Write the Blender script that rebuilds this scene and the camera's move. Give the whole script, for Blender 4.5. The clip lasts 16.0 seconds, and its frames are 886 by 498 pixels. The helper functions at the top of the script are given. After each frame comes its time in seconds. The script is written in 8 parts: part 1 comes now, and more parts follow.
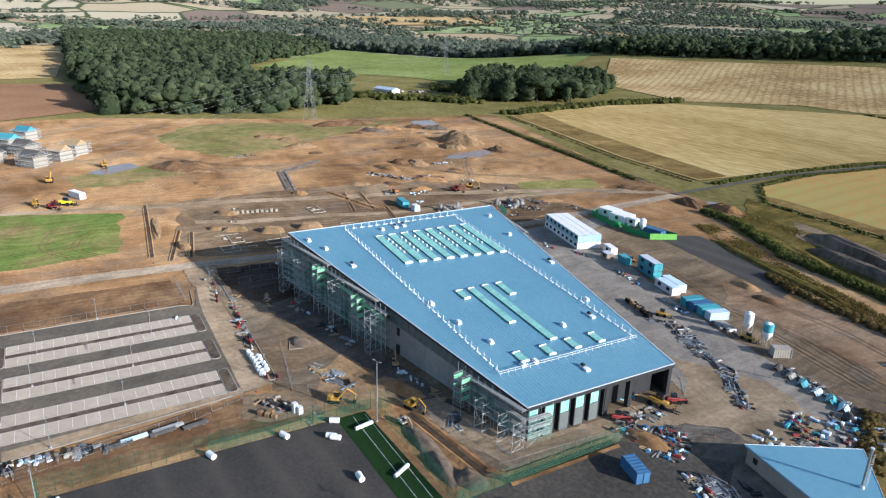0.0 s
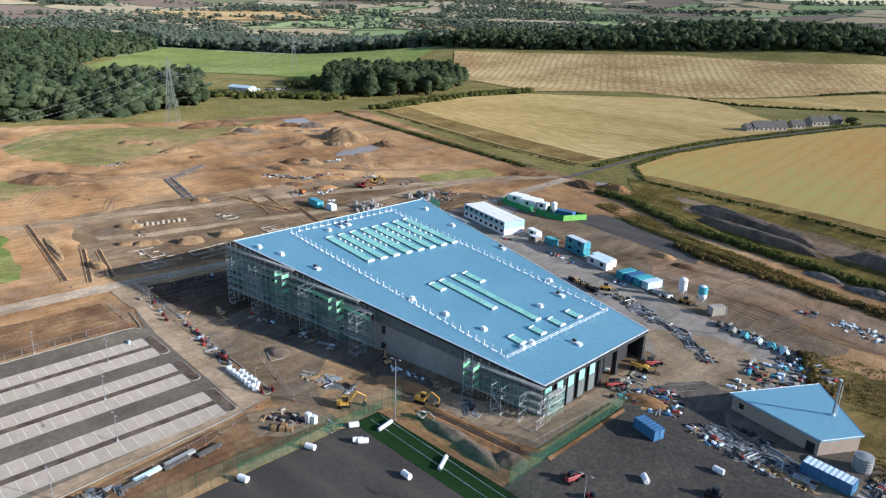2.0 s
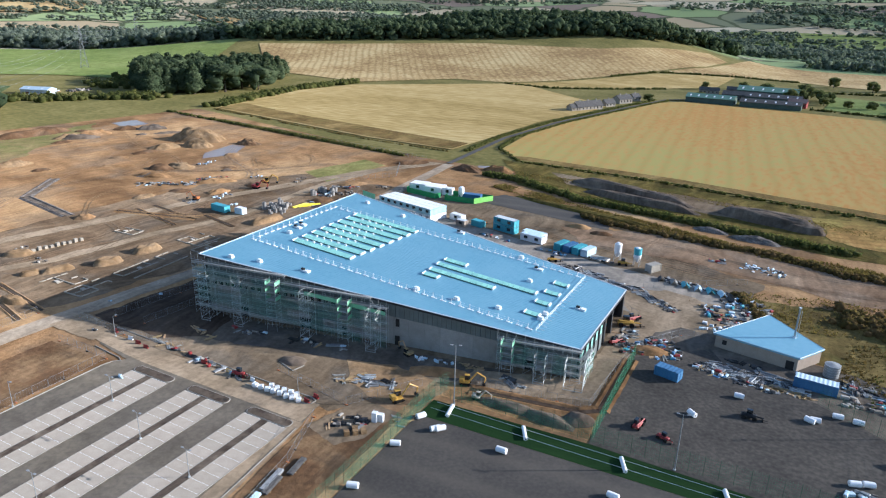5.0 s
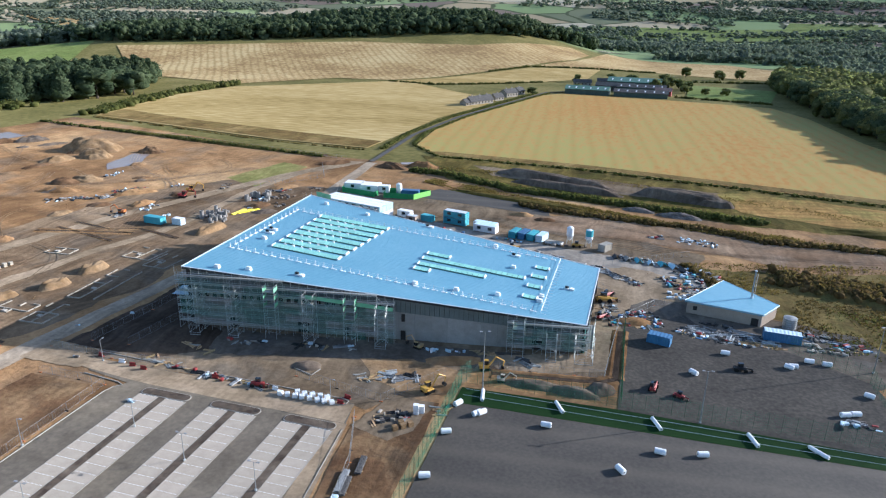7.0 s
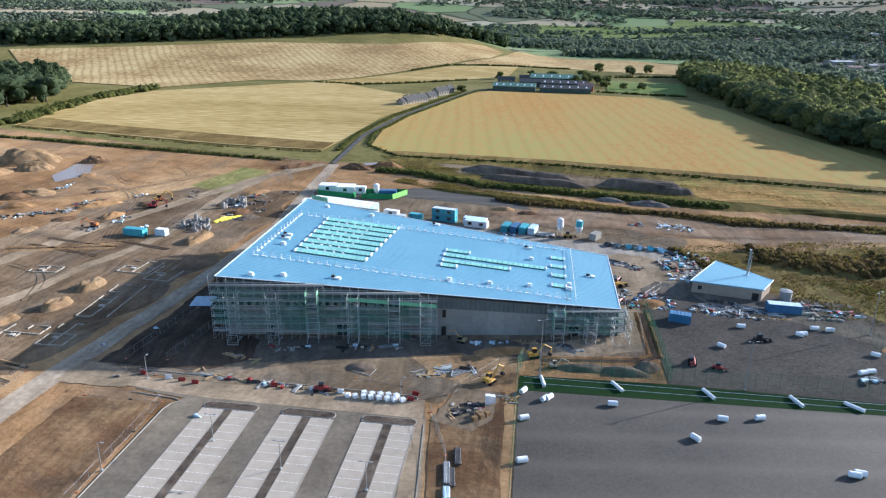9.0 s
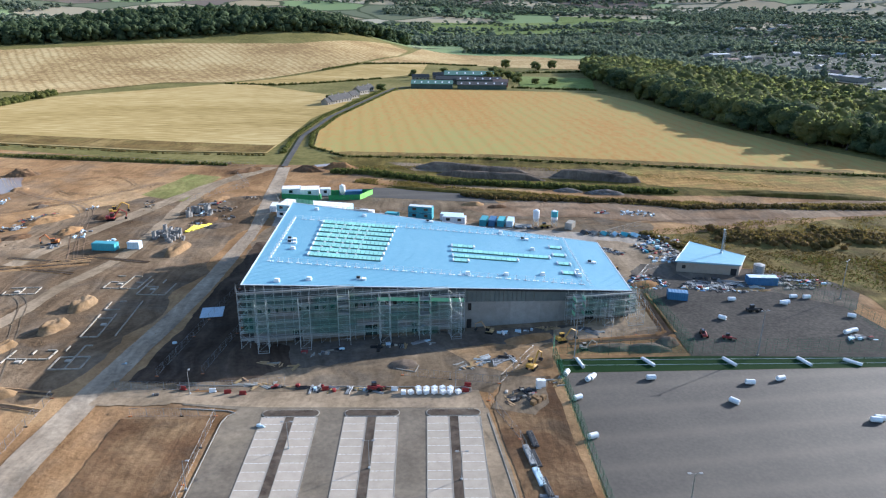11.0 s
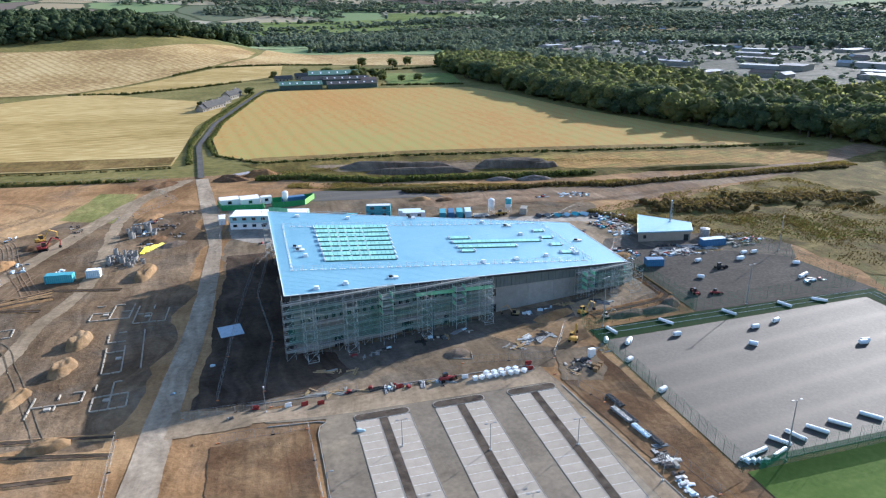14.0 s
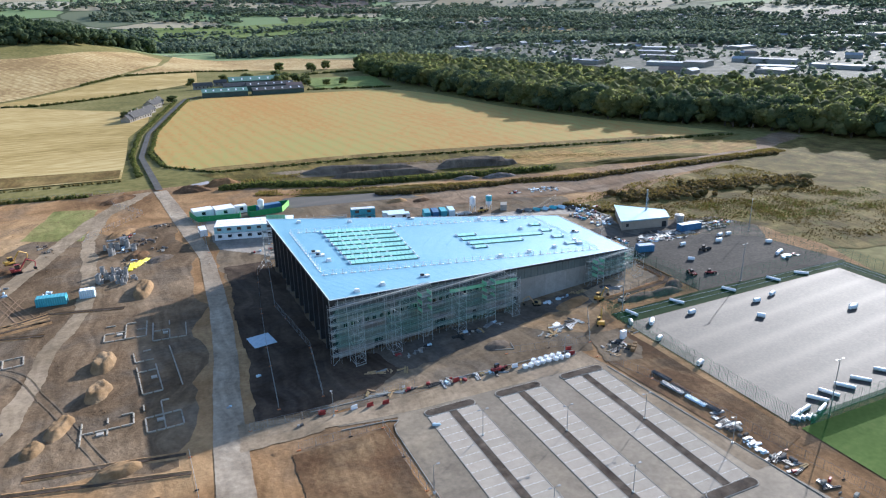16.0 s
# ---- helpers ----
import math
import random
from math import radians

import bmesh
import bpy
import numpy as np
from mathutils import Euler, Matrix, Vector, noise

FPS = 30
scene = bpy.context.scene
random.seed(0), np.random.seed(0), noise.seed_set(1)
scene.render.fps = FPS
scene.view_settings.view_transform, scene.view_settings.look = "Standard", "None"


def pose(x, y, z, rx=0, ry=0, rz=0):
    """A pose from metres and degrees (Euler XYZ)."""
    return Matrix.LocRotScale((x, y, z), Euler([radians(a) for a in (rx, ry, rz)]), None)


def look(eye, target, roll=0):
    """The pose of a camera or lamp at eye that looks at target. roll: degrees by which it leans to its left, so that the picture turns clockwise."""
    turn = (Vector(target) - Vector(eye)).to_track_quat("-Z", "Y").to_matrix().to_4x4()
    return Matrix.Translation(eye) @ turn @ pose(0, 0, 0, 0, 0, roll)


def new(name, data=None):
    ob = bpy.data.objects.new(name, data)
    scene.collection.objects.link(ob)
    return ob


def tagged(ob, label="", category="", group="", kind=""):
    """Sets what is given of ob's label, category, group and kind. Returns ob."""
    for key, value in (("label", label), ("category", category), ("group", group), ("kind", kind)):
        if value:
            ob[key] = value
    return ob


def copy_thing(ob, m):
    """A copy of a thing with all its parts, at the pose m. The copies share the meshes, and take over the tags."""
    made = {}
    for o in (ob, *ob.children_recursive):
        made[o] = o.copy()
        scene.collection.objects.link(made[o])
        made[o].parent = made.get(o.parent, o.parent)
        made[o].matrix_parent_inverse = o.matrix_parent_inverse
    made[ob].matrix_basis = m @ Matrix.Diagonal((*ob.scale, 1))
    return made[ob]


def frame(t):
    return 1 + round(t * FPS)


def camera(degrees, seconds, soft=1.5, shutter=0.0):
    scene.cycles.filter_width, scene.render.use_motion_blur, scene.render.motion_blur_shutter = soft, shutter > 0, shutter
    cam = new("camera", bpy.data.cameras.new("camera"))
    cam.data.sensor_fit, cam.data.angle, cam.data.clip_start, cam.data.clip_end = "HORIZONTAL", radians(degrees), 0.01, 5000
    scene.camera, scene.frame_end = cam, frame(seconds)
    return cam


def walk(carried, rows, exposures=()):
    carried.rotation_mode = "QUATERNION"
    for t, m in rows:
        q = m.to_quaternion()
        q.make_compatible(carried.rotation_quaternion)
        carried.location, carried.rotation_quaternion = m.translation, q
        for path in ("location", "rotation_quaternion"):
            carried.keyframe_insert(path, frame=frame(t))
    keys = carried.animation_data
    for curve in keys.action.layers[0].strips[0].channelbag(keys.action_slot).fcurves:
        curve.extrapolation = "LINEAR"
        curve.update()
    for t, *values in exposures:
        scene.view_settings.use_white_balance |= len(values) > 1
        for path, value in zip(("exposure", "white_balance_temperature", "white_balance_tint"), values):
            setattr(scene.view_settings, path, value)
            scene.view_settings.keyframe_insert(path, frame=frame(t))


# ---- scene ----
cam = camera(66.3, 16.0, 1.2)
PATH = [
    (0, (2.465, 2.695, 80.568), (0.833, 3.646, 79.911), 1.8),
    (0.5, (-1.777, -4.975, 80.447), (-3.346, -3.923, 79.79), 1.8),
    (1, (-6.363, -12.194, 80.353), (-7.858, -11.04, 79.695), 1.8),
    (1.5, (-11.007, -19.045, 80.175), (-12.432, -17.805, 79.517), 1.8),
    (2, (-15.893, -25.461, 79.977), (-17.243, -24.14, 79.319), 1.7),
    (2.5, (-21.28, -31.879, 79.89), (-22.558, -30.488, 79.23), 1.7),
    (3, (-27.017, -38.049, 79.867), (-28.221, -36.595, 79.206), 1.7),
    (3.5, (-33.203, -43.941, 79.845), (-34.331, -42.428, 79.182), 1.7),
    (4, (-39.57, -49.522, 79.822), (-40.627, -47.959, 79.157), 1.6),
    (6.5, (-74.482, -72.54, 79.122), (-75.073, -70.749, 78.455), 1.3),
    (7, (-81.511, -76.07, 79.053), (-82.028, -74.256, 78.388), 1.1),
    (7.5, (-89.043, -79.361, 79.032), (-89.459, -77.521, 78.367), 0.9),
    (8, (-96.889, -82.211, 79.088), (-97.247, -80.359, 78.423), 0.9),
    (8.5, (-104.832, -84.807, 79.23), (-105.137, -82.946, 78.565), 0.9),
    (9, (-112.726, -86.927, 79.287), (-112.975, -85.057, 78.623), 0.8),
    (11.5, (-152.809, -93.711, 79.936), (-152.675, -91.83, 79.269), 0.3),
    (12, (-160.887, -94.01, 80.043), (-160.674, -92.137, 79.376), 0.0),
    (12.5, (-169.042, -94.022, 80.192), (-168.747, -92.16, 79.524), -0.2),
    (13, (-177.16, -93.608, 80.386), (-176.788, -91.761, 79.715), -0.4),
    (13.5, (-185.068, -92.91, 80.547), (-184.621, -91.081, 79.874), -0.6),
    (14, (-193.039, -91.963, 80.645), (-192.529, -90.151, 79.971), -0.7),
    (14.5, (-200.916, -90.653, 80.743), (-200.35, -88.857, 80.071), -0.9),
    (15, (-208.98, -89.108, 80.925), (-208.341, -87.336, 80.253), -1.0),
    (15.5, (-216.641, -87.185, 81.085), (-215.937, -85.438, 80.413), -1.1),
    (16, (-224.464, -85.078, 81.126), (-223.698, -83.357, 80.455), -1.2),
]
walk(cam, [(t, look(eye, target, roll)) for t, eye, target, roll in PATH],
     exposures=[(0.0, 0.72, 5600, 12), (4.0, 0.92, 5500, 12), (8.0, 1.13, 5400, 12), (13.0, 1.31, 5450, 12), (16.0, 1.3, 5450, 12)])

# ---- light: low sun from the south-east of the plan, clear sky ----
SUN_ELEV, SUN_AZ = 18.3, 59.6
world = bpy.data.worlds.new("sky")
scene.world = world
world.use_nodes = True
wn = world.node_tree.nodes
sky = wn.new("ShaderNodeTexSky")
sky.sky_type = "NISHITA"
sky.sun_disc = False
sky.sun_elevation = radians(SUN_ELEV)
sky.sun_rotation = radians(SUN_AZ)
sky.dust_density = 1.0
world.node_tree.links.new(sky.outputs[0], wn["Background"].inputs[0])
wn["Background"].inputs[1].default_value = 0.1
sun_data = bpy.data.lights.new("sun", "SUN")
sun_data.energy, sun_data.angle, sun_data.color = 5.0, radians(0.55), (1.0, 0.9, 0.77)
sun = new("sun", sun_data)
ce = math.cos(radians(SUN_ELEV))
SUN_DIR = Vector((ce * math.sin(radians(SUN_AZ)), ce * math.cos(radians(SUN_AZ)), math.sin(radians(SUN_ELEV))))
sun.rotation_mode = "QUATERNION"
sun.rotation_quaternion = SUN_DIR.to_track_quat("Z", "Y")
sun.location = (200, 200, 200)

# ---- materials ----
def lin(c):
    return tuple(((v / 255) / 12.92 if v <= 10 else (((v / 255) + 0.055) / 1.055) ** 2.4) for v in c)


def mat(name, cols, scale=1.0, scale2=None, rough=0.9, metal=0.0, bump=0.0, stretch=(1, 1, 1), island=0.0, rand=0.0,
        spec=0.3, contrast=1.0, alpha=1.0, turn=0.0, bump_scale=None):
    """Noise at two scales over two or three colours; world-size coordinates."""
    m = bpy.data.materials.new(name)
    m.use_nodes = True
    nt = m.node_tree
    n, l = nt.nodes, nt.links
    bsdf = n["Principled BSDF"]
    bsdf.inputs["Roughness"].default_value = rough
    bsdf.inputs["Metallic"].default_value = metal
    bsdf.inputs["Specular IOR Level"].default_value = spec if rough < 0.88 else 0.03
    bsdf.inputs["Diffuse Roughness"].default_value = 0.3 if rough >= 0.88 else 0.0
    geo = n.new("ShaderNodeNewGeometry")
    mp = n.new("ShaderNodeMapping")
    mp.inputs["Scale"].default_value = stretch
    mp.inputs["Rotation"].default_value = (0, 0, radians(turn))
    l.new(geo.outputs["Position"], mp.inputs["Vector"])
    big = n.new("ShaderNodeTexNoise")
    big.inputs["Scale"].default_value = scale
    big.inputs["Detail"].default_value = 5
    big.inputs["Roughness"].default_value = 0.6
    l.new(mp.outputs[0], big.inputs["Vector"])
    small = n.new("ShaderNodeTexNoise")
    small.inputs["Scale"].default_value = scale2 or scale * 12
    small.inputs["Detail"].default_value = 4
    l.new(mp.outputs[0], small.inputs["Vector"])
    mixf = n.new("ShaderNodeMath")
    mixf.operation = "MULTIPLY_ADD"
    l.new(small.outputs["Fac"], mixf.inputs[0])
    mixf.inputs[1].default_value = 0.45
    half = n.new("ShaderNodeMath")
    half.operation = "MULTIPLY"
    half.inputs[1].default_value = 0.55
    l.new(big.outputs["Fac"], half.inputs[0])
    l.new(half.outputs[0], mixf.inputs[2])
    ramp = n.new("ShaderNodeValToRGB")
    w = 0.16 / contrast
    pts = [0.5 - w, 0.5 + w] if len(cols) == 2 else [0.5 - w, 0.5, 0.5 + w]
    ramp.color_ramp.elements[0].position, ramp.color_ramp.elements[1].position = pts[0], pts[-1]
    ramp.color_ramp.elements[0].color = (*cols[0], 1)
    ramp.color_ramp.elements[1].color = (*cols[-1], 1)
    if len(cols) == 3:
        e = ramp.color_ramp.elements.new(0.5)
        e.color = (*cols[1], 1)
    l.new(mixf.outputs[0], ramp.inputs[0])
    out = ramp.outputs[0]
    if island or rand:
        hsv = n.new("ShaderNodeHueSaturation")
        src = geo.outputs["Random Per Island"]
        if rand:
            src = n.new("ShaderNodeObjectInfo").outputs["Random"]
        amount = island or rand
        ma = n.new("ShaderNodeMapRange")
        ma.inputs["To Min"].default_value, ma.inputs["To Max"].default_value = 1 - amount, 1 + amount
        l.new(src, ma.inputs["Value"])
        l.new(ma.outputs[0], hsv.inputs["Value"])
        mh = n.new("ShaderNodeMapRange")
        mh.inputs["To Min"].default_value, mh.inputs["To Max"].default_value = 0.5 + amount * 0.06, 0.5 - amount * 0.06
        l.new(src, mh.inputs["Value"])
        l.new(mh.outputs[0], hsv.inputs["Hue"])
        l.new(out, hsv.inputs["Color"])
        out = hsv.outputs[0]
    l.new(out, bsdf.inputs["Base Color"])
    if bump:
        b = n.new("ShaderNodeBump")
        b.inputs["Strength"].default_value = min(1.0, bump)
        b.inputs["Distance"].default_value = bump_scale or 0.4 / scale if scale < 3 else 0.03
        l.new(mixf.outputs[0], b.inputs["Height"])
        l.new(b.outputs[0], bsdf.inputs["Normal"])
    if alpha < 1:
        bsdf.inputs["Alpha"].default_value = alpha
    return m


def leafy(m, share=0.4, tint=1.5):
    """Lets light through leaves."""
    nt = m.node_tree
    n, l = nt.nodes, nt.links
    bsdf = n["Principled BSDF"]
    col = bsdf.inputs["Base Color"].links[0].from_socket
    tr = n.new("ShaderNodeBsdfTranslucent")
    br = n.new("ShaderNodeVectorMath")
    br.operation = "MULTIPLY"
    br.inputs[1].default_value = (tint, tint * 1.04, tint * 0.8)
    l.new(col, br.inputs[0])
    l.new(br.outputs[0], tr.inputs[0])
    mx = n.new("ShaderNodeMixShader")
    mx.inputs[0].default_value = share
    l.new(bsdf.outputs[0], mx.inputs[1])
    l.new(tr.outputs[0], mx.inputs[2])
    l.new(mx.outputs[0], n["Material Output"].inputs[0])
    return m


def stripes(m, period, turn, strength, col, wob=2.0, gloss=None):
    """Adds tramlines or rows, running along one direction, over a material's colour."""
    nt = m.node_tree
    n, l = nt.nodes, nt.links
    bsdf = n["Principled BSDF"]
    old = bsdf.inputs["Base Color"].links[0].from_socket
    geo = n.new("ShaderNodeNewGeometry")
    mp = n.new("ShaderNodeMapping")
    mp.inputs["Rotation"].default_value = (0, 0, radians(turn))
    l.new(geo.outputs["Position"], mp.inputs["Vector"])
    wv = n.new("ShaderNodeTexWave")
    wv.inputs["Scale"].default_value = 0.314 / period
    wv.inputs["Distortion"].default_value = wob
    wv.inputs["Detail"].default_value = 3
    wv.inputs["Detail Scale"].default_value = 0.35
    l.new(mp.outputs[0], wv.inputs["Vector"])
    pw = n.new("ShaderNodeMath")
    pw.operation = "POWER"
    pw.inputs[1].default_value = 3.0
    l.new(wv.outputs["Fac"], pw.inputs[0])
    ml = n.new("ShaderNodeMath")
    ml.operation = "MULTIPLY"
    ml.inputs[1].default_value = strength
    l.new(pw.outputs[0], ml.inputs[0])
    mx = n.new("ShaderNodeMix")
    mx.data_type = "RGBA"
    l.new(ml.outputs[0], mx.inputs[0])
    l.new(old, mx.inputs[6])
    mx.inputs[7].default_value = (*col, 1)
    l.new(mx.outputs[2], bsdf.inputs["Base Color"])
    if gloss:
        gr = n.new("ShaderNodeMapRange")
        gr.inputs["To Min"].default_value, gr.inputs["To Max"].default_value = gloss
        l.new(pw.outputs[0], gr.inputs["Value"])
        l.new(gr.outputs[0], bsdf.inputs["Roughness"])
    return m


def earth(name, dark, mid, pale, grey, turn=0.0, greyness=0.6, big=0.014, streak=0.22, bump=0.35, rough=0.95):
    """Worked ground: drifting patches, wheel streaks and fine clods."""
    m = bpy.data.materials.new(name)
    m.use_nodes = True
    n, l = m.node_tree.nodes, m.node_tree.links
    bsdf = n["Principled BSDF"]
    bsdf.inputs["Roughness"].default_value = rough
    bsdf.inputs["Specular IOR Level"].default_value = 0.03 if rough > 0.8 else 0.15
    bsdf.inputs["Diffuse Roughness"].default_value = 0.4 if rough > 0.8 else 0.0
    geo = n.new("ShaderNodeNewGeometry")

    def nz(vec, scale, detail=4, rgh=0.55):
        t = n.new("ShaderNodeTexNoise")
        t.inputs["Scale"].default_value = scale
        t.inputs["Detail"].default_value = detail
        t.inputs["Roughness"].default_value = rgh
        l.new(vec, t.inputs["Vector"])
        return t

    def rng(sock, a, b, c, d):
        r = n.new("ShaderNodeMapRange")
        for k, v in zip(("From Min", "From Max", "To Min", "To Max"), (a, b, c, d)):
            r.inputs[k].default_value = v
        l.new(sock, r.inputs["Value"])
        return r.outputs[0]

    def mathn(op, a, b):
        q = n.new("ShaderNodeMath")
        q.operation = op
        for k, v in enumerate((a, b)):
            if isinstance(v, (int, float)):
                q.inputs[k].default_value = v
            else:
                l.new(v, q.inputs[k])
        return q.outputs[0]
    pos = geo.outputs["Position"]
    warp = n.new("ShaderNodeVectorMath")
    warp.operation = "MULTIPLY_ADD"
    l.new(nz(pos, 0.03, 2).outputs["Color"], warp.inputs[0])
    warp.inputs[1].default_value = (22, 22, 0)
    l.new(pos, warp.inputs[2])
    wp = warp.outputs[0]
    a = nz(wp, big, 6, 0.6).outputs["Fac"]
    ramp = n.new("ShaderNodeValToRGB")
    e = ramp.color_ramp.elements
    e[0].position, e[0].color = 0.34, (*dark, 1)
    e[1].position, e[1].color = 0.68, (*pale, 1)
    k = e.new(0.5)
    k.color = (*mid, 1)
    l.new(a, ramp.inputs[0])
    g = rng(nz(wp, big * 2.3, 4).outputs["Fac"], 0.5, 0.62, 0, greyness)
    mx = n.new("ShaderNodeMix")
    mx.data_type = "RGBA"
    l.new(g, mx.inputs[0])
    l.new(ramp.outputs[0], mx.inputs[6])
    mx.inputs[7].default_value = (*grey, 1)
    mp = n.new("ShaderNodeMapping")
    mp.inputs["Rotation"].default_value = (0, 0, radians(turn))
    mp.inputs["Scale"].default_value = (0.45, 0.03, 0.1)
    l.new(wp, mp.inputs["Vector"])
    st = rng(nz(mp.outputs[0], 1.0, 3).outputs["Fac"], 0.3, 0.7, 1 - streak, 1 + streak)
    fine = nz(pos, 0.9, 5, 0.65).outputs["Fac"]
    fv = rng(fine, 0.3, 0.7, 0.8, 1.2)
    blot = rng(nz(wp, 0.13, 5, 0.6).outputs["Fac"], 0.32, 0.68, 0.78, 1.22)
    hsv = n.new("ShaderNodeHueSaturation")
    l.new(mathn("MULTIPLY", mathn("MULTIPLY", st, blot), fv), hsv.inputs["Value"])
    l.new(mx.outputs[2], hsv.inputs["Color"])
    l.new(hsv.outputs[0], bsdf.inputs["Base Color"])
    if bump:
        b = n.new("ShaderNodeBump")
        b.inputs["Strength"].default_value = bump
        b.inputs["Distance"].default_value = 0.35
        l.new(mathn("ADD", fine, mathn("MULTIPLY", blot, 0.6)), b.inputs["Height"])
        l.new(b.outputs[0], bsdf.inputs["Normal"])
    return m


def farmland(name):
    """Rough grass near the site; beyond it a patchwork of fields parted by dark hedge lines."""
    m = mat(name, [(0.115, 0.105, 0.036), (0.17, 0.15, 0.052), (0.24, 0.2, 0.08)], 0.02, 0.25, contrast=1.3)
    n, l = m.node_tree.nodes, m.node_tree.links
    bsdf = n["Principled BSDF"]
    near = bsdf.inputs["Base Color"].links[0].from_socket
    geo = n.new("ShaderNodeNewGeometry")
    warp = n.new("ShaderNodeTexNoise")
    warp.inputs["Scale"].default_value = 0.004
    l.new(geo.outputs["Position"], warp.inputs["Vector"])
    add = n.new("ShaderNodeVectorMath")
    add.operation = "MULTIPLY_ADD"
    add.inputs[1].default_value = (130, 130, 0)
    l.new(warp.outputs["Color"], add.inputs[0])
    l.new(geo.outputs["Position"], add.inputs[2])
    flat = n.new("ShaderNodeVectorMath")
    flat.operation = "MULTIPLY"
    flat.inputs[1].default_value = (1, 1, 0)
    l.new(add.outputs[0], flat.inputs[0])
    cells = n.new("ShaderNodeTexVoronoi")
    edges = n.new("ShaderNodeTexVoronoi")
    edges.feature = "DISTANCE_TO_EDGE"
    for v in (cells, edges):
        v.inputs["Scale"].default_value = 0.0032
        v.inputs["Randomness"].default_value = 0.85
        l.new(flat.outputs[0], v.inputs["Vector"])
    sep = n.new("ShaderNodeSeparateColor")
    l.new(cells.outputs["Color"], sep.inputs[0])
    ramp = n.new("ShaderNodeValToRGB")
    ramp.color_ramp.interpolation = "CONSTANT"
    e = ramp.color_ramp.elements
    e[0].position, e[0].color = 0.0, (0.36, 0.31, 0.21, 1)
    e[1].position, e[1].color = 0.86, (0.19, 0.15, 0.12, 1)
    for p, c in ((0.26, (0.2, 0.26, 0.12)), (0.42, (0.33, 0.27, 0.17)), (0.56, (0.15, 0.165, 0.1)), (0.66, (0.25, 0.31, 0.15)), (0.76, (0.4, 0.36, 0.26))):
        e.new(p).color = (*c, 1)
    l.new(sep.outputs[0], ramp.inputs[0])
    hl = n.new("ShaderNodeMapRange")
    hl.inputs["From Min"].default_value, hl.inputs["From Max"].default_value = 0.02, 0.035
    l.new(edges.outputs["Distance"], hl.inputs["Value"])
    field = n.new("ShaderNodeMix")
    field.data_type = "RGBA"
    field.inputs[6].default_value = (0.07, 0.085, 0.045, 1)
    l.new(hl.outputs[0], field.inputs[0])
    l.new(ramp.outputs[0], field.inputs[7])
    away = n.new("ShaderNodeVectorMath")
    away.operation = "DISTANCE"
    away.inputs[1].default_value = (-250, 250, 0)
    l.new(geo.outputs["Position"], away.inputs[0])
    far = n.new("ShaderNodeMapRange")
    far.inputs["From Min"].default_value, far.inputs["From Max"].default_value = 900, 960
    l.new(away.outputs["Value"], far.inputs["Value"])
    mx = n.new("ShaderNodeMix")
    mx.data_type = "RGBA"
    l.new(far.outputs[0], mx.inputs[0])
    l.new(near, mx.inputs[6])
    l.new(field.outputs[2], mx.inputs[7])
    l.new(mx.outputs[2], bsdf.inputs["Base Color"])
    return m


M = {}
M["far_land"] = farmland("far_land")
M["soil"] = earth("bare_soil", (0.125, 0.07, 0.033), (0.31, 0.182, 0.086), (0.47, 0.31, 0.158), (0.2, 0.152, 0.104), 25, 0.5, 0.016, 0.16, 0.5)
# Darker, greyer copy of soil: the backlit look of the plots put into colour.
M["plot_soil"] = earth("plot_soil", (0.1, 0.066, 0.038), (0.185, 0.127, 0.076), (0.29, 0.21, 0.132), (0.15, 0.12, 0.088), 60, 0.6, 0.03, 0.25, 0.6)
M["grey_soil"] = earth("grey_soil", (0.13, 0.094, 0.058), (0.19, 0.142, 0.092), (0.26, 0.2, 0.135), (0.15, 0.125, 0.095), 5, 0.7, 0.03, 0.25, 0.3)
M["dark_soil"] = earth("dark_soil", (0.085, 0.05, 0.028), (0.15, 0.088, 0.048), (0.23, 0.145, 0.08), (0.13, 0.095, 0.065), 0, 0.5, 0.06, 0.3, 0.5)
M["heap"] = earth("heap_soil", (0.19, 0.122, 0.064), (0.27, 0.178, 0.095), (0.34, 0.235, 0.135), (0.24, 0.175, 0.11), 0, 0.4, 0.15, 0.12, 0.5)
M["rubble"] = mat("rubble", [(0.06, 0.055, 0.05), (0.15, 0.13, 0.115), (0.27, 0.25, 0.22)], 0.3, 2.0, bump=0.8, bump_scale=0.3)
M["track"] = earth("hardcore_track", (0.24, 0.185, 0.128), (0.33, 0.262, 0.188), (0.42, 0.345, 0.255), (0.28, 0.235, 0.18), 8, 0.6, 0.04, 0.2, 0.15)
M["lane"] = mat("lane_tarmac", [(0.075, 0.073, 0.07), (0.14, 0.132, 0.12)], 0.1, 1.0)
M["car_park"] = earth("car_park_tarmac", (0.13, 0.108, 0.082), (0.158, 0.132, 0.098), (0.21, 0.172, 0.122), (0.14, 0.121, 0.096), 0, 0.4, 0.02, 0.08, 0.0, 0.75)
M["tarmac"] = stripes(mat("dark_tarmac", [(0.034, 0.03, 0.026), (0.052, 0.046, 0.039), (0.074, 0.065, 0.053)], 0.05, 1.5, rough=0.74, spec=0.38), 9.0, 84, 0.35, (0.1, 0.086, 0.066), 1.0, (0.77, 0.745))
M["yard"] = mat("yard_tarmac", [(0.048, 0.044, 0.039), (0.078, 0.071, 0.062), (0.125, 0.112, 0.093)], 0.05, 1.2, rough=0.9)
M["bay"] = mat("paved_bay", [(0.36, 0.31, 0.248), (0.46, 0.4, 0.325)], 0.5, 6.0, rand=0.06, rough=0.9)
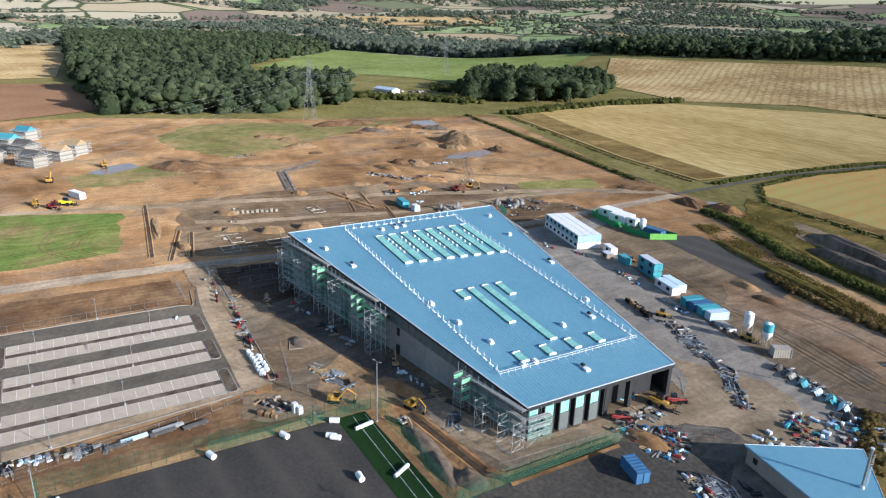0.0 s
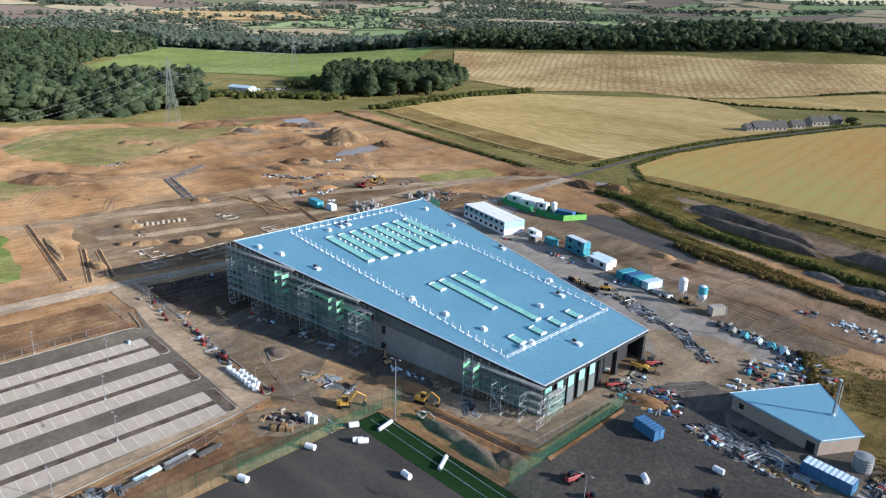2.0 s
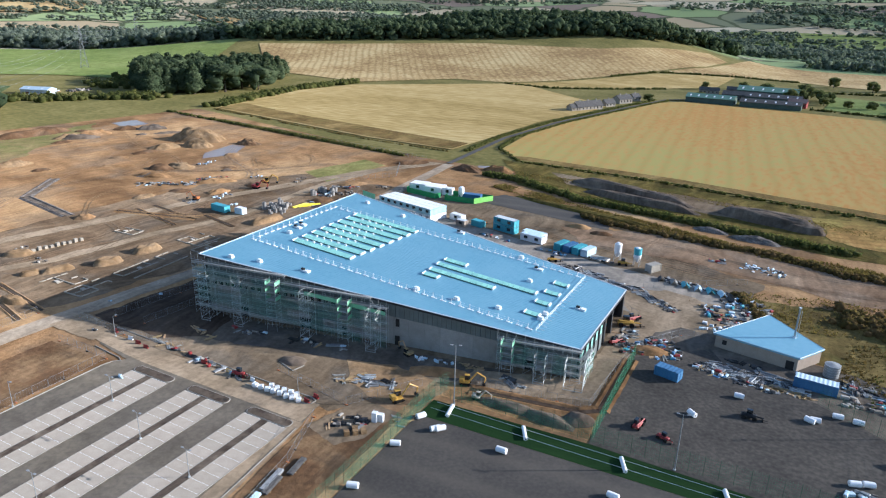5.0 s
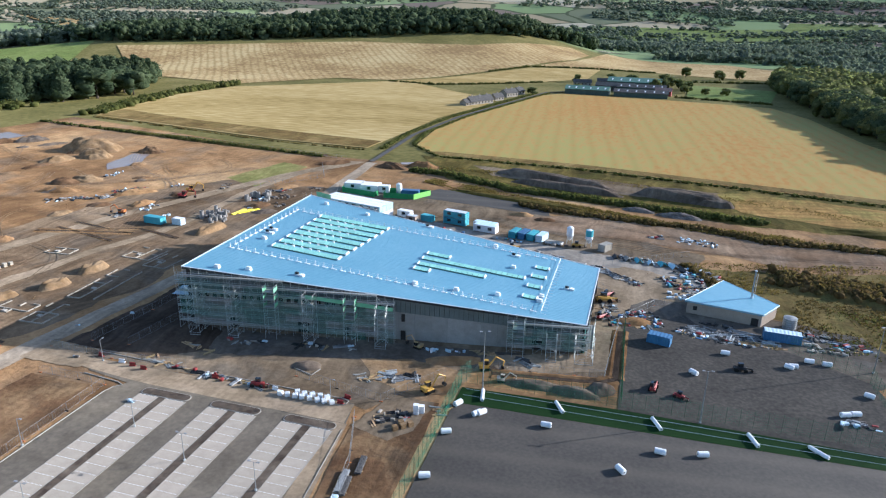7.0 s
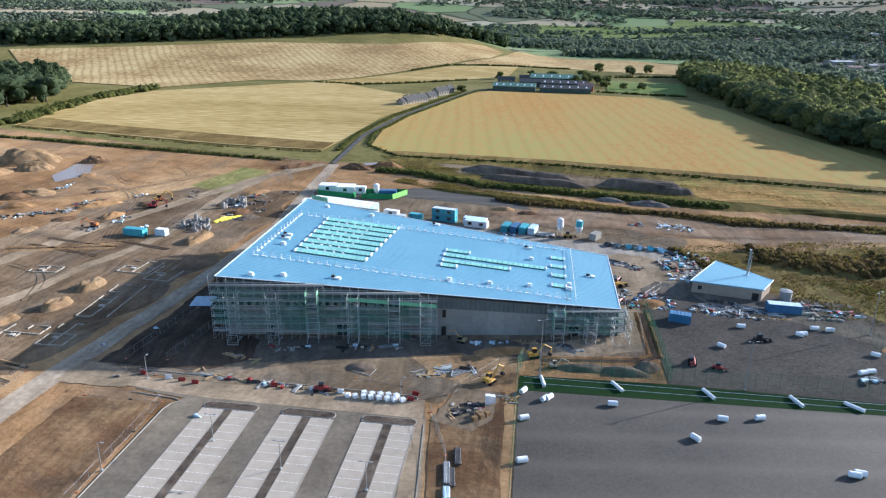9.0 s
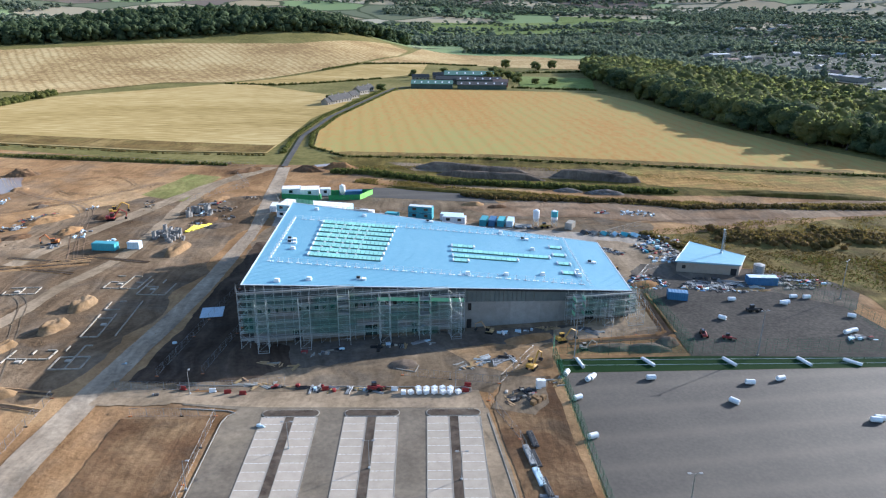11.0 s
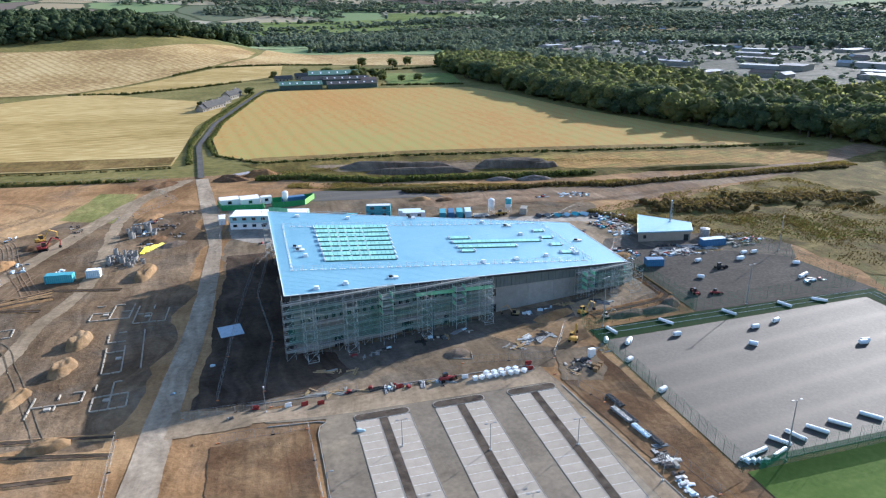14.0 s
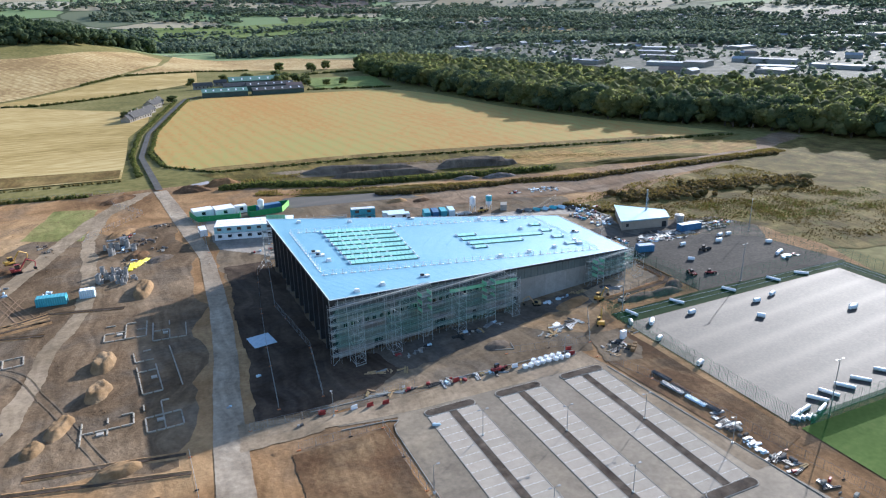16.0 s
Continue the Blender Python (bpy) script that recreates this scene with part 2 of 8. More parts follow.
M["kerb"] = mat("kerb_concrete", [(0.26, 0.24, 0.205), (0.38, 0.355, 0.31)], 0.8)
M["white_paint"] = mat("white_paint", [(0.7, 0.7, 0.68), (0.82, 0.82, 0.8)], 0.8)
M["stubble"] = stripes(mat("stubble", [(0.29, 0.21, 0.075), (0.415, 0.3, 0.12), (0.51, 0.39, 0.18)], 0.012, 0.3, stretch=(0.25, 1, 1), turn=12, contrast=1.7), 9.0, -102, 0.25, (0.27, 0.185, 0.052), 1.5)
M["stubble_b"] = stripes(mat("stubble_green", [(0.42, 0.23, 0.075), (0.41, 0.28, 0.098), (0.35, 0.305, 0.105)], 0.008, 0.35, stretch=(1, 0.35, 1), turn=6, contrast=1.8), 11.0, -6, 0.2, (0.29, 0.18, 0.05), 1.5)
M["hill_stubble"] = stripes(mat("hill_stubble", [(0.28, 0.185, 0.085), (0.43, 0.305, 0.14), (0.53, 0.41, 0.21)], 0.01, 0.2, contrast=1.8), 9.0, -33, 0.48, (0.23, 0.155, 0.065), 3.0)
M["plough"] = mat("ploughed_field", [(0.2, 0.11, 0.06), (0.28, 0.165, 0.095)], 0.02, 0.3)
M["pasture"] = earth("pasture", (0.125, 0.165, 0.045), (0.17, 0.21, 0.062), (0.22, 0.25, 0.088), (0.15, 0.195, 0.056), 0, 0.6, 0.01, 0.08, 0.1)
M["verge"] = earth("rough_grass", (0.058, 0.046, 0.014), (0.125, 0.096, 0.027), (0.22, 0.16, 0.052), (0.088, 0.088, 0.023), -10, 0.6, 0.05, 0.25, 0.6)
M["site_grass"] = earth("site_grass", (0.13, 0.12, 0.045), (0.2, 0.17, 0.07), (0.3, 0.21, 0.11), (0.14, 0.15, 0.05), 20, 0.8, 0.025, 0.12, 0.25)
M["plot_grass"] = earth("plot_grass", (0.17, 0.165, 0.055), (0.24, 0.22, 0.08), (0.32, 0.26, 0.11), (0.19, 0.205, 0.065), 20, 0.6, 0.05, 0.2, 0.4)
M["turf"] = stripes(mat("artificial_turf", [(0.012, 0.032, 0.011), (0.02, 0.047, 0.015)], 0.1, 3.0), 9.0, 90, 0.25, (0.028, 0.064, 0.02), 0)
M["mown"] = stripes(mat("mown_grass", [(0.075, 0.125, 0.025), (0.1, 0.155, 0.036), (0.135, 0.18, 0.05)], 0.05, 1.0), 7.0, 90, 0.3, (0.065, 0.11, 0.022), 0.4)
M["patchy"] = earth("patchy_grass", (0.09, 0.14, 0.033), (0.135, 0.165, 0.045), (0.22, 0.17, 0.082), (0.09, 0.155, 0.03), 10, 0.5, 0.035, 0.25, 0.2)
M["margin"] = earth("dry_field_margin", (0.12, 0.078, 0.028), (0.2, 0.135, 0.05), (0.28, 0.2, 0.08), (0.16, 0.13, 0.045), -10, 0.5, 0.04, 0.2, 0.4)
M["galv"] = mat("dull_galvanised", [(0.2, 0.21, 0.215), (0.32, 0.33, 0.335)], 1.5, rough=0.5, metal=0.3)
M["puddle"] = mat("muddy_water", [(0.24, 0.18, 0.15), (0.3, 0.23, 0.19)], 0.1, rough=0.22, spec=0.35)
M["leaf"] = leafy(mat("leaf", [(0.036, 0.054, 0.03), (0.062, 0.086, 0.045), (0.1, 0.122, 0.064)], 0.08, 0.5, island=0.3, rough=0.9), 0.3)
M["leaf_b"] = leafy(mat("leaf_olive", [(0.09, 0.108, 0.046), (0.14, 0.156, 0.066), (0.205, 0.19, 0.08)], 0.04, 0.5, island=0.2, rough=0.9), 0.5)
# Lighter, bluer leaves for far trees: distance haze put into the colour.
M["leaf_far_haze"] = leafy(mat("leaf_haze_tint", [(0.1, 0.125, 0.1), (0.15, 0.18, 0.14), (0.21, 0.24, 0.18)], 0.05, 0.4, island=0.2, rough=0.9), 0.5, 1.4)
M["hedge"] = leafy(mat("hedge_leaf", [(0.05, 0.06, 0.018), (0.09, 0.1, 0.03), (0.15, 0.14, 0.05)], 0.15, 1.0, island=0.25))
M["bramble"] = leafy(mat("bramble_scrub", [(0.06, 0.046, 0.02), (0.115, 0.084, 0.033), (0.18, 0.135, 0.052)], 0.15, 1.0, island=0.3), 0.35, 1.2)
M["bramble_ground"] = earth("bramble_bank", (0.08, 0.058, 0.022), (0.155, 0.115, 0.041), (0.25, 0.185, 0.068), (0.12, 0.112, 0.036), -10, 0.6, 0.08, 0.25, 0.7)
M["dry_field"] = stripes(earth("dry_field", (0.21, 0.165, 0.05), (0.34, 0.205, 0.068), (0.44, 0.27, 0.095), (0.22, 0.215, 0.06), -12, 0.6, 0.02, 0.2, 0.4), 5.0, 78, 0.35, (0.16, 0.1, 0.035), 1.5)
M["town_ground"] = mat("town_ground", [(0.055, 0.064, 0.05), (0.095, 0.1, 0.08), (0.16, 0.16, 0.138)], 0.02, 0.15, contrast=1.4)
M["dry"] = leafy(mat("dry_scrub", [(0.1, 0.075, 0.028), (0.18, 0.138, 0.048), (0.28, 0.222, 0.085)], 0.15, 1.0, island=0.25), 0.35, 1.2)
M["bark"] = mat("bark", [(0.05, 0.04, 0.03), (0.12, 0.1, 0.08)], 0.5)
M["roof_blue"] = mat("blue_standing_seam", [(0.14, 0.33, 0.44), (0.19, 0.385, 0.49)], 0.06, 0.8, rough=0.44, metal=0.2, spec=0.8)
M["roof_trim"] = mat("pale_trim", [(0.44, 0.5, 0.55), (0.58, 0.63, 0.67)], 0.5, rough=0.5)
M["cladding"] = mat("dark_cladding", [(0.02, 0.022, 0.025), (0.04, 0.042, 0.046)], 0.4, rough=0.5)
M["green_clad"] = mat("grey_green_cladding", [(0.1, 0.12, 0.12), (0.15, 0.17, 0.165)], 0.4, rough=0.6)
M["block"] = mat("grey_block", [(0.24, 0.23, 0.215), (0.33, 0.32, 0.3)], 0.6, 4.0, rand=0.12)
M["green_glass"] = mat("green_film_glass", [(0.26, 0.56, 0.5), (0.34, 0.66, 0.58)], 0.4, rough=0.3, spec=0.5, rand=0.1)
M["steel"] = mat("galvanised_steel", [(0.36, 0.38, 0.375), (0.53, 0.55, 0.54)], 1.5, rough=0.45, metal=0.2)
M["black"] = mat("black_steel_and_openings", [(0.012, 0.012, 0.013), (0.03, 0.03, 0.03)], 1.0, rough=0.5)
M["board"] = mat("scaffold_board", [(0.22, 0.22, 0.2), (0.36, 0.36, 0.33)], 0.8, 5.0, rand=0.15)
M["net"] = mat("green_netting", [(0.08, 0.34, 0.28), (0.13, 0.43, 0.36)], 0.5, alpha=0.15)
M["net_lime"] = mat("bright_green_sheet", [(0.14, 0.4, 0.24), (0.24, 0.52, 0.33)], 0.6, rough=0.6)
M["net_fence"] = mat("dark_green_netting", [(0.015, 0.1, 0.06), (0.025, 0.14, 0.085)], 0.5, alpha=0.27)
M["net_wind"] = mat("green_windbreak", [(0.03, 0.15, 0.075), (0.045, 0.2, 0.1)], 0.5, alpha=0.72)
M["white"] = mat("white_plastic", [(0.68, 0.7, 0.72), (0.82, 0.83, 0.84)], 0.8, rough=0.45)
M["pale_blue"] = mat("pale_blue_sheet", [(0.35, 0.5, 0.6), (0.6, 0.7, 0.76)], 0.8, rough=0.5, rand=0.15)
M["blue"] = mat("blue_container", [(0.045, 0.13, 0.26), (0.07, 0.18, 0.33)], 0.5, rough=0.5, rand=0.1)
M["cyan"] = mat("cyan_cabin", [(0.06, 0.3, 0.37), (0.1, 0.38, 0.44)], 0.5, rough=0.5, rand=0.12)
M["lime"] = mat("lime_hoarding", [(0.15, 0.42, 0.08), (0.22, 0.52, 0.12)], 0.5, rough=0.6)
M["post_green"] = mat("dark_green_post", [(0.012, 0.06, 0.035), (0.02, 0.09, 0.05)], 1.0, rough=0.5)
M["dkgreen"] = mat("green_hoarding", [(0.02, 0.17, 0.06), (0.03, 0.24, 0.08)], 0.5, rough=0.6)
M["yellow"] = mat("digger_yellow", [(0.44, 0.25, 0.04), (0.55, 0.33, 0.07)], 0.8, rough=0.5)
M["sun_yellow"] = mat("bright_yellow", [(0.7, 0.6, 0.02), (0.85, 0.75, 0.06)], 0.8, rough=0.5)
M["red"] = mat("red_paint", [(0.2, 0.025, 0.025), (0.3, 0.045, 0.04)], 0.8, rough=0.5)
M["orange"] = mat("orange_paint", [(0.4, 0.12, 0.03), (0.5, 0.17, 0.05)], 0.8, rough=0.5)
M["rubber"] = mat("rubber", [(0.012, 0.012, 0.012), (0.035, 0.033, 0.03)], 2.0)
M["glass"] = mat("dark_glass", [(0.012, 0.018, 0.022), (0.02, 0.028, 0.035)], 0.5, rough=0.08, spec=0.8)
M["timber"] = mat("timber", [(0.3, 0.2, 0.1), (0.5, 0.37, 0.21)], 0.8, 6.0, rand=0.2)
M["concrete"] = mat("concrete", [(0.34, 0.31, 0.26), (0.5, 0.46, 0.4)], 0.6, 5.0, rand=0.1)
M["tan"] = mat("tan_render", [(0.31, 0.255, 0.205), (0.39, 0.325, 0.265)], 0.5, 4.0)
M["stone"] = mat("stone_wall", [(0.2, 0.18, 0.15), (0.36, 0.33, 0.28)], 0.6, 3.0)
M["slate"] = mat("slate", [(0.07, 0.068, 0.067), (0.14, 0.135, 0.13)], 0.5, 3.0, rough=0.9)
M["barn_green"] = mat("barn_sheeting", [(0.085, 0.17, 0.135), (0.13, 0.23, 0.185)], 0.2, rough=0.75, spec=0.2)
M["town_roof"] = mat("town_roof", [(0.2, 0.22, 0.25), (0.4, 0.42, 0.45)], 0.02, 0.3, rough=0.8, spec=0.15, rand=0.35)
M["tile_roof"] = mat("tile_roof", [(0.16, 0.1, 0.08), (0.28, 0.2, 0.16)], 0.1, rough=0.7, rand=0.3)
M["bark_bed"] = earth("bark_mulch", (0.06, 0.045, 0.035), (0.1, 0.078, 0.06), (0.15, 0.12, 0.09), (0.09, 0.078, 0.065), 0, 0.5, 0.3, 0.1, 0.4)
M["yard_dirt"] = earth("dirty_hardstanding", (0.07, 0.058, 0.045), (0.125, 0.105, 0.083), (0.21, 0.175, 0.135), (0.1, 0.092, 0.082), 0, 0.6, 0.05, 0.2, 0.3)
M["tilled"] = stripes(earth("raked_topsoil", (0.09, 0.05, 0.028), (0.16, 0.093, 0.048), (0.28, 0.185, 0.098), (0.12, 0.085, 0.055), 0, 0.6, 0.045, 0.2, 0.5), 2.4, 0, 0.3, (0.1, 0.06, 0.034), 2.5)
M["track_brown"] = earth("worn_dirt_road", (0.19, 0.12, 0.07), (0.26, 0.175, 0.11), (0.34, 0.25, 0.165), (0.23, 0.175, 0.125), 98, 0.5, 0.03, 0.2, 0.2)
# Deeper than dark_soil: on the pit ground it carries the hall's shade as colour.
M["darkened_soil"] = earth("darkened_brown_soil", (0.05, 0.036, 0.026), (0.078, 0.056, 0.04), (0.12, 0.088, 0.062), (0.07, 0.056, 0.045), 0, 0.5, 0.06, 0.3, 0.5)
M["service"] = earth("service_tarmac", (0.2, 0.178, 0.15), (0.26, 0.23, 0.19), (0.34, 0.295, 0.24), (0.22, 0.2, 0.175), 98, 0.6, 0.03, 0.15, 0.0, 0.75)
M["pale_teal"] = mat("pale_teal_cabin", [(0.3, 0.5, 0.55), (0.4, 0.6, 0.64)], 0.5, rough=0.5, rand=0.08)
M["spoil"] = earth("grey_brown_spoil", (0.1, 0.078, 0.06), (0.15, 0.118, 0.09), (0.21, 0.165, 0.125), (0.14, 0.12, 0.1), -10, 0.6, 0.06, 0.25, 0.5)
M["net_deep"] = mat("deep_green_netting", [(0.03, 0.2, 0.16), (0.05, 0.27, 0.21)], 0.5, alpha=0.32)
M["footing"] = mat("footing_block", [(0.3, 0.265, 0.215), (0.42, 0.38, 0.31)], 0.6, 5.0, rand=0.15)
M["dust"] = earth("dusty_tarmac", (0.22, 0.165, 0.105), (0.295, 0.225, 0.148), (0.37, 0.285, 0.195), (0.26, 0.205, 0.145), 90, 0.3, 0.04, 0.18, 0.1)
M["barn_roof"] = mat("weathered_sheeting", [(0.05, 0.075, 0.065), (0.09, 0.12, 0.1)], 0.2, rough=0.8, spec=0.2)

# ---- building helpers ----
def link(name, bm, material=None, parent=None, label=""):
    me = bpy.data.meshes.new(name)
    bmesh.ops.recalc_face_normals(bm, faces=bm.faces)
    bm.to_mesh(me)
    bm.free()
    return link_mesh(name, me, material, parent, label)


def link_mesh(name, me, material=None, parent=None, label=""):
    if material is not None and not me.materials:
        me.materials.append(material)
    ob = new(name, me)
    if parent is not None:
        ob.parent = parent
    if label:
        ob["label"] = label
    return ob


part = link


def thing(name, label, category, group="", at=(0, 0, 0), rz=0.0, kind=""):
    ob = new(name)
    ob.matrix_basis = pose(at[0], at[1], at[2], 0, 0, rz)
    return tagged(ob, label, category, group, kind)


def box(bm, x0, y0, z0, x1, y1, z1, m=None):
    r = bmesh.ops.create_cube(bm, size=1.0)
    t = Matrix.Translation(((x0 + x1) / 2, (y0 + y1) / 2, (z0 + z1) / 2)) @ Matrix.Diagonal((abs(x1 - x0), abs(y1 - y0), abs(z1 - z0), 1))
    bmesh.ops.transform(bm, matrix=(m @ t) if m else t, verts=r["verts"])
    return r["verts"]


def bar(bm, a, b, w=0.06, sides=4):
    """A straight pole from a to b."""
    a, b = Vector(a), Vector(b)
    d = b - a
    if d.length < 1e-6:
        return
    r = bmesh.ops.create_cone(bm, cap_ends=True, segments=sides, radius1=w / 2, radius2=w / 2, depth=d.length)
    q = d.to_track_quat("Z", "Y").to_matrix().to_4x4()
    bmesh.ops.transform(bm, matrix=Matrix.Translation((a + b) / 2) @ q, verts=r["verts"])


def cyl(bm, x, y, z, r0, depth, r1=None, seg=12, m=None):
    r = bmesh.ops.create_cone(bm, cap_ends=True, segments=seg, radius1=r0, radius2=r0 if r1 is None else r1, depth=depth)
    t = Matrix.Translation((x, y, z + depth / 2))
    bmesh.ops.transform(bm, matrix=(m @ t) if m else t, verts=r["verts"])
    return r["verts"]


def prism(bm, pts, z0, z1):
    """An upright prism over a plan outline; z may be given per point as a function."""
    f0 = z0 if callable(z0) else (lambda x, y: z0)
    f1 = z1 if callable(z1) else (lambda x, y: z1)
    lo = [bm.verts.new((x, y, f0(x, y))) for x, y in pts]
    hi = [bm.verts.new((x, y, f1(x, y))) for x, y in pts]
    n = len(pts)
    bm.faces.new(hi)
    bm.faces.new(lo[::-1])
    for i in range(n):
        bm.faces.new((lo[i], lo[(i + 1) % n], hi[(i + 1) % n], hi[i]))


def ss(a, b, v):
    q = min(1.0, max(0.0, (v - a) / (b - a)))
    return q * q * (3 - 2 * q)


def height(x, y):
    """The lie of the land: flat site, a stubble hill to the north, far slopes."""
    s = (x + 700) * 0.964 + (y - 600) * 0.267
    u = -(x + 700) * 0.267 + (y - 600) * 0.964
    hill = 34 * ss(0, 330, u) * (1 - 0.7 * ss(600, 1200, u)) * ss(-450, -50, s) * (1 - ss(430, 760, s))
    hill += 26 * ss(260, 480, u) * (1 - ss(700, 1200, u)) * ss(0, 260, s) * (1 - ss(480, 800, s))
    r = math.hypot(x + 150, y)
    roll = noise.noise((x * 0.0011, y * 0.0011, 2.0)) * 34 * ss(1300, 2400, r)
    return hill + roll + 190 * ss(2100, 4600, r)


def draped(name, pts, lift, material, step=40.0, label="", wobble=0.0, kind="structure", skirt=0.0):
    """A field or surface: a plan outline cut along a grid and laid on the land."""
    if wobble:
        out = []
        n = len(pts)
        for i in range(n):
            a, b = Vector(pts[i]), Vector(pts[(i + 1) % n])
            k = max(1, int((b - a).length / max(0.8, wobble)))
            for j in range(k):
                p = a.lerp(b, j / k)
                d = noise.noise_vector((p.x * 0.1, p.y * 0.1, 1.7)) * wobble + noise.noise_vector((p.x * 0.45, p.y * 0.45, 4.1)) * wobble * 0.45
                out.append((p.x + d.x, p.y + d.y))
        pts = out
    bm = bmesh.new()
    vs = [bm.verts.new((x, y, 0)) for x, y in pts]
    f = bm.faces.new(vs)
    bmesh.ops.triangulate(bm, faces=[f])
    xs, ys = [p[0] for p in pts], [p[1] for p in pts]
    for axis, lo, hi in ((0, min(xs), max(xs)), (1, min(ys), max(ys))):
        v = math.ceil(lo / step) * step
        while v < hi:
            no = (1, 0, 0) if axis == 0 else (0, 1, 0)
            co = (v, 0, 0) if axis == 0 else (0, v, 0)
            bmesh.ops.bisect_plane(bm, geom=bm.verts[:] + bm.edges[:] + bm.faces[:], plane_co=co, plane_no=no)
            v += step
    for v in bm.verts:
        v.co.z = height(v.co.x, v.co.y) + lift
    for f in bm.faces:
        if f.normal.z < 0:
            f.normal_flip()
    me = bpy.data.meshes.new(name)
    bm.to_mesh(me)
    bm.free()
    ob = link_mesh(name, me, material)
    return tagged(ob, label, name.split("_")[0], "", kind)


# ---- the ground: one sheet to the horizon ----
def ground_sheet():
    ax = list(range(-4800, -1500, 150)) + list(range(-1500, 1001, 40)) + list(range(1100, 4851, 150))
    ay = [-1500, -800, -400, -200] + list(range(-120, 1601, 40)) + list(range(1700, 4851, 150))
    vs = [(x, y, height(x, y)) for y in ay for x in ax]
    w = len(ax)
    fs = [(j * w + i, j * w + i + 1, (j + 1) * w + i + 1, (j + 1) * w + i) for j in range(len(ay) - 1) for i in range(w - 1)]
    me = bpy.data.meshes.new("ground")
    me.from_pydata(vs, [], fs)
    return tagged(link_mesh("ground", me, M["far_land"]), "open country of mixed fields reaching the hills", "ground", "", "structure")


ground_sheet()
FIELDS = [
    # name, outline, lift, material, label
    ("field_north", [(-236, 298), (-300, 303), (-471, 340), (-500, 470), (-488, 552), (-350, 690), (-262, 604), (-212, 560), (-216, 500), (-231, 430), (-233, 360)], 0.5, "stubble", "golden stubble field with faint tramlines"),
    ("field_east", [(-212, 318), (-190, 292), (-110, 287), (16, 262), (80, 249), (130, 245), (90, 330), (62, 430), (50, 540), (30, 604), (-56, 624), (-162, 636), (-186, 600), (-196, 530), (-212, 450), (-218, 380)], 0.5, "stubble_b", "yellow-green stubble field with drill lines"),
    ("hill_field", [(-668, 620), (-500, 582), (-434, 684), (-368, 690), (-332, 732), (-279, 800), (-236, 862), (-186, 965), (-172, 1077), (-206, 1126), (-271, 1052), (-337, 965), (-460, 935), (-504, 930), (-696, 826), (-818, 772)], 0.6, "hill_stubble", "pale stubble on a rolling hill"),
    ("field_middle", [(-360, 684), (-306, 672), (-255, 702), (-197, 750), (-150, 800), (-141, 900), (-230, 850), (-273, 795), (-325, 726)], 0.6, "stubble", "strip of stubble between hedges"),
    ("field_farm", [(-164, 1070), (-180, 965), (-228, 862), (-140, 912), (-68, 935), (120, 880), (150, 1000), (48, 1170), (-150, 1190)], 0.6, "hill_stubble", "stubble field behind the farm"),
    ("pasture_west", [(-992, 263), (-1381, 531), (-880, 800), (-790, 640), (-700, 440), (-789, 420)], 0.6, "pasture", "bright green pasture among woods"),
    ("field_west", [(-1487, -160), (-1548, 53), (-877, 13), (-850, -120)], 0.6, "hill_stubble", "stubble field by the wood"),
    ("ploughed_field", [(-854, -139), (-790, 61), (-606, 46), (-560, -29), (-560, -160)], 0.6, "plough", "bare brown ploughed field"),
    ("paddock", [(-40, 660), (36, 640), (60, 760), (-30, 790)], 0.6, "pasture", "small green paddock by the farm"),
    ("far_pasture", [(-469, 2576), (717, 2803), (576, 2273), (-263, 2138)], 4.5, "pasture", "far green meadows"),
    ("far_stubble", [(-2151, 1867), (-1576, 2016), (-1280, 1691), (-1563, 1635)], 4.5, "hill_stubble", "far stubble field"),
    ("far_stubble_b", [(-2863, 1050), (-2646, 1797), (-2400, 1604), (-2500, 1100)], 4.5, "hill_stubble", "far stubble field"),
    ("field_margin", [(-237, 300), (-300, 305), (-469, 342), (-474, 374), (-400, 352), (-300, 332), (-236, 321)], 0.62, "margin", "dark dry margin of the stubble field"),
    ("field_margin", [(-200, 300), (-190, 293), (-110, 288), (16, 263), (80, 250), (84, 256), (18, 271), (-108, 296), (-190, 303)], 0.62, "margin", "dark dry margin of the stubble field"),
    ("far_meadow", [(433, 2964), (721, 2894), (614, 2498), (350, 2600)], 4.5, "pasture", "far green meadow"),
    ("far_scrub_field", [(640, 1700), (1050, 2000), (1100, 1808), (698, 1422)], 4.5, "margin", "dry buff field at the town's edge"),
    ("town_ground", [(300, 150), (360, 700), (300, 1000), (420, 1500), (560, 1750), (900, 2150), (1500, 2350), (2000, 2000), (2100, 900), (1500, 300), (700, 120)], 1.2, "town_ground", "grey-green streets and gardens of a town"),
    # the site
    ("site_ground", [(-560, -60), (-560, 30), (-500, 190), (-480, 330), (-255, 270), (-215, 268), (-150, 262), (-30, 225), (60, 190), (110, 150), (60, 110), (0, 95), (-20, 40), (-25, -120), (-560, -120)], 0.1, "soil", "bare brown churned earth of a building site"),
]
for nm, pts, lift, mt, lb in FIELDS:
    draped(nm, pts, lift, M[mt], 40.0, lb)

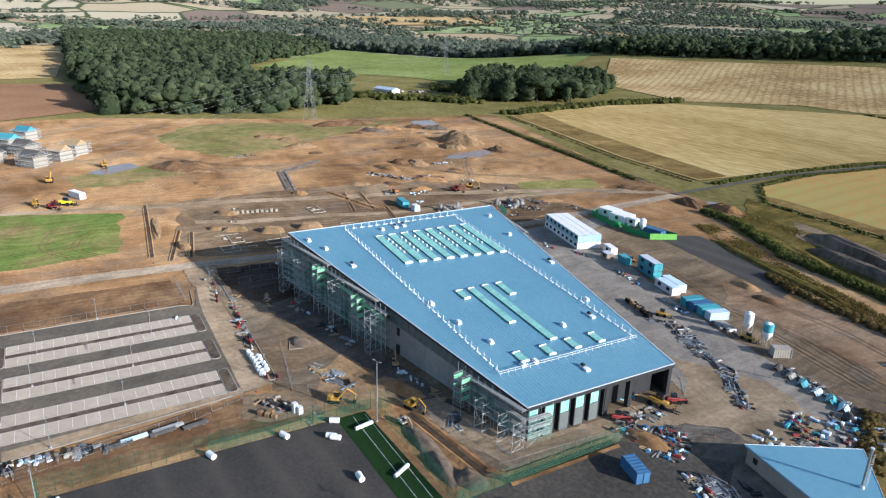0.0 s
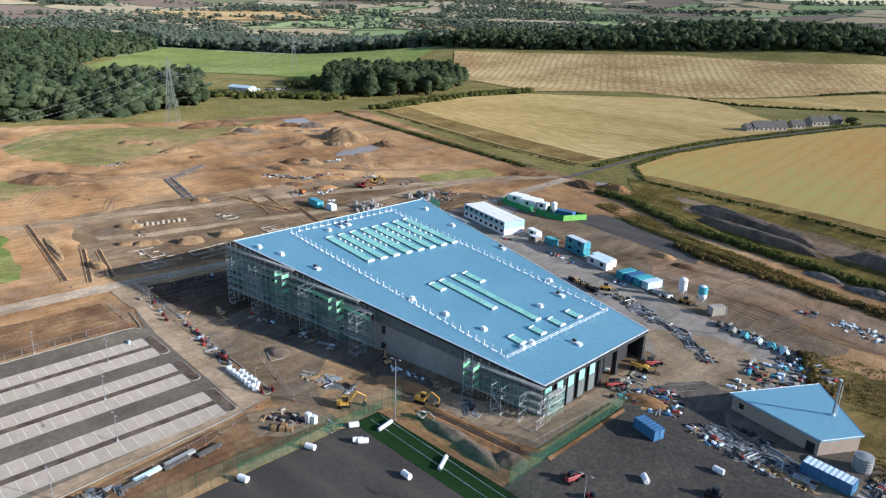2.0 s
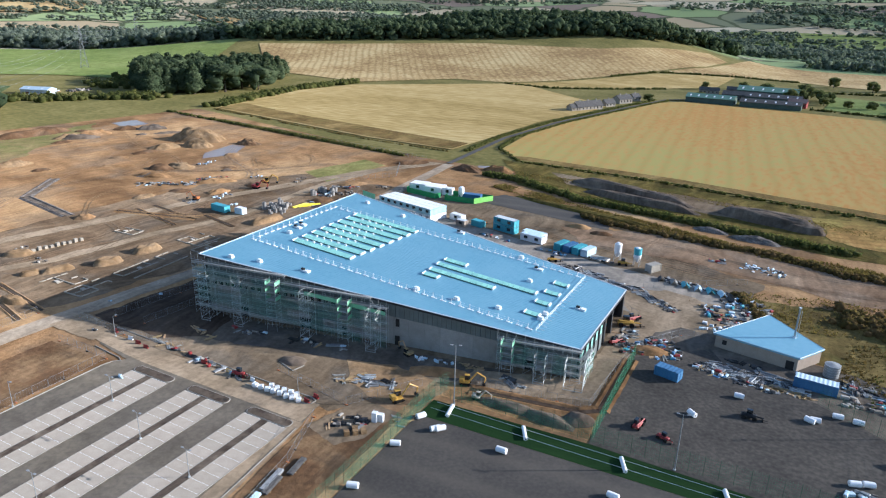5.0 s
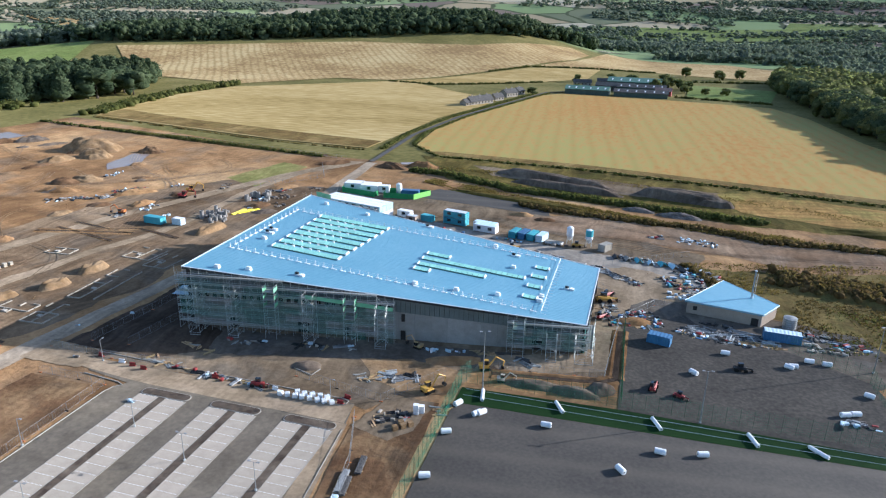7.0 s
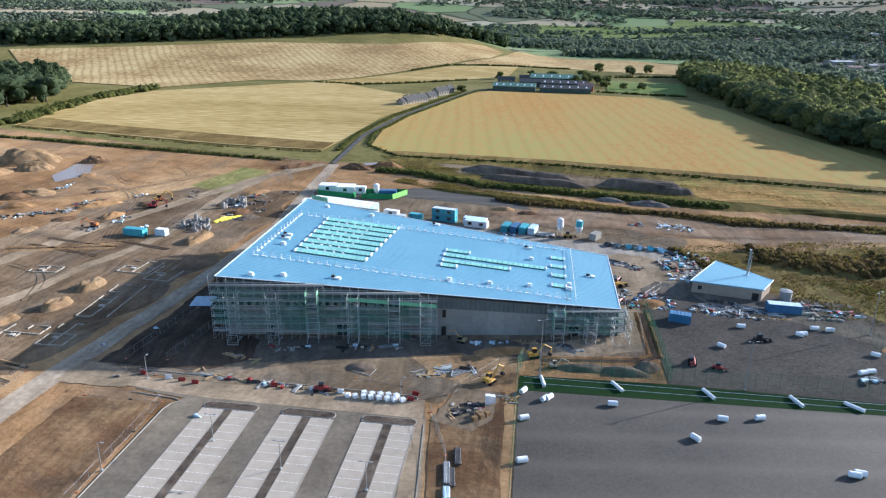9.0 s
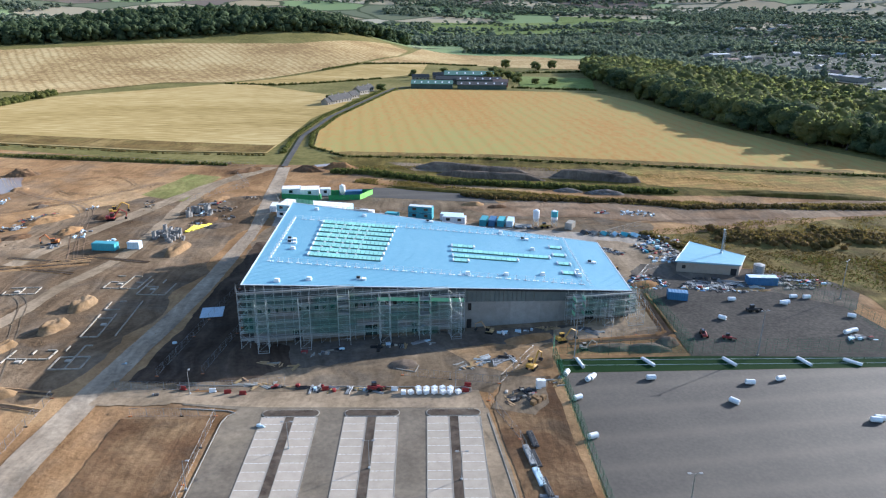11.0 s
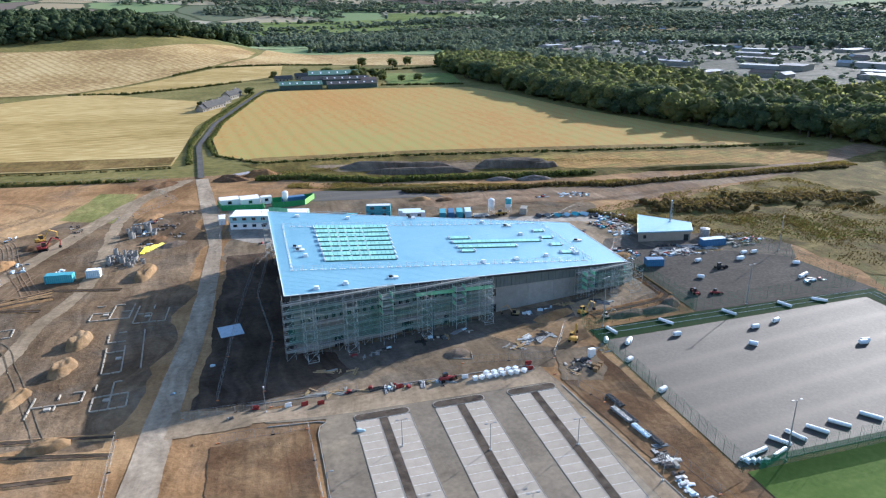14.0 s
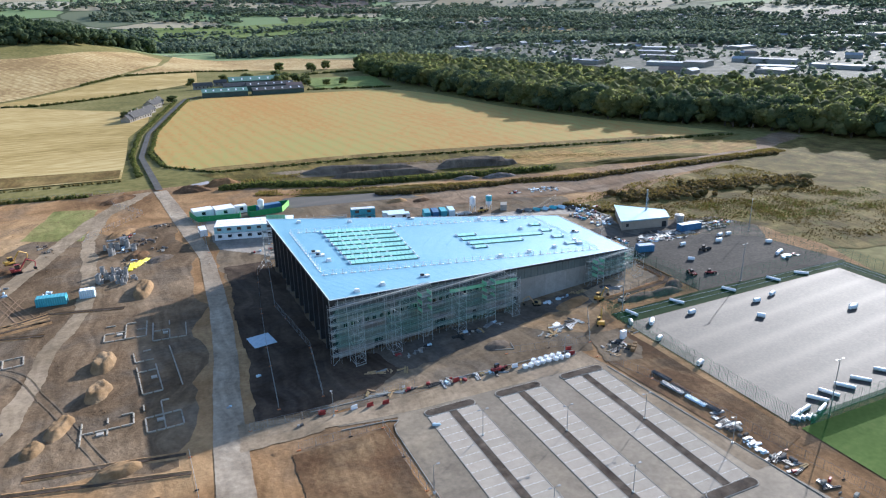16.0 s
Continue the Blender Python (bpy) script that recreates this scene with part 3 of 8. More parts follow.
# ---- site surfaces ----
Z = 0.1
SURF = [
    ("site_grass_patch", [(-236, -30), (-238, 0), (-241, 17), (-292, 22), (-309, -30)], 0.03, "patchy", 3.5, "patchy green grass with tyre marks"),
    ("meadow_patch", [(-385, 86), (-420, 63), (-465, 59), (-505, 90), (-500, 140), (-488, 166), (-470, 185), (-482, 242), (-453, 220), (-428, 167), (-405, 131)], 0.03, "site_grass", 5.0, "thin green grass on stripped ground"),
    ("meadow_patch", [(-379, 40), (-384, 62), (-358, 69), (-341, 32), (-340, 10), (-365, 5)], 0.03, "site_grass", 3.0, "thin green grass on stripped ground"),
    ("meadow_patch", [(-272, 205), (-263, 246), (-246, 240), (-250, 194)], 0.04, "plot_grass", 0.6, "fenced patch of rough grass"),
    ("dry_strip", [(-44, 256), (-24, 260), (91, 235), (122, 216), (100, 196), (60, 199), (10, 211), (-36, 226)], 0.16, "dry_field", 2.0, "strip of dry orange-brown grass in mown rows"),
    ("plot_ground", [(-300, 46), (-224, 33), (-217, 90), (-213, 150), (-219, 205), (-236, 196), (-262, 210), (-290, 170), (-302, 110)], 0.02, "plot_soil", 4.0, "house-plot earth, its backlit grey-brown tone put into the colour"),
    ("work_ground", [(-207, 39), (-132, 39), (-113, 62), (-80, 62), (-78, 100), (-60, 140), (-55, 160), (-100, 190), (-207, 215), (-206, 140)], 0.03, "grey_soil", 3.5, "compacted grey earth round the building"),
    ("haul_road", [(-224, -60), (-222.5, 15), (-220, 42), (-214.5, 90), (-211.5, 152), (-216.5, 200), (-222, 262), (-216, 262), (-209, 195), (-207, 145), (-208.5, 95), (-213.8, 41), (-215.5, 14), (-216, -60)], 0.1, "track", 0.3, "pale dusty haul road"),
    ("site_track", [(-310, -20), (-297, 50), (-279, 133), (-252, 217), (-232, 262), (-222, 262), (-246, 214), (-273, 132), (-291, 50), (-304, -20)], 0.05, "dust", 1.2, "wheel-worn site track"),
    ("site_track", [(-227.4, 260), (-245.0, 225.5), (-250.5, 191.4), (-248.2, 150), (-249.5, 123), (-253.4, 108), (-256.5, 96.4), (-258.0, 80), (-261.4, 62), (-268.4, 46), (-263.6, 46), (-256.6, 62), (-253.2, 80), (-251.7, 96.4), (-248.6, 108), (-244.7, 123), (-243.4, 150), (-245.7, 191.4), (-240.2, 225.5), (-222.6, 260)], 0.07, "dust", 1.2, "wheel-worn site track"),
    # Lies in the hall's shadow; part of that shade is put into the soil colour.
    ("pit_ground", [(-211, 42), (-207.5, 96), (-205, 140), (-190, 140), (-189, 62), (-178, 60), (-176, 50), (-186, 43)], 0.07, "darkened_soil", 1.5, "dark soil beside the building, deepened by painted hall shade"),
    ("wall_ground", [(-190, 60), (-135, 67), (-92, 73), (-92, 66), (-135, 57), (-186, 47)], 0.06, "yard_dirt", 2.0, "dark compacted hardstanding below the scaffold"),
    ("orange_ground", [(-140, 57), (-128, 60), (-112, 58), (-114, 48), (-124, 46), (-134, 50)], 0.065, "heap", 2.0, "freshly dug orange-brown soil"),
    ("car_park", [(-186, -60), (-186, 27), (-184, 31), (-196, 33), (-200, 38), (-133, 38.5), (-131.5, 30), (-127, -14), (-120, -60)], 0.08, "car_park", 0, "new grey car park tarmac"),
    ("dusty_road", [(-200, 34), (-186, 32.4), (-178, 31.8), (-132.2, 31.2), (-132.8, 38.2), (-200, 37.8)], 0.095, "dust", 0, "tarmac under a coat of pale tan dust"),
    ("dusty_road", [(-216, 33), (-215, 42.5), (-204, 40.8), (-199, 38.4), (-199, 33.8), (-206, 32.6)], 0.105, "dust", 1.0, "pale tan dust where the haul road meets the tarmac"),
    ("dusty_road", [(-134.4, 31.1), (-133.8, 20), (-131, -14), (-127.4, -14), (-128.8, 10), (-131.4, 31.1)], 0.092, "dust", 0, "tarmac edge under pale tan dust"),
    ("corner_ground", [(-113, 60), (-92, 65), (-81.5, 69), (-81.5, 97), (-87, 99), (-88, 76), (-112, 68)], 0.075, "dust", 1.5, "pale dusty earth round the low corner of the hall"),
    ("soil_bed", [(-209, -30), (-207, 27.8), (-188, 27.9), (-187, -30)], 0.12, "tilled", 0.8, "raked brown topsoil bed"),
    ("verge_bed", [(-130.5, 30), (-125, 44), (-116, 44), (-114.5, -10), (-125, -14)], 0.1, "tilled", 0.5, "brown soil strip beside the pitch"),
    ("gravel_pad", [(-131, 31), (-127, 44.5), (-117, 44), (-118, 33), (-122, 28)], 0.13, "grey_soil", 1.0, "grey-brown laydown strip beside the pitch"),
    ("pitch_base", [(-113, -7), (-113, 45.5), (-27, 47.6), (-27, -7)], 0.12, "tarmac", 0, "new black tarmac pitch base"),
    ("turf_strip", [(-113, 45.5), (-113, 52), (-79, 53.4), (-20, 52), (-20, -7), (-27, -7), (-27, 47.6)], 0.14, "turf", 0, "green artificial turf border"),
    ("mown_grass", [(-112.5, -60), (-112.5, -8.4), (-20, -8.4), (-20, -60)], 0.12, "mown", 0, "mown green playing field"),
    ("yard", [(-79.4, 51), (-79.6, 94), (-72, 100), (-64, 108), (-58, 98), (-40, 93), (-24, 82), (-19, 51)], 0.12, "yard", 0, "grey tarmac yard"),
    ("service_road", [(-205, 205), (-196, 196), (-188, 172), (-160, 171), (-128, 160), (-100, 153), (-75, 150), (-58, 142), (-55, 128), (-61, 112), (-72, 102), (-85, 100), (-86, 120), (-120, 129), (-186, 141), (-205, 160)], 0.07, "service", 1.2, "dusty grey service road"),
    ("worn_corner", [(-89, 101), (-87, 122), (-100, 131), (-82, 141), (-64, 135), (-61, 119), (-70, 106), (-80, 101)], 0.084, "dust", 2.5, "pale dusty earth worn by lorries"),
    ("debris_ground", [(-79.6, 94), (-64, 91), (-40, 89), (-25, 79), (-14, 92), (-20, 107), (-45, 113), (-60, 118), (-74, 117), (-80, 106)], 0.09, "yard_dirt", 2.0, "dirty hardstanding strewn with debris"),
    ("black_pad", [(-177, 203), (-168, 219), (-117, 213), (-113, 192)], 0.09, "tarmac", 0.6, "black tarmac pad"),
    ("dirt_road", [(-130, 186), (-96, 198), (-35, 187), (60, 200), (160, 230), (160, 212), (70, 180), (-32, 160), (-77, 172), (-118, 172)], 0.08, "track_brown", 2.0, "wide brown dirt road"),
    ("rough_ground", [(-60, 148), (-30, 152), (60, 178), (150, 206), (240, 200), (260, 120), (160, 60), (60, 40), (-12, 60), (-14, 92), (-30, 108), (-52, 118)], 0.05, "bramble_ground", 3.0, "rough tussocky brown grass and scrub"),
    ("verge_ground", [(-200, 290), (-183, 288), (-110, 285), (16, 260), (80, 247), (130, 235), (40, 205), (-34, 205), (-116, 222), (-170, 240), (-180, 262)], 0.06, "verge", 2.0, "rough verge beside the field"),
    ("track_ground", [(-165, 275), (-84, 262), (15, 250), (15, 240), (-84, 238), (-150, 255)], 0.1, "grey_soil", 1.5, "bare earth track and spoil"),
    ("lane", [(-220.8, 262), (-226.4, 352), (-219.2, 440), (-202, 530), (-179, 640), (-120, 700), (-116.5, 697), (-176, 638), (-198.8, 528), (-216, 440), (-223.2, 352), (-217.6, 262)], 0.62, "lane", 0, "narrow grey country lane"),
]
for nm, pts, lift, mt, wob, lb in SURF:
    draped(nm, pts, Z + lift, M[mt], 400.0 if "lane" not in nm else 40, lb, wob)


# ---- wheel tracks ----
def tyre_track(pts, material, lift, label, gauge=1.8, w=0.4):
    """A pair of ruts along a smooth line."""
    P = [Vector((x, y, 0)) for x, y in pts]
    P = [P[0] * 2 - P[1]] + P + [P[-1] * 2 - P[-2]]
    line_pts = []
    for i in range(1, len(P) - 2):
        for k in range(8):
            u = k / 8
            line_pts.append(0.5 * (2 * P[i] + (P[i + 1] - P[i - 1]) * u + (2 * P[i - 1] - 5 * P[i] + 4 * P[i + 1] - P[i + 2]) * u * u + (3 * P[i] - P[i - 1] - 3 * P[i + 1] + P[i + 2]) * u ** 3))
    bm = bmesh.new()
    for s in (-1, 1):
        prev = None
        for i in range(len(line_pts) - 1):
            p, d = line_pts[i], (line_pts[i + 1] - line_pts[i]).normalized()
            nrm = Vector((-d.y, d.x, 0))
            k = w * (0.8 + 0.9 * noise.noise((p.x * 0.2, p.y * 0.2, s * 3.0)))
            c = p + nrm * (s * gauge / 2) + noise.noise_vector((p.x * 0.08, p.y * 0.08, s)) * 0.5
            cur = [bm.verts.new((q.x, q.y, height(q.x, q.y) + Z + lift)) for q in (c - nrm * k / 2, c + nrm * k / 2)]
            if prev:
                bm.faces.new((prev[0], cur[0], cur[1], prev[1]))
            prev = cur
    ob = link("tyre_track", bm, M[material])
    return tagged(ob, label, "tyre track", "", "structure")


RUTS = [
    [(-310, 5), (-330, 60), (-350, 120), (-390, 190), (-440, 250)], [(-300, 60), (-325, 75), (-345, 110), (-335, 160), (-300, 190), (-262, 240)], [(-290, 95), (-315, 120), (-320, 160), (-345, 190), (-395, 205), (-450, 235)],
    [(-262, 120), (-275, 150), (-290, 185), (-330, 210), (-360, 250)], [(-240, 40), (-252, 70), (-262, 90), (-285, 100)], 
    [(-400, 50), (-360, 90), (-345, 150), (-365, 195)], [(-470, 150), (-440, 205), (-400, 250), (-330, 268)], [(-330, 40), (-390, 75), (-450, 130), (-480, 180)], [(-300, 200), (-318, 222), (-300, 240), (-282, 222), (-296, 205), (-315, 215)],
    [(-130, 165), (-100, 172), (-60, 165), (0, 172), (80, 196)], [(-140, 180), (-95, 186), (-50, 178), (20, 186), (120, 214)],
    [(-190, 178), (-160, 180), (-128, 172), (-95, 165), (-60, 158)], [(-270, 40), (-265, 70), (-270, 110), (-262, 150)], [(-355, 20), (-375, 90), (-420, 150), (-425, 215)],
]
for i, pts in enumerate(RUTS):
    mt, lb = (("track_brown", "pale worn wheel ruts in bare earth"), ("grey_soil", "faint grey wheel ruts in bare earth"), ("heap", "dusty wheel ruts in bare earth"))[i % 3]
    tyre_track(pts, mt, 0.105 + 0.004 * i, lb)
    if i % 2:
        tyre_track([(x + 2.6, y + 1.2) for x, y in pts], "track_brown", 0.107 + 0.004 * i, "pale worn wheel ruts in bare earth")

for i, pts in enumerate(([(-238, 12), (-250, 4), (-262, 6), (-274, 14)], [(-240, -12), (-250, 0), (-252, 12), (-256, 20)], [(-242, 2), (-256, -6), (-276, -2)])):
    tyre_track(pts, "dark_soil", 0.036 + 0.004 * i, "brown tyre marks churned into thin grass", 1.9, 0.45)

# ---- main building ----
A, B, C, D = (-189.4, 60.2), (-190.4, 134.2), (-88.2, 116.6), (-88.5, 76.0)


def roof_z(x, y=0):
    return 7.95 + (-88.4 - x) / 101.4 * 8.5


def edge(p, q, t, out=0.0):
    """A point along a plan edge, pushed out of the building."""
    d = Vector((q[0] - p[0], q[1] - p[1]))
    n = Vector((d.y, -d.x)).normalized()
    return (p[0] + d.x * t + n.x * out, p[1] + d.y * t + n.y * out)


hall = thing("leisure_building", "large wedge-shaped hall with a blue metal roof, half wrapped in scaffolding", "building")
bm = bmesh.new()
prism(bm, [A, D, C, B], lambda x, y: roof_z(x) - 0.5, roof_z)
link("roof", bm, M["roof_blue"], hall, "blue standing-seam metal roof")
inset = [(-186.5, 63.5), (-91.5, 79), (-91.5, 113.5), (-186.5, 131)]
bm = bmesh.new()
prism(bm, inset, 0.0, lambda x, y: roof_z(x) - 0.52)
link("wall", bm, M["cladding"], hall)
# roof seams, trim and walls of the hall
NB = Vector((1, 0, -0.0843)).normalized()


def y_south(x):
    return A[1] + (x - A[0]) / (D[0] - A[0]) * (D[1] - A[1])


def y_north(x):
    return B[1] + (x - B[0]) / (C[0] - B[0]) * (C[1] - B[1])


bm = bmesh.new()
y = 61.5
while y < 133.5:
    # each seam runs down the slope between the long edges
    xs = [x for x in np.linspace(-189.2, -88.6, 203) if y_south(x) + 0.3 < y < y_north(x) - 0.3]
    if len(xs) > 2:
        a, b = min(xs), max(xs)
        v = [bm.verts.new(p) for p in ((a, y - 0.05, roof_z(a) + 0.004), (a, y + 0.05, roof_z(a) + 0.004), (b, y + 0.05, roof_z(b) + 0.004), (b, y - 0.05, roof_z(b) + 0.004),
                                       (a, y, roof_z(a) + 0.034), (b, y, roof_z(b) + 0.034))]
        bm.faces.new((v[0], v[4], v[5], v[3]))
        bm.faces.new((v[1], v[2], v[5], v[4]))
    y += 0.9
ob = link("seam", bm, M["roof_blue"], hall, "raised seams of the metal roof")
ob["kind"] = "stuff"
for p, q in ((A, D), (D, C), (C, B), (B, A)):
    bm = bmesh.new()
    pts = [edge(p, q, 0, 0.1), edge(p, q, 1, 0.1), edge(p, q, 1, -0.16), edge(p, q, 0, -0.16)]
    prism(bm, pts, lambda x, y: roof_z(x) - 0.02, lambda x, y: roof_z(x) + 0.12)
    link("verge_trim", bm, M["roof_trim"], hall, "pale metal verge flashing")
    bm = bmesh.new()
    pts = [edge(p, q, 0, 0.04), edge(p, q, 1, 0.04), edge(p, q, 1, -0.2), edge(p, q, 0, -0.2)]
    prism(bm, pts, lambda x, y: roof_z(x) - (0.95 if p == D else 0.62), lambda x, y: roof_z(x) - 0.025)
    link("fascia", bm, M["cladding"], hall, "dark metal fascia")


def wall_box(x0, x1, out0, out1, z0, top, name, material, side="S", label=""):
    """A stretch of the long walls; out is measured outwards from the roof edge."""
    p, q = (A, D) if side == "S" else (B, C)
    sg = 1 if side == "S" else -1
    ta, tb = (x0 - p[0]) / (q[0] - p[0]), (x1 - p[0]) / (q[0] - p[0])
    bm = bmesh.new()
    prism(bm, [edge(p, q, ta, sg * out0), edge(p, q, tb, sg * out0), edge(p, q, tb, sg * out1), edge(p, q, ta, sg * out1)], z0, top)
    return link(name, bm, M[material], hall, label)


# south face: blockwork below, ribbed cladding panels above, a row of small openings
for i in range(24):
    x0 = -187.5 + i * 4.1
    wall_box(x0, x0 + 4.08, -1.0, -0.75, 0, lambda x, y: roof_z(x) * 0.7 - 0.6, "block_panel", "block", "S", "grey concrete blockwork")
for i in range(82):
    x0 = -187.5 + i * 1.2
    wall_box(x0, x0 + 1.12, -1.0, -0.62 - 0.05 * (i % 2), lambda x, y: roof_z(x) * 0.7 - 0.58, lambda x, y: roof_z(x) - 0.64, "cladding_panel", "green_clad", "S", "grey-green ribbed cladding")
for i in range(26):
    x0 = -186 + i * 1.95
    wall_box(x0, x0 + 0.9, -0.9, -0.5, 8.2, 9.3, "window", "glass", "S", "small dark window")
# Solid black blocks on the wall stand in for unlit openings.
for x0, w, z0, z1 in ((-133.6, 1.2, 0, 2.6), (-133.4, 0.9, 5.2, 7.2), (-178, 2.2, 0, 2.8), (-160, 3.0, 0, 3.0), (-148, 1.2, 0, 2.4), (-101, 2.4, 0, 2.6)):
    wall_box(x0, x0 + w, -0.9, -0.5, z0, z1, "doorway", "black", "S", "unfinished opening, its unlit inside shown as a black block")
# north face
for i in range(24):
    x0 = -187.5 + i * 4.1
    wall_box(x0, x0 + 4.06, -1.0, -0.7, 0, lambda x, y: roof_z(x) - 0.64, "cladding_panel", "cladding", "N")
# west face: tall dark columns before a recessed wall
for i in range(13):
    y = 62 + i * 5.9
    bm = bmesh.new()
    box(bm, -189.2, y - 0.45, 0, -187.2, y + 0.45, roof_z(-188) - 0.65)
    link("column", bm, M["cladding"], hall, "tall dark clad fin")
    if i < 12:
        bm = bmesh.new()
        box(bm, -187.6, y + 0.5, 0, -186.8, y + 5.3, 9.5)
        link("wall_panel", bm, M["slate"], hall, "dark grey wall panel")
        bm = bmesh.new()
        box(bm, -187.3, y + 0.5, 9.6, -186.9, y + 5.3, roof_z(-187) - 0.7)
        link("glazing", bm, M["glass"], hall, "dark glazing")
# east face: lit panels with green glazing above, dark reveals, open bays at the north end
EZ = 6.95
y = 76.6
for i in range(5):
    bm = bmesh.new()
    box(bm, -88.9, y, 0, -88.5, y + 2.3, 4.2)
    link("panel", bm, M["green_clad"], hall, "grey wall panel")
    bm = bmesh.new()
    for k in range(3):
        box(bm, -88.85, y + 0.05 + k * 0.76, 4.25, -88.6, y + 0.05 + k * 0.76 + 0.68, EZ)
    link("window", bm, M["green_glass"], hall, "green filmed window panes")
    bm = bmesh.new()
    box(bm, -90.6, y + 2.3, 0, -88.45, y + 2.55, EZ)
    box(bm, -90.6, y + 3.7, 0, -88.45, y + 3.95, EZ)
    link("reveal", bm, M["cladding"], hall)
    # Black back plate: the darkness inside the recess is put into its colour.
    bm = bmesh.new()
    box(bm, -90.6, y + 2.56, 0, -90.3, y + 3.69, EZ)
    link("doorway", bm, M["black"], hall, "deep opening, its inner shade put in as black")
    y += 3.98
for y0 in (96.6, 103.5, 115.3):
    bm = bmesh.new()
    box(bm, -89.6, y0, 0, -88.4, y0 + 1.0, EZ)
    link("column", bm, M["cladding"], hall, "dark clad column")
bm = bmesh.new()
box(bm, -95.4, 96, 0, -95.0, 116, EZ + 0.4)
link("inner_wall", bm, M["block"], hall, "unfinished inner blockwork wall")


# ---- roof furniture ----
def on_roof(x, y, lift=0.0):
    return Matrix.Translation((x, y, roof_z(x) + lift)) @ Matrix(((NB.x, 0, 0.0843 / 1.0035, 0), (0, 1, 0, 0), (NB.z, 0, 0.9964, 0), (0, 0, 0, 1)))


def rooflight(x0, x1, y0, w=2.5, bay=1.25, label="long rooflight of green-tinted panes with white end caps"):
    L = x1 - x0
    t = thing("rooflight", label, "skylight", "rooflights")
    t.matrix_basis = on_roof(x0, y0)
    bm = bmesh.new()
    box(bm, 0, -w / 2 - 0.06, 0, L, w / 2 + 0.06, 0.3)
    part("kerb", bm, M["barn_green"], t, "dark green kerb")
    n = max(1, round(L / bay))
    rz = 0.3 + 0.16 * w
    for i in range(n):
        bm = bmesh.new()
        a, b = L * i / n + 0.07, L * (i + 1) / n - 0.07
        v = [bm.verts.new(p) for p in ((a, -w / 2, 0.31), (b, -w / 2, 0.31), (b, w / 2, 0.31), (a, w / 2, 0.31), (a, w * 0.3, rz), (b, w * 0.3, rz))]
        for f in ((0, 1, 5, 4), (2, 3, 4, 5), (1, 2, 5), (3, 0, 4), (0, 3, 2, 1)):
            bm.faces.new([v[k] for k in f])
        part("pane", bm, M["green_glass"], t)
    for e0, e1 in ((-0.5, 0.0), (L, L + 0.6)):
        bm = bmesh.new()
        box(bm, e0, -w / 2, 0.02, e1, w / 2, 0.62)
        bmesh.ops.bevel(bm, geom=[e for e in bm.edges if abs(e.verts[0].co.y - e.verts[1].co.y) > 0.5], offset=0.2, segments=2, affect="EDGES")
        part("end_cap", bm, M["white"], t, "white end cap")
    return t


for i in range(8):
    rooflight(-176.8, -157.2 + 0.42 * i, 84.6 + i * 4.3, 2.3)
for x0, x1, y0 in ((-136.4, -117.8, 92.6), (-136.6, -107.6, 97.2)):
    rooflight(x0, x1, y0, 1.9, 1.55)
for x0, x1, y0 in ((-136.4, -132.6, 88.9), (-136.4, -130.2, 101.4), (-105.6, -102.4, 85.4), (-105.6, -102.4, 92.8), (-105.7, -102.3, 100.1), (-105.6, -102.3, 107.2)):
    rooflight(x0, x1, y0, 1.9, 1.6, "short rooflight of green-tinted panes")
# small post-mounted junctions between the rooflights
bm = bmesh.new()
box(bm, -0.3, -0.2, 0, 0.3, 0.2, 0.5)
jb_me = bpy.data.meshes.new("junction_box")
bm.to_mesh(jb_me)
bm.free()
jb_me.materials.append(M["white"])
for i in range(7):
    for k in range(5):
        o = new("junction_box", jb_me)
        o.matrix_basis = on_roof(-174.6 + 2.6 * k + 0.3 * i, 86.7 + i * 4.3)
        tagged(o, "small white junction box between rooflights", "box", "junction boxes")


def anchor_post():
    t = thing("anchor_post", "white fall-arrest post on a weighted foot on the blue roof", "roof post", "roof posts")
    bm = bmesh.new()
    box(bm, -0.45, -0.22, 0, 0.45, 0.22, 0.16)
    part("foot", bm, M["white"], t)
    bm = bmesh.new()
    bar(bm, (0, 0, 0.16), (0, 0, 1.35), 0.17, 6)
    part("post", bm, M["white"], t)
    bm = bmesh.new()
    bar(bm, (0, 0, 0.2), (0.9, 0, 0.06), 0.09, 4)
    box(bm, 0.75, -0.2, 0, 1.15, 0.2, 0.14)
    part("brace", bm, M["white"], t)
    return t


post0 = anchor_post()
post0.matrix_basis = on_roof(-186.3, 77.4)
spots = [(-186.3 + 2.55 * i, 77.4 + 0.012 * i) for i in range(1, 34)] + [(-186.4 + 2.55 * i, 116.2) for i in range(0, 34)] + [(-186.4, 80.2 + 2.6 * i) for i in range(14)]
for k, (x, yy) in enumerate(spots):
    copy_thing(post0, on_roof(x, yy) @ pose(0, 0, 0, 0, 0, 90 if x == -186.4 else (random.uniform(-6, 6))))
for yy in (77.4, 116.2):
    t = thing("lifeline", "thin white safety line strung between roof posts", "cable")
    bm = bmesh.new()
    for z in (0.62, 1.2):
        bar(bm, (-186.3, yy, roof_z(-186.3) + z), (-102, yy + 0.3, roof_z(-102) + z), 0.05, 4)
    part("line", bm, M["white"], t)

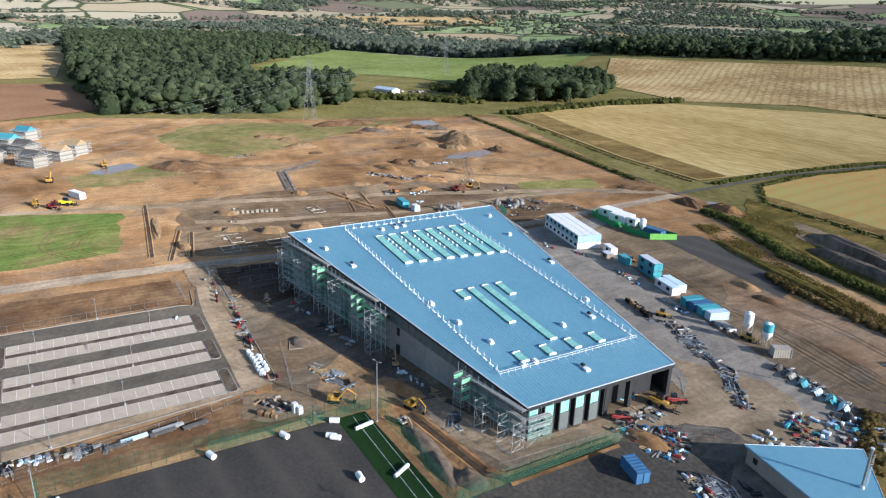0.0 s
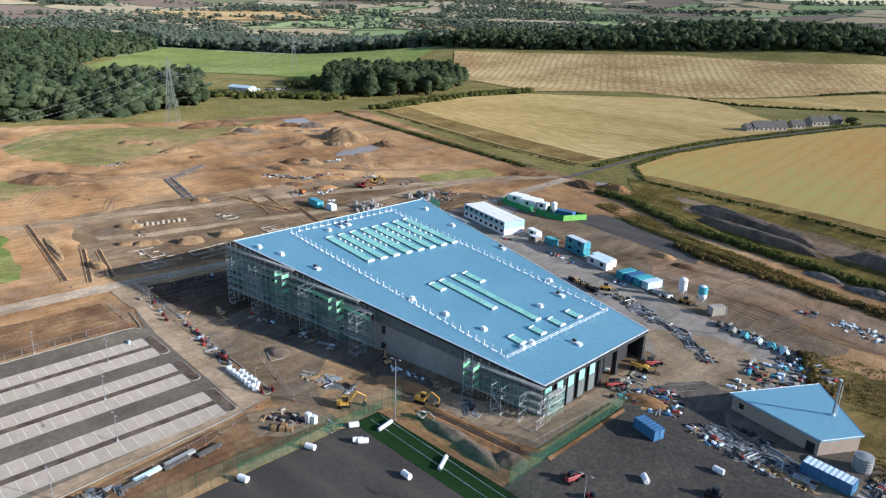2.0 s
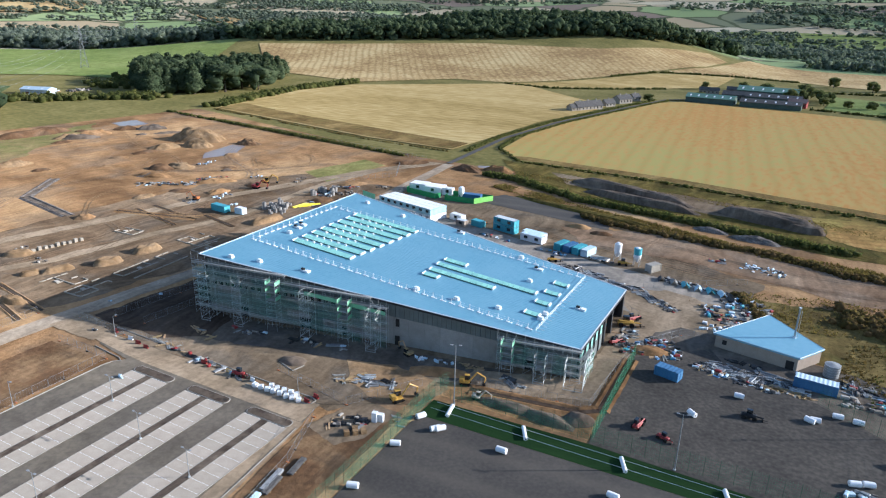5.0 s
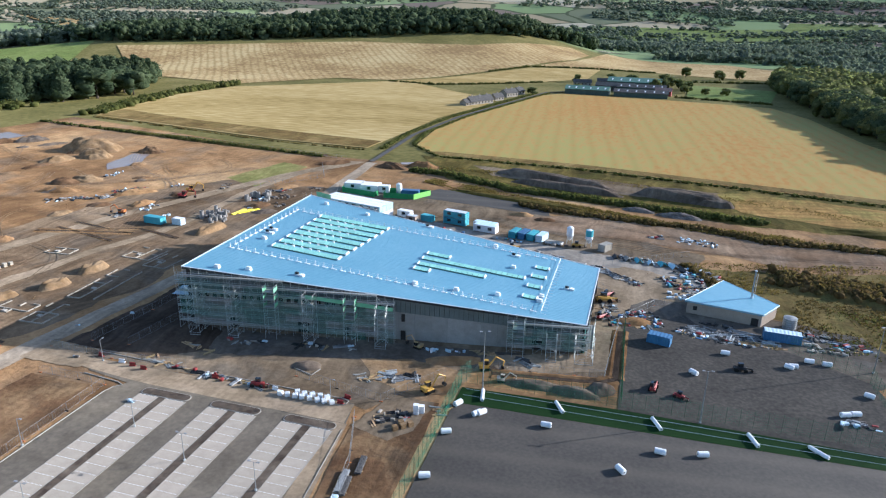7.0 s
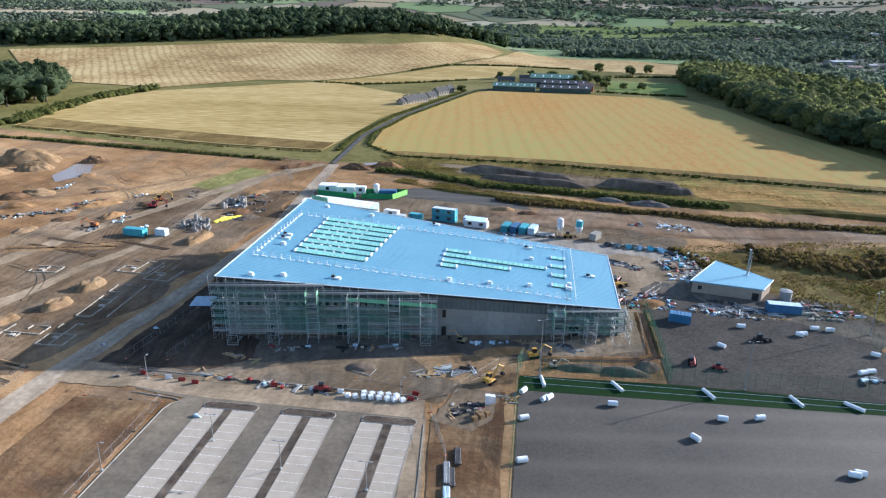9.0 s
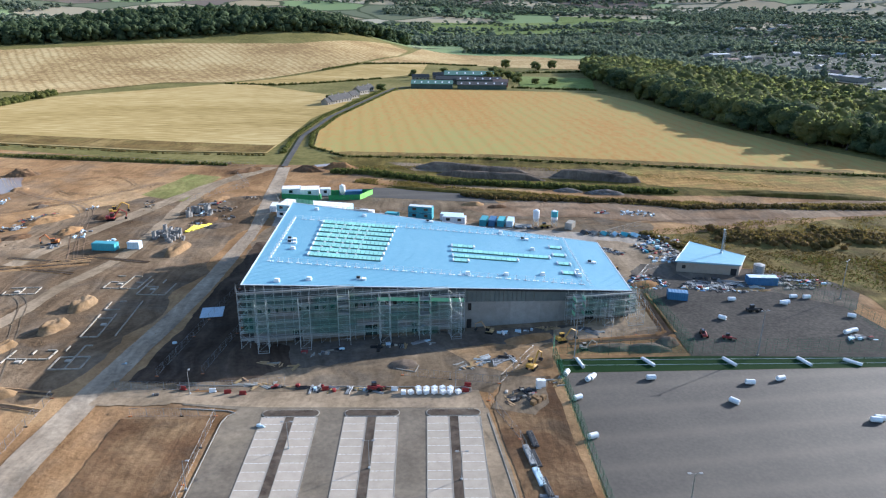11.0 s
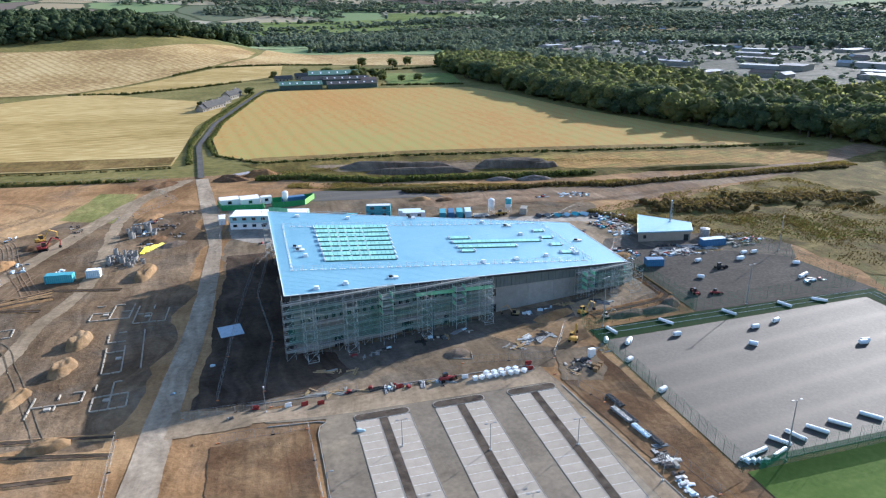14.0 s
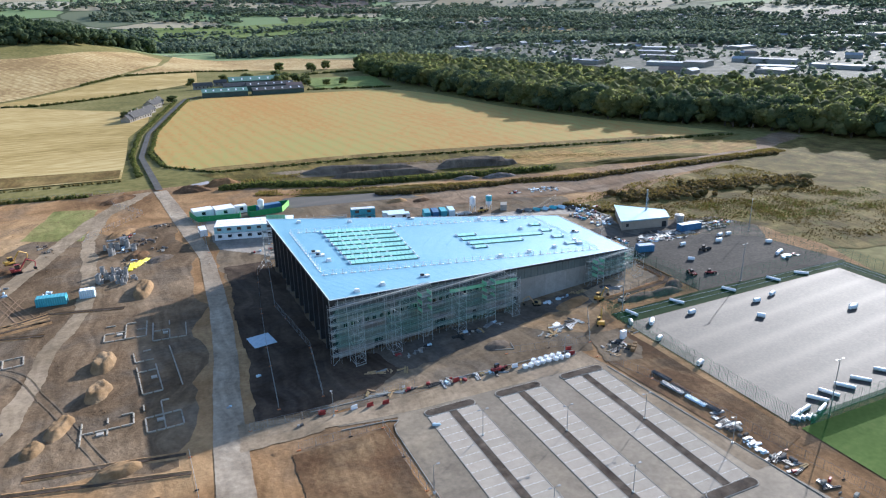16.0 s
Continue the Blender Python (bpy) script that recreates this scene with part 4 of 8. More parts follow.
rail = thing("roof_railing", "white tubular guard rail across the low end of the roof", "railing")
for i in range(21):
    bm = bmesh.new()
    y = 77.2 + i * 1.94
    bar(bm, (-99.8, y, roof_z(-99.8)), (-99.8, y, roof_z(-99.8) + 1.15), 0.1, 6)
    bar(bm, (-99.8, y, roof_z(-99.8) + 0.1), (-98.6, y, roof_z(-98.6) + 0.08), 0.1, 4)
    part("post", bm, M["white"], rail)
for z in (0.6, 1.12):
    bm = bmesh.new()
    bar(bm, (-99.8, 77.0, roof_z(-99.8) + z), (-99.8, 116.2, roof_z(-99.8) + z), 0.1, 6)
    part("rail", bm, M["white"], rail)


def roof_vent(x, y, dark=False, s=1.0):
    t = thing("roof_vent", "low white roof cowl with a dark louvre" if dark else "low white plastic roof vent box", "vent", "roof vents")
    t.matrix_basis = on_roof(x, y)
    bm = bmesh.new()
    box(bm, -0.9 * s, -0.7 * s, 0, 0.9 * s, 0.7 * s, 0.35)
    part("kerb", bm, M["white"], t)
    bm = bmesh.new()
    v = box(bm, -0.75 * s, -0.55 * s, 0.36, 0.75 * s, 0.55 * s, 0.85)
    bmesh.ops.bevel(bm, geom=bm.edges[:], offset=0.08, segments=1, affect="EDGES")
    part("cowl", bm, M["black" if dark else "white"], t)
    if dark:
        bm = bmesh.new()
        box(bm, 0.9, -0.6, 0, 2.0, 0.6, 0.5)
        part("hatch", bm, M["white"], t, "white hatch")
    return t


for x, y, d in ((-181.5, 63.9, 0), (-161.9, 69.4, 1), (-181.2, 127.6, 0), (-133.1, 78.9, 0), (-122.4, 80.4, 0), (-111.9, 82.7, 0), (-95.6, 96.0, 1), (-113.5, 113.2, 1), (-111.7, 103.5, 0),
                (-144, 124.2, 1), (-184.3, 96, 1), (-183.8, 93, 1), (-182, 88, 0), (-101.2, 87.3, 0), (-101.2, 84.0, 0), (-174, 66.5, 0), (-120, 118, 0), (-165, 124.5, 0)):
    roof_vent(x, y, bool(d), 0.8 if not d else 0.65)


# ---- scaffolding ----
def scaffold(p, q, t0, t1, out, nb, lifts, step=2.05, towers=(), load=(), label="", top=None, depth=1.4):
    """Tube scaffold along a plan edge: standards, ledgers, boards, braces."""
    sc = thing("scaffold", label or "grey tube scaffold with boarded lifts against the hall", "scaffolding")
    P = lambda u, o: edge(p, q, t0 + (t1 - t0) * u, o)
    zr = lambda u: roof_z(P(u, 0)[0]) + 0.4
    for i in range(nb + 1):
        for o in (out, out + depth):
            bm = bmesh.new()
            x, y = P(i / nb, o)
            bar(bm, (x, y, 0.1), (x, y, zr(i / nb) + (0.6 if o > out else -1.2)), 0.075, 4)
            part("standard", bm, M["steel"], sc)
    for k in range(1, lifts + 1):
        z = 0.2 + k * step
        us = [i / nb for i in range(nb + 1) if zr(i / nb) > z]
        if len(us) < 2:
            continue
        a, b = us[0], us[-1]
        for o, dz in ((out, 0), (out + depth, 0), (out + depth, 0.5), (out + depth, 1.0)):
            bm = bmesh.new()
            bar(bm, (*P(a, o), z + dz), (*P(b, o), z + dz), 0.095, 4)
            part("ledger", bm, M["steel"], sc)
        bm = bmesh.new()
        prism(bm, [P(a, out + 0.1), P(b, out + 0.1), P(b, out + depth - 0.05), P(a, out + depth - 0.05)], z + 0.06, z + 0.12)
        part("platform", bm, M["board"], sc, "worn timber boards")
        bm = bmesh.new()
        prism(bm, [P(a, out + depth - 0.03), P(b, out + depth - 0.03), P(b, out + depth + 0.02), P(a, out + depth + 0.02)], z + 0.13, z + 0.34)
        part("toe_board", bm, M["board"], sc)
    bm = bmesh.new()
    for i in range(nb):
        if i % 3 == 0:
            for k in range(lifts):
                z = 0.2 + k * step
                if zr(i / nb) > z + step:
                    d = 1 if k % 2 else 0
                    bar(bm, (*P((i + d) / nb, out + depth + 0.06), z), (*P((i + 1 - d) / nb, out + depth + 0.06), z + step), 0.07, 4)
    part("brace", bm, M["steel"], sc)
    for u, w in towers:
        h = min(zr(u) - 1.0, lifts * step)
        half = w / 2 / abs((q[0] - p[0]) * (t1 - t0))
        bm = bmesh.new()
        prism(bm, [P(u - half, out + depth + 3.2), P(u + half, out + depth + 3.2), P(u + half, out + depth + 3.5), P(u - half, out + depth + 3.5)], 0.1, 0.22)
        butt = part("buttress", bm, M["board"], sc, "braced tube buttress on timber sole boards")

        def tube(a, b, w, kind):
            bm = bmesh.new()
            bar(bm, a, b, w, 4)
            part(kind, bm, M["steel"], butt)
        for du in (-half, half):
            for o in (out + depth + 0.2, out + depth + 3.4):
                tube((*P(u + du, o), 0.1), (*P(u + du, o), h), 0.1, "standard")
        z, k = 0.8, 0
        while z < h:
            for du in (-half, half):
                tube((*P(u + du, out + depth), z), (*P(u + du, out + depth + 3.4), z), 0.08, "transom")
                if z + 2 < h:
                    s0, s1 = (out + depth, out + depth + 3.4) if k % 2 else (out + depth + 3.4, out + depth)
                    tube((*P(u + du, s0), z), (*P(u + du, s1), z + 2), 0.07, "brace")
            o = out + depth + 3.4
            tube((*P(u - half, o), z), (*P(u + half, o), z), 0.08, "transom")
            if z + 2 < h:
                tube((*P(u + (half if k % 2 else -half), o), z), (*P(u + (-half if k % 2 else half), o), z + 2), 0.07, "brace")
            z += 2.0
            k += 1
    for u, w in load:
        half = w / 2 / abs((q[0] - p[0]) * (t1 - t0))
        h = zr(u) - 0.6
        bm = bmesh.new()
        for du in (-half, half):
            for o in (out + depth + 0.1, out + depth + 2.4):
                bar(bm, (*P(u + du, o), 0.1), (*P(u + du, o), h), 0.11, 4)
        z = 2.0
        while z < h:
            bar(bm, (*P(u - half, out + depth + 2.4), z), (*P(u + half, out + depth + 2.4), z), 0.09, 4)
            for du in (-half, half):
                bar(bm, (*P(u + du, out + depth), z), (*P(u + du, out + depth + 2.4), z), 0.09, 4)
            z += 1.0
        tower = part("tower", bm, M["steel"], sc, "loading tower")
        for z in (h - 1.6, h - 3.6, h - 5.7):
            bm = bmesh.new()
            prism(bm, [P(u - half, out + depth), P(u + half, out + depth), P(u + half, out + depth + 2.4), P(u - half, out + depth + 2.4)], z, z + 0.1)
            part("loading_deck", bm, M["board"], tower, "boarded loading deck")
            for n0, n1 in ((P(u - half, out + depth), P(u - half, out + depth + 2.4)), (P(u + half, out + depth), P(u + half, out + depth + 2.4))):
                bm = bmesh.new()
                v = [bm.verts.new(c) for c in ((*n0, z + 0.1), (*n1, z + 0.1), (*n1, z + 1.1), (*n0, z + 1.1))]
                bm.faces.new(v)
                r = bmesh.ops.extrude_face_region(bm, geom=bm.faces[:])
                bmesh.ops.translate(bm, vec=(0.04, 0, 0), verts=[g for g in r["geom"] if isinstance(g, bmesh.types.BMVert)])
                part("side_sheet", bm, M["net_lime"], tower, "lime green side sheet")
    return sc


def netting(p, q, t0, t1, out, z0, z1, name="debris_net", material="net", label="translucent green debris netting tied to the scaffold"):
    bm = bmesh.new()
    n = 16
    cols = []
    for i in range(n + 1):
        x, y = edge(p, q, t0 + (t1 - t0) * i / n, out + 0.06 * math.sin(i * 2.1))
        zr = roof_z(x)
        a, b = (z0(zr), z1(zr))
        cols.append([bm.verts.new((x, y, a)), bm.verts.new((x, y, b))])
    spans = [[tuple(v.co) for v in c] for c in cols]
    bm.free()
    t = thing(name, label, "netting")
    rnd = random.Random(int(t0 * 1000 + out * 10))
    for a, b in zip(spans, spans[1:]):
        lv = max(1, round((a[1][2] - a[0][2]) / 2.05))
        for k in range(lv):
            v = rnd.random()
            if material == "net" and v < 0.12:
                continue
            f, g = k / lv, (k + 1) / lv
            q0, q1 = Vector(a[0]), Vector(a[1])
            r0, r1 = Vector(b[0]), Vector(b[1])
            bm = bmesh.new()
            bm.faces.new([bm.verts.new(c) for c in (q0.lerp(q1, f), r0.lerp(r1, f), r0.lerp(r1, g), q0.lerp(q1, g))])
            part("net_panel", bm, M["net_deep" if material == "net" and v > 0.66 else material], t)
    return t


tS = lambda x: (x - A[0]) / (D[0] - A[0])
scaffold(A, D, tS(-190.4), tS(-134.8), 0.5, 26, 7, 2.05, towers=((0.1, 2.6), (0.28, 2.6), (0.63, 2.6), (0.95, 2.6)), load=((0.45, 2.8), (0.81, 2.8)))
scaffold(A, D, tS(-107.2), tS(-88.0), 0.5, 9, 4, 1.9, towers=((0.55, 2.4), (0.95, 4.2)), load=((0.14, 2.6),), label="shorter grey tube scaffold at the low corner of the hall")
scaffold(D, C, -0.02, 0.12, 0.4, 2, 3, 1.9, label="short return of grey scaffold round the low corner")
scaffold(B, C, 0.0, 0.32, -1.9, 15, 7, 2.05, label="grey tube scaffold behind the high edge of the hall")
scaffold(B, A, 0.0, 0.03, 0.4, 1, 6, 2.05, label="narrow scaffold return at the high corner")
netting(A, D, tS(-189.5), tS(-135), 2.0, lambda r: r - 12.0, lambda r: r - 1.9)
netting(A, D, tS(-157), tS(-135), 2.05, lambda r: r - 2.9, lambda r: r - 1.9, "edge_sheet", "net_lime", "bright green sheet along the top lift")
netting(A, D, tS(-107), tS(-88.5), 2.0, lambda r: r - 6.5, lambda r: r - 1.6)
netting(D, C, -0.02, 0.12, 1.84, lambda r: r - 6.8, lambda r: r - 1.6)
netting(B, C, 0.0, 0.06, -3.4, lambda r: r - 2.0, lambda r: r + 0.6, "edge_sheet", "net_lime", "bright green sheet at the scaffold's head")

# ---- car park ----
ROWS_X = [(-178.3, -166.9), (-161.3, -150.2), (-144.3, -133.3)]
bay_me = None
for x0, x1 in ROWS_X:
    bayrow = thing("parking_row", "double row of pale paved parking bays with white bay lines", "parking bays", "parking rows")
    mid = (x0 + x1) / 2
    y1, y0 = 28.0, -14.5
    n = 17
    step = (y1 - y0) / n
    w = (x1 - x0) / 2 - 0.95
    for side in (-1, 1):
        for i in range(n):
            if bay_me is None:
                bm = bmesh.new()
                box(bm, -0.5, -0.5, 0, 0.5, 0.5, 0.035)
                bay_me = bpy.data.meshes.new("bay")
                bm.to_mesh(bay_me)
                bm.free()
                bay_me.materials.append(M["bay"])
            o = new("bay", bay_me)
            o.parent = bayrow
            cx = x0 + w / 2 if side < 0 else x1 - w / 2
            o.matrix_basis = Matrix.Translation((cx, y0 + (i + 0.5) * step, Z + 0.085)) @ Matrix.Diagonal((w - 0.02, step - 0.03, 1, 1))
    for side in (-1, 1):
        cx = x0 + w / 2 if side < 0 else x1 - w / 2
        for i in range(n + 1):
            bm = bmesh.new()
            for k in range(5):
                a = cx - w / 2 + 0.1 + k * (w - 0.2) / 5
                box(bm, a, y0 + i * step - 0.045, Z + 0.122, a + (w - 0.2) / 5 * 0.72, y0 + i * step + 0.045, Z + 0.126)
            part("bay_line", bm, M["white_paint"], bayrow, "dashed white bay line")
        for cxx in ((x0 - 0.12, x0), (x1, x1 + 0.12), (mid - 1.0, mid - 0.88), (mid + 0.88, mid + 1.0)):
            if side < 0:
                bm = bmesh.new()
                box(bm, cxx[0], y0, Z + 0.06, cxx[1], y1, Z + 0.16)
                part("edging", bm, M["kerb"], bayrow, "pale kerb edging")
    bm = bmesh.new()
    box(bm, mid - 0.87, y0, Z + 0.05, mid + 0.87, y1, Z + 0.13)
    part("planting_strip", bm, M["bark_bed"], bayrow, "dark bare planting strip")
    for yy, sgn in ((y1 + 1.4, 1), (y0 - 1.4, -1)):
        # kerbed island with rounded ends
        for nm, mt, gr, top in (("island_kerb", "kerb", 0.0, 0.2), ("island_bed", "bark_bed", -0.16, 0.24)):
            bm = bmesh.new()
            hw, hd, r = (x1 - x0) / 2 + 0.2 + gr, 1.25 + gr, 1.1
            pts = []
            for cx, cy, a0 in ((hw - r, hd - r, 0), (-hw + r, hd - r, 90), (-hw + r, -hd + r, 180), (hw - r, -hd + r, 270)):
                for k in range(5):
                    a = radians(a0 + k * 22.5)
                    pts.append((mid + cx + r * math.cos(a), yy + cy + r * math.sin(a)))
            prism(bm, pts, Z + 0.05, Z + top)
            part(nm, bm, M[mt], bayrow, "dark bark island bed" if mt == "bark_bed" else "")


def kerb_line(pts, label="pale concrete kerb along the tarmac"):
    t = thing("kerb_run", label, "kerb", "kerbs")
    for a, b in zip(pts, pts[1:]):
        bm = bmesh.new()
        d = Vector((b[0] - a[0], b[1] - a[1]))
        L = d.length
        m = Matrix.Translation((a[0], a[1], 0)) @ Matrix.Rotation(math.atan2(d.y, d.x), 4, "Z")
        box(bm, 0, -0.075, Z + 0.02, L, 0.075, Z + 0.2, m)
        part("kerb_stone", bm, M["kerb"], t)
    return t


kerb_line([(-186.2, -50), (-186.2, 26.2), (-185.6, 28.6), (-184.2, 29.8), (-186, 30.6), (-196, 31.6)])
kerb_line([(-152, 36.6), (-136, 36.8), (-134.6, 37.6), (-134.5, 39), (-136, 39.6), (-170, 40.2), (-200, 41)])
kerb_line([(-131.6, 29), (-127.2, -14), (-124, -50)])
kerb_line([(-152.5, 48.3), (-147, 46.4), (-146.2, 49.6)])


# ---- lamps ----
def lamp_post(x, y, h=6.0, heads=1, rz=0.0):
    t = thing("lamp_post", "slim grey steel lamp post with %s flat head%s" % (("twin", "s") if heads > 1 else ("one", "")), "lamp post", "lamp posts", (x, y, Z), rz)
    bm = bmesh.new()
    cyl(bm, 0, 0, 0, 0.085 if h < 9 else 0.15, h, 0.05 if h < 9 else 0.08, 8)
    part("pole", bm, M["galv"], t)
    bm = bmesh.new()
    cyl(bm, 0, 0, 0, 0.24, 0.35, None, 8)
    part("base", bm, M["steel"], t)
    for k in range(heads):
        s = 1 if k == 0 else -1
        bm = bmesh.new()
        bar(bm, (0, 0, h - 0.05), (0.8 * s, 0, h + 0.05), 0.07, 6)
        arm = part("arm", bm, M["galv"], t)
        bm = bmesh.new()
        box(bm, s * 0.6, -0.2, h + 0.02, s * 1.2, 0.2, h + 0.16)
        bmesh.ops.bevel(bm, geom=bm.edges[:], offset=0.05, segments=1, affect="EDGES")
        part("lamp_head", bm, M["galv"], arm, "grey lamp head")
    return t


for x, y, h, k, r in ((-108.5, 52.8, 14.0, 2, 20), (-63, 53.6, 12.0, 2, 10), (-138, 37.6, 5.5, 1, 0), (-196, 37.4, 5.5, 1, 90), (-170.9, 17.5, 6, 2, 0), (-155, 11.4, 6, 2, 0), (-138.2, 8, 6, 2, 0),
                      (-170.9, -8, 6, 2, 0), (-155, -9, 6, 2, 0), (-103.4, -7.6, 13, 2, 0), (-22.3, 88, 12, 2, 40), (-63, -8.5, 13, 2, 0), (-128.5, -6, 6, 1, 180), (-186.6, 6, 6, 1, 0)):
    lamp_post(x, y, h, k, r)


# ---- fences ----
def mesh_fence(pts, h=4.5, gap=2.6, label="tall green weldmesh pitch fence on slim posts", net="net", post="post_green", name="pitch_fence", rails=2):
    t = thing(name, label, "fence", "fences")
    for a, b in zip(pts, pts[1:]):
        a, b = Vector(a), Vector(b)
        n = max(1, round((b - a).length / gap))
        for i in range(n):
            p, q = a.lerp(b, i / n), a.lerp(b, (i + 1) / n)
            bm = bmesh.new()
            bar(bm, (p.x, p.y, Z), (p.x, p.y, Z + h), 0.08, 4)
            part("post", bm, M[post], t)
            if net:
                bm = bmesh.new()
                d = (q - p).normalized() * 0.06
                # fine wires, far apart enough to see through
                k = 7
                for j in range(1, k):
                    c = p.lerp(q, j / k)
                    bar(bm, (c.x, c.y, Z + 0.05), (c.x, c.y, Z + h - 0.02), 0.022, 3)
                for j in range(int(h / 0.55)):
                    bar(bm, (p.x + d.x, p.y + d.y, Z + 0.1 + j * 0.55), (q.x - d.x, q.y - d.y, Z + 0.1 + j * 0.55), 0.028, 3)
                part("mesh_panel", bm, M[net], t)
    return t


M["fence_wire"] = mat("green_wire", [(0.015, 0.1, 0.05), (0.03, 0.15, 0.08)], 1.0, rough=0.5)
mesh_fence([(-113.6, -8), (-113.6, 53.6), (-112.4, 58)], net="fence_wire")
mesh_fence([(-112.6, 54.2), (-79.2, 54.2), (-24, 54.6)], net="fence_wire")
mesh_fence([(-78.9, 54.4), (-79.6, 94)], net="fence_wire")
mesh_fence([(-24, 54.6), (-24.6, 82), (-40, 93.5)], net="fence_wire")
mesh_fence([(-113.4, -8.2), (-20, -8.2)], h=5.0, net="fence_wire")
mesh_fence([(-20, -8), (-19.6, 54)], net="fence_wire")


def sheet_run(name, pts, z0, z1, material, label, sag=0.15):
    bm = bmesh.new()
    cols = []
    for a, b in zip(pts, pts[1:]):
        a, b = Vector(a), Vector(b)
        n = max(2, int((b - a).length / 1.2))
        d = (b - a).normalized()
        for i in range(n + (b == Vector(pts[-1]))):
            c = a.lerp(b, i / n)
            o = 0.12 * math.sin(len(cols) * 1.7)
            cols.append((bm.verts.new((c.x - d.y * o, c.y + d.x * o, Z + z0)), bm.verts.new((c.x, c.y, Z + z1 - sag * (len(cols) % 2)))))
    for p, q in zip(cols, cols[1:]):
        bm.faces.new((p[0], q[0], q[1], p[1]))
    return tagged(link(name, bm, M[material]), label, "netting")


sheet_run("windbreak_sheet", [(-113.3, 20), (-113.3, 53.4)], 0.1, 2.6, "net_fence", "green netting laced to the pitch fence")
sheet_run("windbreak_sheet", [(-112, 54.6), (-79.6, 54.7)], 0.1, 2.2, "net_fence", "green netting laced to the pitch fence")
sheet_run("windbreak_sheet", [(-79.2, 55), (-79.9, 93)], 0.1, 2.8, "net_fence", "green netting laced to the yard fence")
sheet_run("windbreak_sheet", [(-110, -8.4), (-62, -8.5), (-20, -8.5)], 0.1, 2.9, "net_wind", "dense green windbreak sheet laced to the pitch fence")


def site_fence(pts, label="galvanised temporary site fence panels", gap=3.5, h=2.0):
    t = thing("site_fence", label, "fence", "site fences")
    for a, b in zip(pts, pts[1:]):
        a, b = Vector(a), Vector(b)
        n = max(1, round((b - a).length / gap))
        for i in range(n):
            p, q = a.lerp(b, (i + 0.01) / n), a.lerp(b, (i + 0.97) / n)
            bm = bmesh.new()
            for c in (p, q):
                bar(bm, (c.x, c.y, Z), (c.x, c.y, Z + h), 0.05, 4)
            for z in (0.12, h - 0.03):
                bar(bm, (p.x, p.y, Z + z), (q.x, q.y, Z + z), 0.045, 4)
            for j in range(1, 6):
                c = p.lerp(q, j / 6)
                bar(bm, (c.x, c.y, Z + 0.12), (c.x, c.y, Z + h), 0.018, 3)
            part("fence_panel", bm, M["galv"], t)
            if i % 3 == 0:
                bm = bmesh.new()
                box(bm, p.x - 0.35, p.y - 0.12, Z, p.x + 0.35, p.y + 0.12, Z + 0.15)
                part("foot", bm, M["orange" if (i % 6 == 0) else "rubber"], t)
    return t


for pts in ([(-225, 36), (-224, -10), (-224, -50)], [(-213, 39.5), (-195, 39), (-176, 41)], [(-205.5, 28.8), (-188, 28.8), (-187.4, 0), (-187.4, -40)],
            [(-206, 45), (-203, 75), (-200, 100), (-196, 128), (-190, 142)], [(-196, 46), (-193, 70), (-196, 100), (-192, 130)],
            [(-208, 158), (-207, 190), (-212, 205)], [(-131, 34), (-126, 20), (-121, -12), (-116, -40)], [(-110, 62), (-83, 66), (-81, 98), (-72, 112), (-66, 116)],
            [(-150, 45), (-128, 41), (-118, 56)], [(-186, 143.5), (-150, 138), (-120, 130), (-92, 124), (-84, 117)], [(-250, 193), (-228, 222), (-240, 245)],
            [(-88, 140), (-60, 160)], [(-235, 265), (-300, 276), (-400, 293)]):
    site_fence(pts)


# ---- machines, cabins, containers ----
def ribbed(bm, x0, x1, u0, u1, across, depth, pitch, axis):
    """A corrugated sheet from x0 to x1; axis y: stands at y=across, axis z: lies at z=across."""
    n = max(2, int((x1 - x0) / pitch) * 2)
    prev = None
    for i in range(n + 1):
        x = x0 + (x1 - x0) * i / n
        d = across + (depth if (i // 1) % 4 in (1, 2) else 0.0)
        row = [bm.verts.new((x, d, u0)), bm.verts.new((x, d, u1))] if axis == "y" else [bm.verts.new((x, u0, d)), bm.verts.new((x, u1, d))]
        if prev:
            bm.faces.new((prev[0], row[0], row[1], prev[1]))
        prev = row


